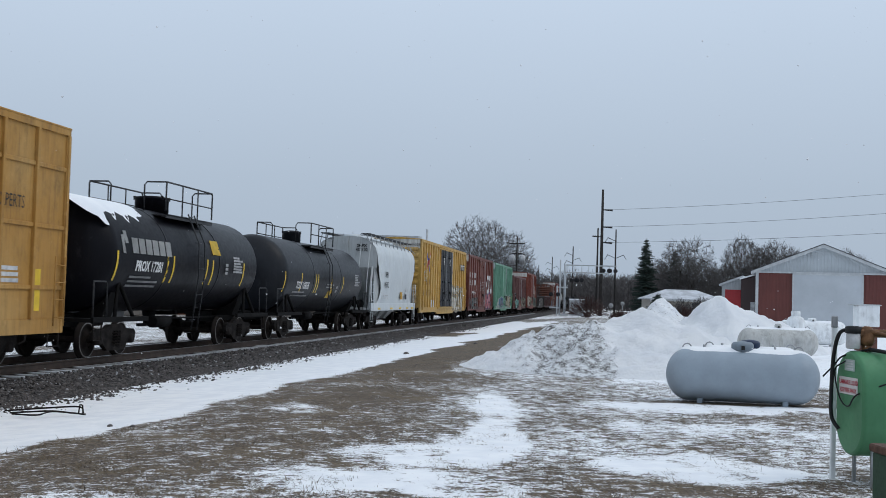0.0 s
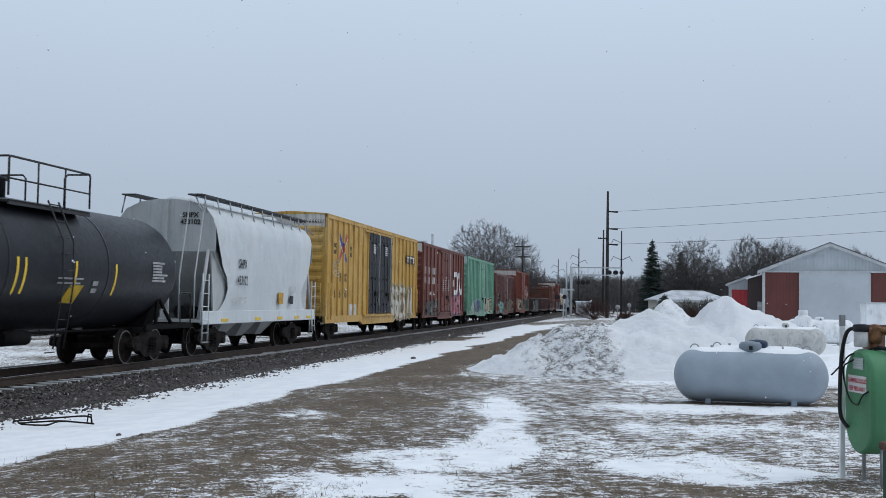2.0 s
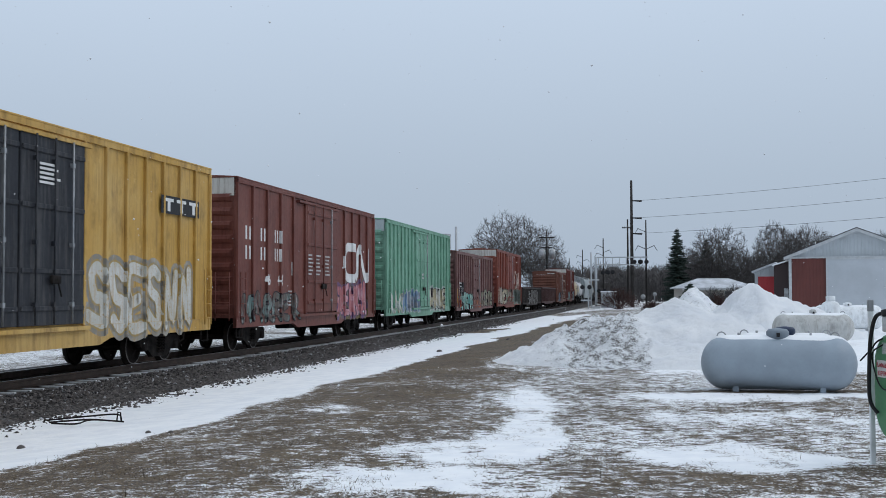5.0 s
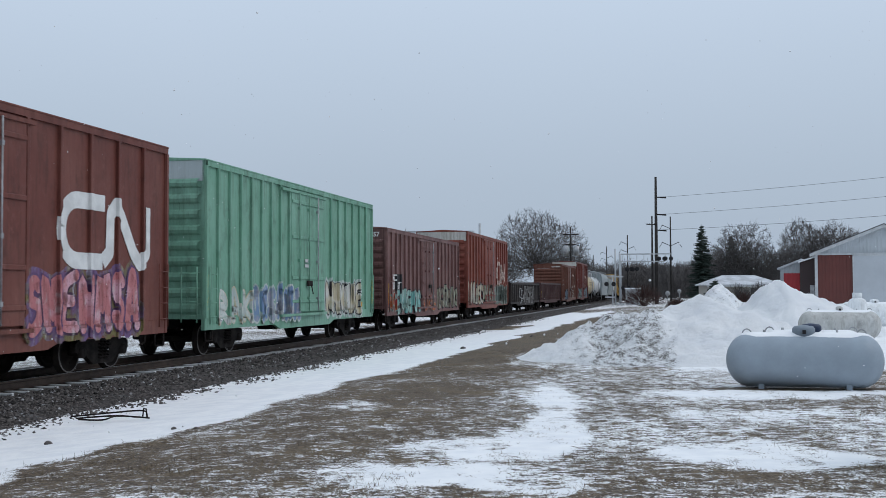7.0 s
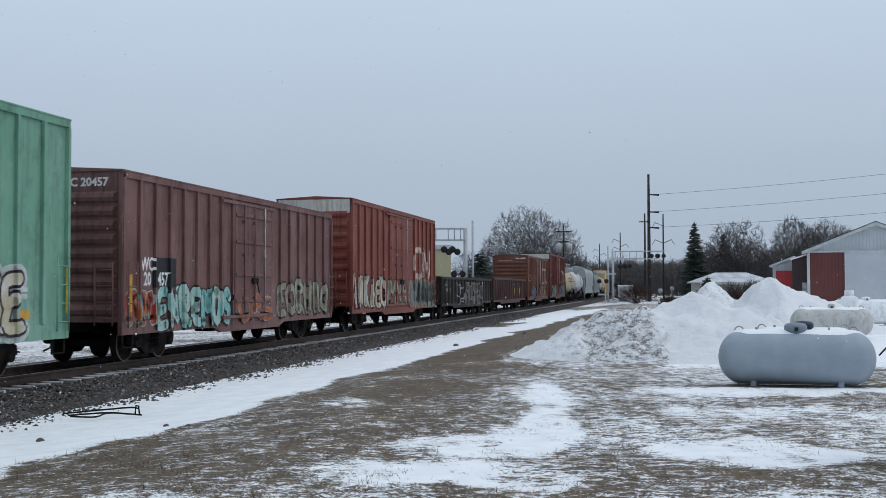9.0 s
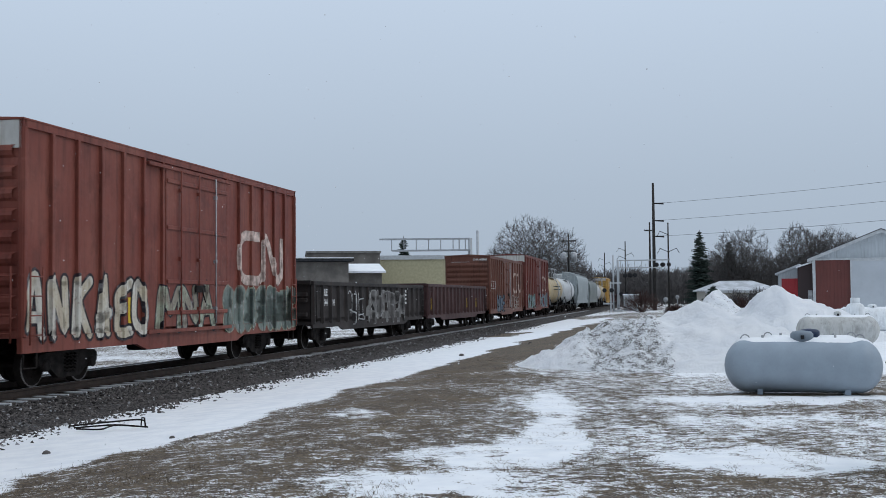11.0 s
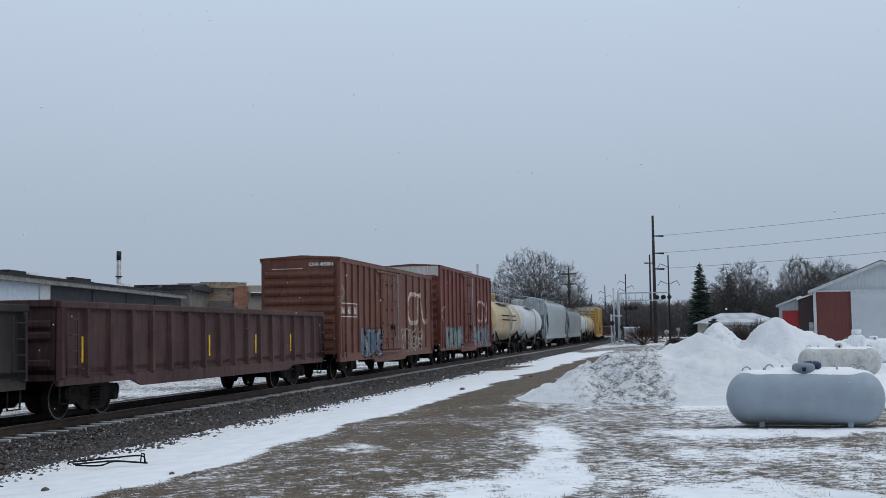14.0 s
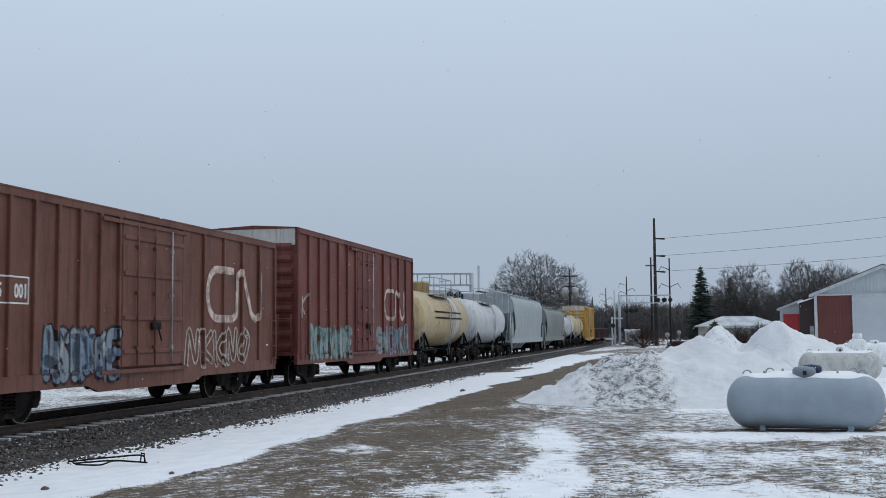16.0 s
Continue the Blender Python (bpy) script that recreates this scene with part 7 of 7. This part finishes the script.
utility_pole(7.92, 146, 16.2, "tall dark timber pole carrying three wires", r=0.24, insulators=((13.7, 1), (11.5, 1), (9.5, 1)))
utility_pole(7.72, 190, 14.1, "timber pole with a crossarm behind the tall pole", ((12.7, 1.8),), 0.2)
utility_pole(8.62, 180, 13.3, "slender pole with angled brackets", brackets=((9.3, 1), (9.3, -1), (12.0, -1)), r=0.16)
utility_pole(6.5, 230, 12.9, "distant pole with sloping bracket arms", brackets=((11.6, -1), (10.6, 1), (10.0, -1)), r=0.17)
utility_pole(5.47, 290, 13.0, "distant pole with sloping bracket arms", brackets=((11.6, -1), (10.6, 1), (10.0, -1)), r=0.18)
utility_pole(4.80, 380, 13.6, "distant pole with sloping bracket arms", brackets=((11.6, -1), (10.6, 1), (10.0, -1)), r=0.2)
utility_pole(3.68, 158, 10.6, "timber pole with crossarm and two transformers", ((9.6, 2.2), (8.2, 1.4)), 0.16, transformer=True)
a0 = place(7.92, 146)
for k, (z0, z1) in enumerate(((13.65, 17.6), (11.45, 15.4), (9.45, 13.0))):
    a, b = Vector((a0.x + 1.3, a0.y, z0)), Vector((78, 108, z1))
    pts = [a.lerp(b, t) - Vector((0, 0, 3.0 * t * (1 - t))) for t in (i / 24 for i in range(25))]
    tagged(part("power_cable", Shape().tube(pts, 0.018, 5), M_CABLE), "thin dark overhead wire from the tall pole", "cable", "overhead wires")
M_MASTPAINT = plain("aluminium_mast_paint", (0.42, 0.44, 0.46), 0.5, 0.2, 0.1)
M_LENS = plain("dark_red_signal_lens", (0.12, 0.012, 0.012), 0.25)


def lamp_pair(parent, x, y, z, gap=0.68):
    for dx in (-gap / 2, gap / 2):
        d = part("signal_head", Shape().turn([(-0.03, 0.05), (-0.03, 0.27), (0.0, 0.27), (0.02, 0.05)], 18, "Y", (x + dx, y, z)), M_INK, parent)
        part("lens", Shape().turn([(y - 0.07, 0.03), (y - 0.06, 0.13), (y - 0.03, 0.15)], 14, "Y", (x + dx, 0, z)), M_LENS, d)
        part("hood", Shape().turn([(y - 0.3, 0.17), (y - 0.3, 0.19), (y - 0.03, 0.19), (y - 0.03, 0.17)], 14, "Y", (x + dx, 0, z + 0.03)), M_INK, d)


def cantilever(m, top, reach, label, lamps):
    ob = thing("crossing_signal", m, label, "crossing signal", "level crossing signals")
    sgn = 1 if reach > 0 else -1
    part("mast", Shape().tube([(0, 0, -0.05), (0, 0, top)], 0.17, 12).tube([(0.9 * sgn, 0.0, top - 0.95), (0.9 * sgn, 0, top + 0.05)], 0.05, 6), M_MASTPAINT, ob)
    part("mast", Shape().tube([(-0.6 * sgn, 0.0, -0.05), (-0.6 * sgn, 0, top + 0.6)], 0.10, 8), M_MASTPAINT, ob)
    arm = part("walkway_arm", Shape().box(min(0, reach), max(0, reach), -0.10, 0.10, top - 0.12, top + 0.02).box(min(0, reach * 0.86), max(0, reach * 0.86), -0.3, 0.3, top - 1.05, top - 0.92), M_MASTPAINT, ob)
    for i in range(7):
        x = reach * (i + 0.4) / 7.4
        part("stanchion", Shape().tube([(x, 0, top - 1.0), (x, 0, top - 0.05)], 0.04, 6), M_MASTPAINT, arm)
    part("base", Shape().box(-0.5, 0.5, -0.5, 0.5, -0.1, 0.18, 0.03), M_TRIM, ob)
    for x, z in lamps:
        lamp_pair(ob, x, -0.35, z)
    return ob


p = place(6.13, 143)
cantilever(pose(p.x, p.y, 0, 0, 0, -6), 6.35, 6.4, "silver cantilever crossing signal over the road", ((1.2, 4.4), (1.75, 4.45), (5.1, 5.7), (5.9, 5.7), (0.7, 2.1)))
p = place(-1.28, 92)
cantilever(pose(p.x, p.y, -0.3, 0, 0, 2), 6.95, -7.4, "silver cantilever crossing signal beyond the track", ((-1.0, 5.0), (-1.4, 5.2), (-0.6, 3.2)))
p = place(5.75, 138)
short = thing("crossing_signal", pose(p.x, p.y, 0, 0, 0, -6), "short crossing signal post with two red lamps", "crossing signal", "level crossing signals")
part("mast", Shape().tube([(0, 0, -0.05), (0, 0, 3.6)], 0.09, 8), M_MASTPAINT, short)
part("crossbuck", Shape().box(-0.1, 1.3, -0.06, 0.0, 3.35, 3.5), M_TRIM, short)
lamp_pair(short, -0.3, -0.2, 2.55, 0.85)
part("counterweight", Shape().box(-0.9, 0.3, -0.1, 0.1, 0.85, 1.05), M_MASTPAINT, short)
p = place(6.75, 141)
cabin = thing("relay_cabinet", pose(p.x, p.y, 0, 0, 0, -6), "silver relay cabinet beside the level crossing", "cabinet")
part("body", Shape().box(-0.9, 0.9, -0.5, 0.5, 0.0, 1.95, 0.03), M_MASTPAINT, cabin)
part("roof", Shape().box(-1.0, 1.0, -0.6, 0.6, 1.95, 2.08), M_SNOW, cabin)
part("door", Shape().box(-0.7, 0.7, -0.53, -0.5, 0.2, 1.8), M_GALV, cabin)
for az, d, z, r in ((8.45, 150, 1.4, 0.32), (9.02, 146, 1.7, 0.26)):
    p = place(az, d)
    rs = thing("road_sign", pose(p.x, p.y, -0.05, 0, 0, -az), "pale road sign on a thin post", "road sign", "road signs by the crossing")
    part("post", Shape().tube([(0, 0.05, 0), (0, 0.05, z + r)], 0.04, 6), M_GALV, rs)
    part("plate", Shape().turn([(-0.02, 0.02), (-0.02, r), (0.02, r), (0.02, 0.02)], 20, "Y", (0, 0, z)), M_GALV, rs)


# ---- trees ----
M_BARK = plain("grey_brown_bark", (0.065, 0.055, 0.048), 0.9, 0, 0.3, 3)
M_TWIG = plain("grey_brown_twigs", (0.098, 0.090, 0.088), 0.9, 0, 0.25, 1)
M_NEEDLE = plain("dark_spruce_needles", (0.032, 0.048, 0.040), 0.85, 0, 0.4, 2)


def bare_tree_meshes(seed, tall, wide, count=1500, twig=0.015, lean=0.0):
    """Trunk with limbs, and a domed crown of fine bare branches that fork outwards from it."""
    rng = np.random.default_rng(seed)
    rnd = random.Random(seed)
    fork = np.array((0.0, 0.0, tall * 0.17))
    lumps = [(rnd.uniform(0, 6.28), rnd.uniform(0.2, 1.2), rnd.uniform(-0.16, 0.12)) for _ in range(9)]
    tips = []
    while len(tips) < count:
        a, el, r = rnd.uniform(0, 6.28), math.asin(rnd.uniform(-0.30, 1)), rnd.random() ** 0.55
        d = np.array((math.cos(a) * math.cos(el), math.sin(a) * math.cos(el), math.sin(el)))
        grow = 1 + sum(h * max(0, 1 - ((math.atan2(math.sin(a - u), math.cos(a - u)) * math.cos(el)) ** 2 + (el - w) ** 2) / 0.30) for u, w, h in lumps)
        p = d * r * grow * np.array((wide / 2, wide / 2, tall * 0.60)) + np.array((lean * r, 0, tall * 0.40))
        if p[2] > tall * 0.14:
            tips.append(p)
    tips.sort(key=lambda p: float(np.linalg.norm((p - fork) * (1, 1, 0.8))))
    pos = np.zeros((count + 4, 3))
    depth, parent, n = np.zeros(count + 4), [-1], 1
    pos[0] = (0, 0, -0.2)
    for p in (fork * 0.5, fork, fork + (0, 0, tall * 0.08)):
        pos[n], depth[n] = p, depth[n - 1] + np.linalg.norm(p - pos[n - 1])
        parent.append(n - 1)
        n += 1
    for p in tips:
        gap = pos[1:n] - p
        cost = np.sqrt((gap ** 2).sum(1)) + 0.42 * depth[1:n] + np.maximum(0, gap[:, 2]) * 0.9
        j = int(np.argmin(cost)) + 1
        pos[n], depth[n] = p, depth[j] + np.linalg.norm(p - pos[j])
        parent.append(j)
        n += 1
    load = np.ones(n)
    for i in range(n - 1, 0, -1):
        load[parent[i]] += load[i]
    rad = tall * 0.028 * (load / load[0]) ** 0.5
    rad = [max(float(r), twig) for r in rad]
    trunk, crown = Shape(), Shape()
    for i in range(1, n):
        p, q = Vector(pos[parent[i]].tolist()), Vector(pos[i].tolist())
        ln = (q - p).length
        bow = Vector((rnd.gauss(0, 1), rnd.gauss(0, 1), rnd.gauss(-0.3, 0.8))) * ln * 0.07
        r0, r1 = min(rad[parent[i]], rad[i] * 1.25), rad[i]
        thick = load[i] > count * 0.03
        (trunk if thick else crown).tube([p, p.lerp(q, 0.35) + bow, p.lerp(q, 0.7) + bow * 0.8, q], [r0, r0 * 0.6 + r1 * 0.4, r1, r1], 7 if thick else 3, False)
        if i > 3 and load[i] < 7:
            axis = (q - p).normalized()
            for _ in range(5):
                at = p.lerp(q, rnd.uniform(0.3, 1.0))
                d = (axis * 0.9 + Vector((rnd.gauss(0, 0.6), rnd.gauss(0, 0.6), rnd.gauss(0.2, 0.5)))).normalized()
                t = rnd.uniform(0.35, 0.95)
                crown.tube([at, at + d * t * 0.5, at + d * t + Vector((0, 0, rnd.uniform(-0.05, 0.15)))], [twig * 0.8, twig * 0.7, twig * 0.5], 3, False)
    return trunk.mesh("trunk", False), crown.mesh("crown", False)


def plant(meshes, p, yaw, label, size=1.0, name="tree", group="bare trees"):
    ob = thing(name, pose(p.x, p.y, -0.1, 0, 0, yaw), label, "tree", group)
    ob.scale = (size, size, size)
    part("trunk", meshes[0], M_BARK, ob)
    part("crown", meshes[1], M_TWIG, ob)
    return ob


BIG = bare_tree_meshes(2, 14.2, 16.4, 3600, 0.016)
plant(BIG, place(1.95, 168), 20, "large bare deciduous tree with a broad rounded crown")
T_A, T_B, T_C = bare_tree_meshes(5, 11.8, 10.0, 2200, 0.017), bare_tree_meshes(8, 12.6, 9.6, 2400, 0.017, 0.8), bare_tree_meshes(13, 8.8, 8.2, 900, 0.017)
for k, (az, d, m, sz) in enumerate(((12.0, 170, T_A, 0.98), (11.4, 182, T_C, 0.95), (12.9, 182, T_C, 1.05), (13.8, 190, T_C, 0.95), (15.0, 168, T_B, 0.96), (16.1, 172, T_B, 0.94), (14.5, 200, T_C, 1.0), (17.3, 178, T_A, 0.9), (18.6, 182, T_A, 0.9), (19.9, 185, T_B, 0.9), (3.6, 190, T_C, 1.1), (0.1, 178, T_C, 0.95), (-0.9, 185, T_C, 0.9), (4.3, 200, T_C, 0.9), (10.6, 195, T_C, 1.05))):
    plant(m, place(az, d), k * 67, "bare deciduous tree beyond the yard", sz)


def far_woods():
    rng = random.Random(21)
    s = Shape()
    for _ in range(760):
        az = rng.choice((rng.uniform(6.6, 10.6), rng.uniform(10, 24), rng.uniform(6.0, 11), rng.uniform(3.0, 8.0), rng.uniform(-30, -8)))
        d = rng.uniform(240, 420)
        p = place(az, d)
        tall = rng.uniform(8, 13) * (d / 300) * (0.8 if az < 10 else 1)
        s.tube([(p.x, p.y, 0), (p.x + rng.uniform(-0.5, 0.5), p.y, tall * 0.6)], [0.2, 0.12], 4, False)
        for _ in range(34):
            z = tall * rng.uniform(0.12, 0.75)
            a, ln = rng.uniform(0, 6.28), tall * rng.uniform(0.15, 0.35)
            q = Vector((p.x, p.y, z))
            e = q + Vector((math.cos(a) * ln * 0.6, math.sin(a) * ln * 0.6, ln * rng.uniform(0.4, 0.9)))
            s.tube([q, e], [0.09, 0.04], 3, False)
    tagged(part("far_woods", s, M_TWIG, fix=False), "distant belt of bare grey woods", "woods", kind="stuff")


far_woods()


def conifer(p, tall, wide, label, seed=1):
    rng = random.Random(seed)
    ob = thing("spruce", pose(p.x, p.y, -0.1), label, "tree", "evergreen trees")
    part("trunk", Shape().tube([(0, 0, 0), (0, 0, tall)], [0.2, 0.03], 8), M_BARK, ob)
    s = Shape()
    n = int(tall * 3.2)
    for i in range(n):
        f = i / n
        z = tall * (0.10 + 0.88 * f)
        rad = wide / 2 * (1 - f) ** 0.75 * rng.uniform(0.8, 1.12) + 0.2
        for j in range(int(9 + 15 * (1 - f))):
            a = rng.uniform(0, 6.28)
            ln = rad * rng.uniform(0.65, 1.08)
            d = Vector((math.cos(a), math.sin(a), 0))
            base = Vector((0, 0, z + rng.uniform(-0.10, 0.10)))
            tip = base + d * ln + Vector((0, 0, -0.12 * ln + rng.uniform(-0.1, 0.15)))
            for u in range(1, 8):
                m0 = base.lerp(tip, u / 7.5)
                for sgn in (-1, 1):
                    sd = (d * 0.7 + Vector((-d.y, d.x, 0)) * sgn + Vector((0, 0, rng.uniform(-0.55, 0.05)))).normalized()
                    w = (0.22 + 0.16 * ln) * (1.1 - u / 9) * rng.uniform(0.7, 1.2)
                    m1 = m0 + sd * w
                    up = Vector((0, 0, 0.06 + 0.02 * ln))
                    s.add([m0 + up, m1, m0 - up, m0 + d * 0.16], [(0, 1, 3), (2, 3, 1), (0, 2, 1)])
    part("crown", s, M_NEEDLE, ob, "", 0, False)
    return ob


conifer(place(10.15, 165), 11.3, 4.9, "dark spruce standing apart", 1)
conifer(place(11.55, 178), 10.4, 4.4, "dark spruce among bare trees", 2)
conifer(place(-4.66, 150), 10.2, 4.0, "dark evergreen behind the works", 3)
conifer(place(-0.6, 150), 6.8, 7.0, "broad dark evergreen near the crossing", 4)
conifer(place(10.75, 140), 3.2, 3.0, "low dark evergreen before the house", 5)


def bush(p, tall, wide, label, seed, material):
    rng = random.Random(seed)
    ob = thing("bush", pose(p.x, p.y, -0.05), label, "bush", "bare bushes")
    for part_name, r0, n in (("stem", 0.035, 40), ("twig", 0.016, 380)):
        s = Shape()
        for _ in range(n):
            a, out = rng.uniform(0, 6.28), rng.random() ** 0.6
            tip = Vector((math.cos(a) * wide / 2 * out, math.sin(a) * wide / 2 * out, tall * math.sqrt(max(0.05, 1 - out * out)) * rng.uniform(0.6, 1.05)))
            mid = tip * rng.uniform(0.35, 0.75) + Vector((rng.gauss(0, 0.1), rng.gauss(0, 0.1), 0.1))
            s.tube([Vector((rng.gauss(0, 0.12), rng.gauss(0, 0.12), 0)) if part_name == "stem" else mid, mid if part_name == "stem" else tip, tip + Vector((rng.gauss(0, 0.12), rng.gauss(0, 0.12), rng.gauss(0, 0.1)))], [r0, r0 * 0.8, r0 * 0.5], 3, False)
        part(part_name, s, material, ob, "", 0, False)
    return ob


M_REDTWIG = plain("red_brown_twigs", (0.065, 0.035, 0.030), 0.9, 0, 0.3, 2)
bush(place(7.25, 128), 2.6, 5.2, "dense red-brown leafless bush by the crossing", 1, M_REDTWIG)
bush(place(12.15, 66), 1.7, 2.0, "bare thorny bush behind the snow piles", 2, M_REDTWIG)
bush(place(11.9, 100), 2.4, 3.4, "bare bush before the house", 3, M_TWIG)
bush(place(12.9, 110), 2.6, 3.6, "bare bush before the house", 4, M_TWIG)
bush(place(8.9, 118), 1.0, 2.4, "low dark bush by the road", 5, M_REDTWIG)


# ---- falling snow ----
def flake_field(seed, n):
    rng = random.Random(seed)
    s = Shape()
    for _ in range(n):
        x, y, z = rng.uniform(-16, 16), rng.uniform(6, 32), rng.uniform(-3, 26)
        r = rng.uniform(0.005, 0.011)
        s.add([(x + r, y, z), (x, y + r, z), (x - r, y, z), (x, y - r, z), (x, y, z + r), (x, y, z - r)], [(0, 1, 4), (1, 2, 4), (2, 3, 4), (3, 0, 4), (1, 0, 5), (2, 1, 5), (3, 2, 5), (0, 3, 5)])
    return tagged(part("snowflake", s, M_SNOW, fix=False), "sparse small falling snowflakes", "snow", kind="stuff")


FLAKES = [(flake_field(31, 1500), 0.95, 0.5), (flake_field(32, 1500), 1.2, 0.9)]


def motions():
    """The train rolls by, its wheels turn, the snow falls."""
    for ob, centre in CARS:
        rows = []
        for i in range(33):
            t = i * 0.5
            p, yaw = track(centre - rolled(t), CENTRE, RAIL_Z + 0.003)
            rows.append((t, pose(p.x, p.y, p.z, 0, 0, yaw)))
        walk(ob, rows)
    turn = [(i / 30, pose(0, 0, 0, 0, -math.degrees(rolled(i / 30) / WHEEL_R), 0)) for i in range(481)]
    for w, dx in ROLLERS:
        at = Matrix.Translation((dx, 0, WHEEL_R))
        walk(w, [(t, at @ m) for t, m in turn])
    for ob, fall, drift in FLAKES:
        walk(ob, [(t, pose(-drift * (t - 8) * 0.5, 0.1 * t, -fall * t)) for t in (0, 4, 8, 12, 16)])


motions()
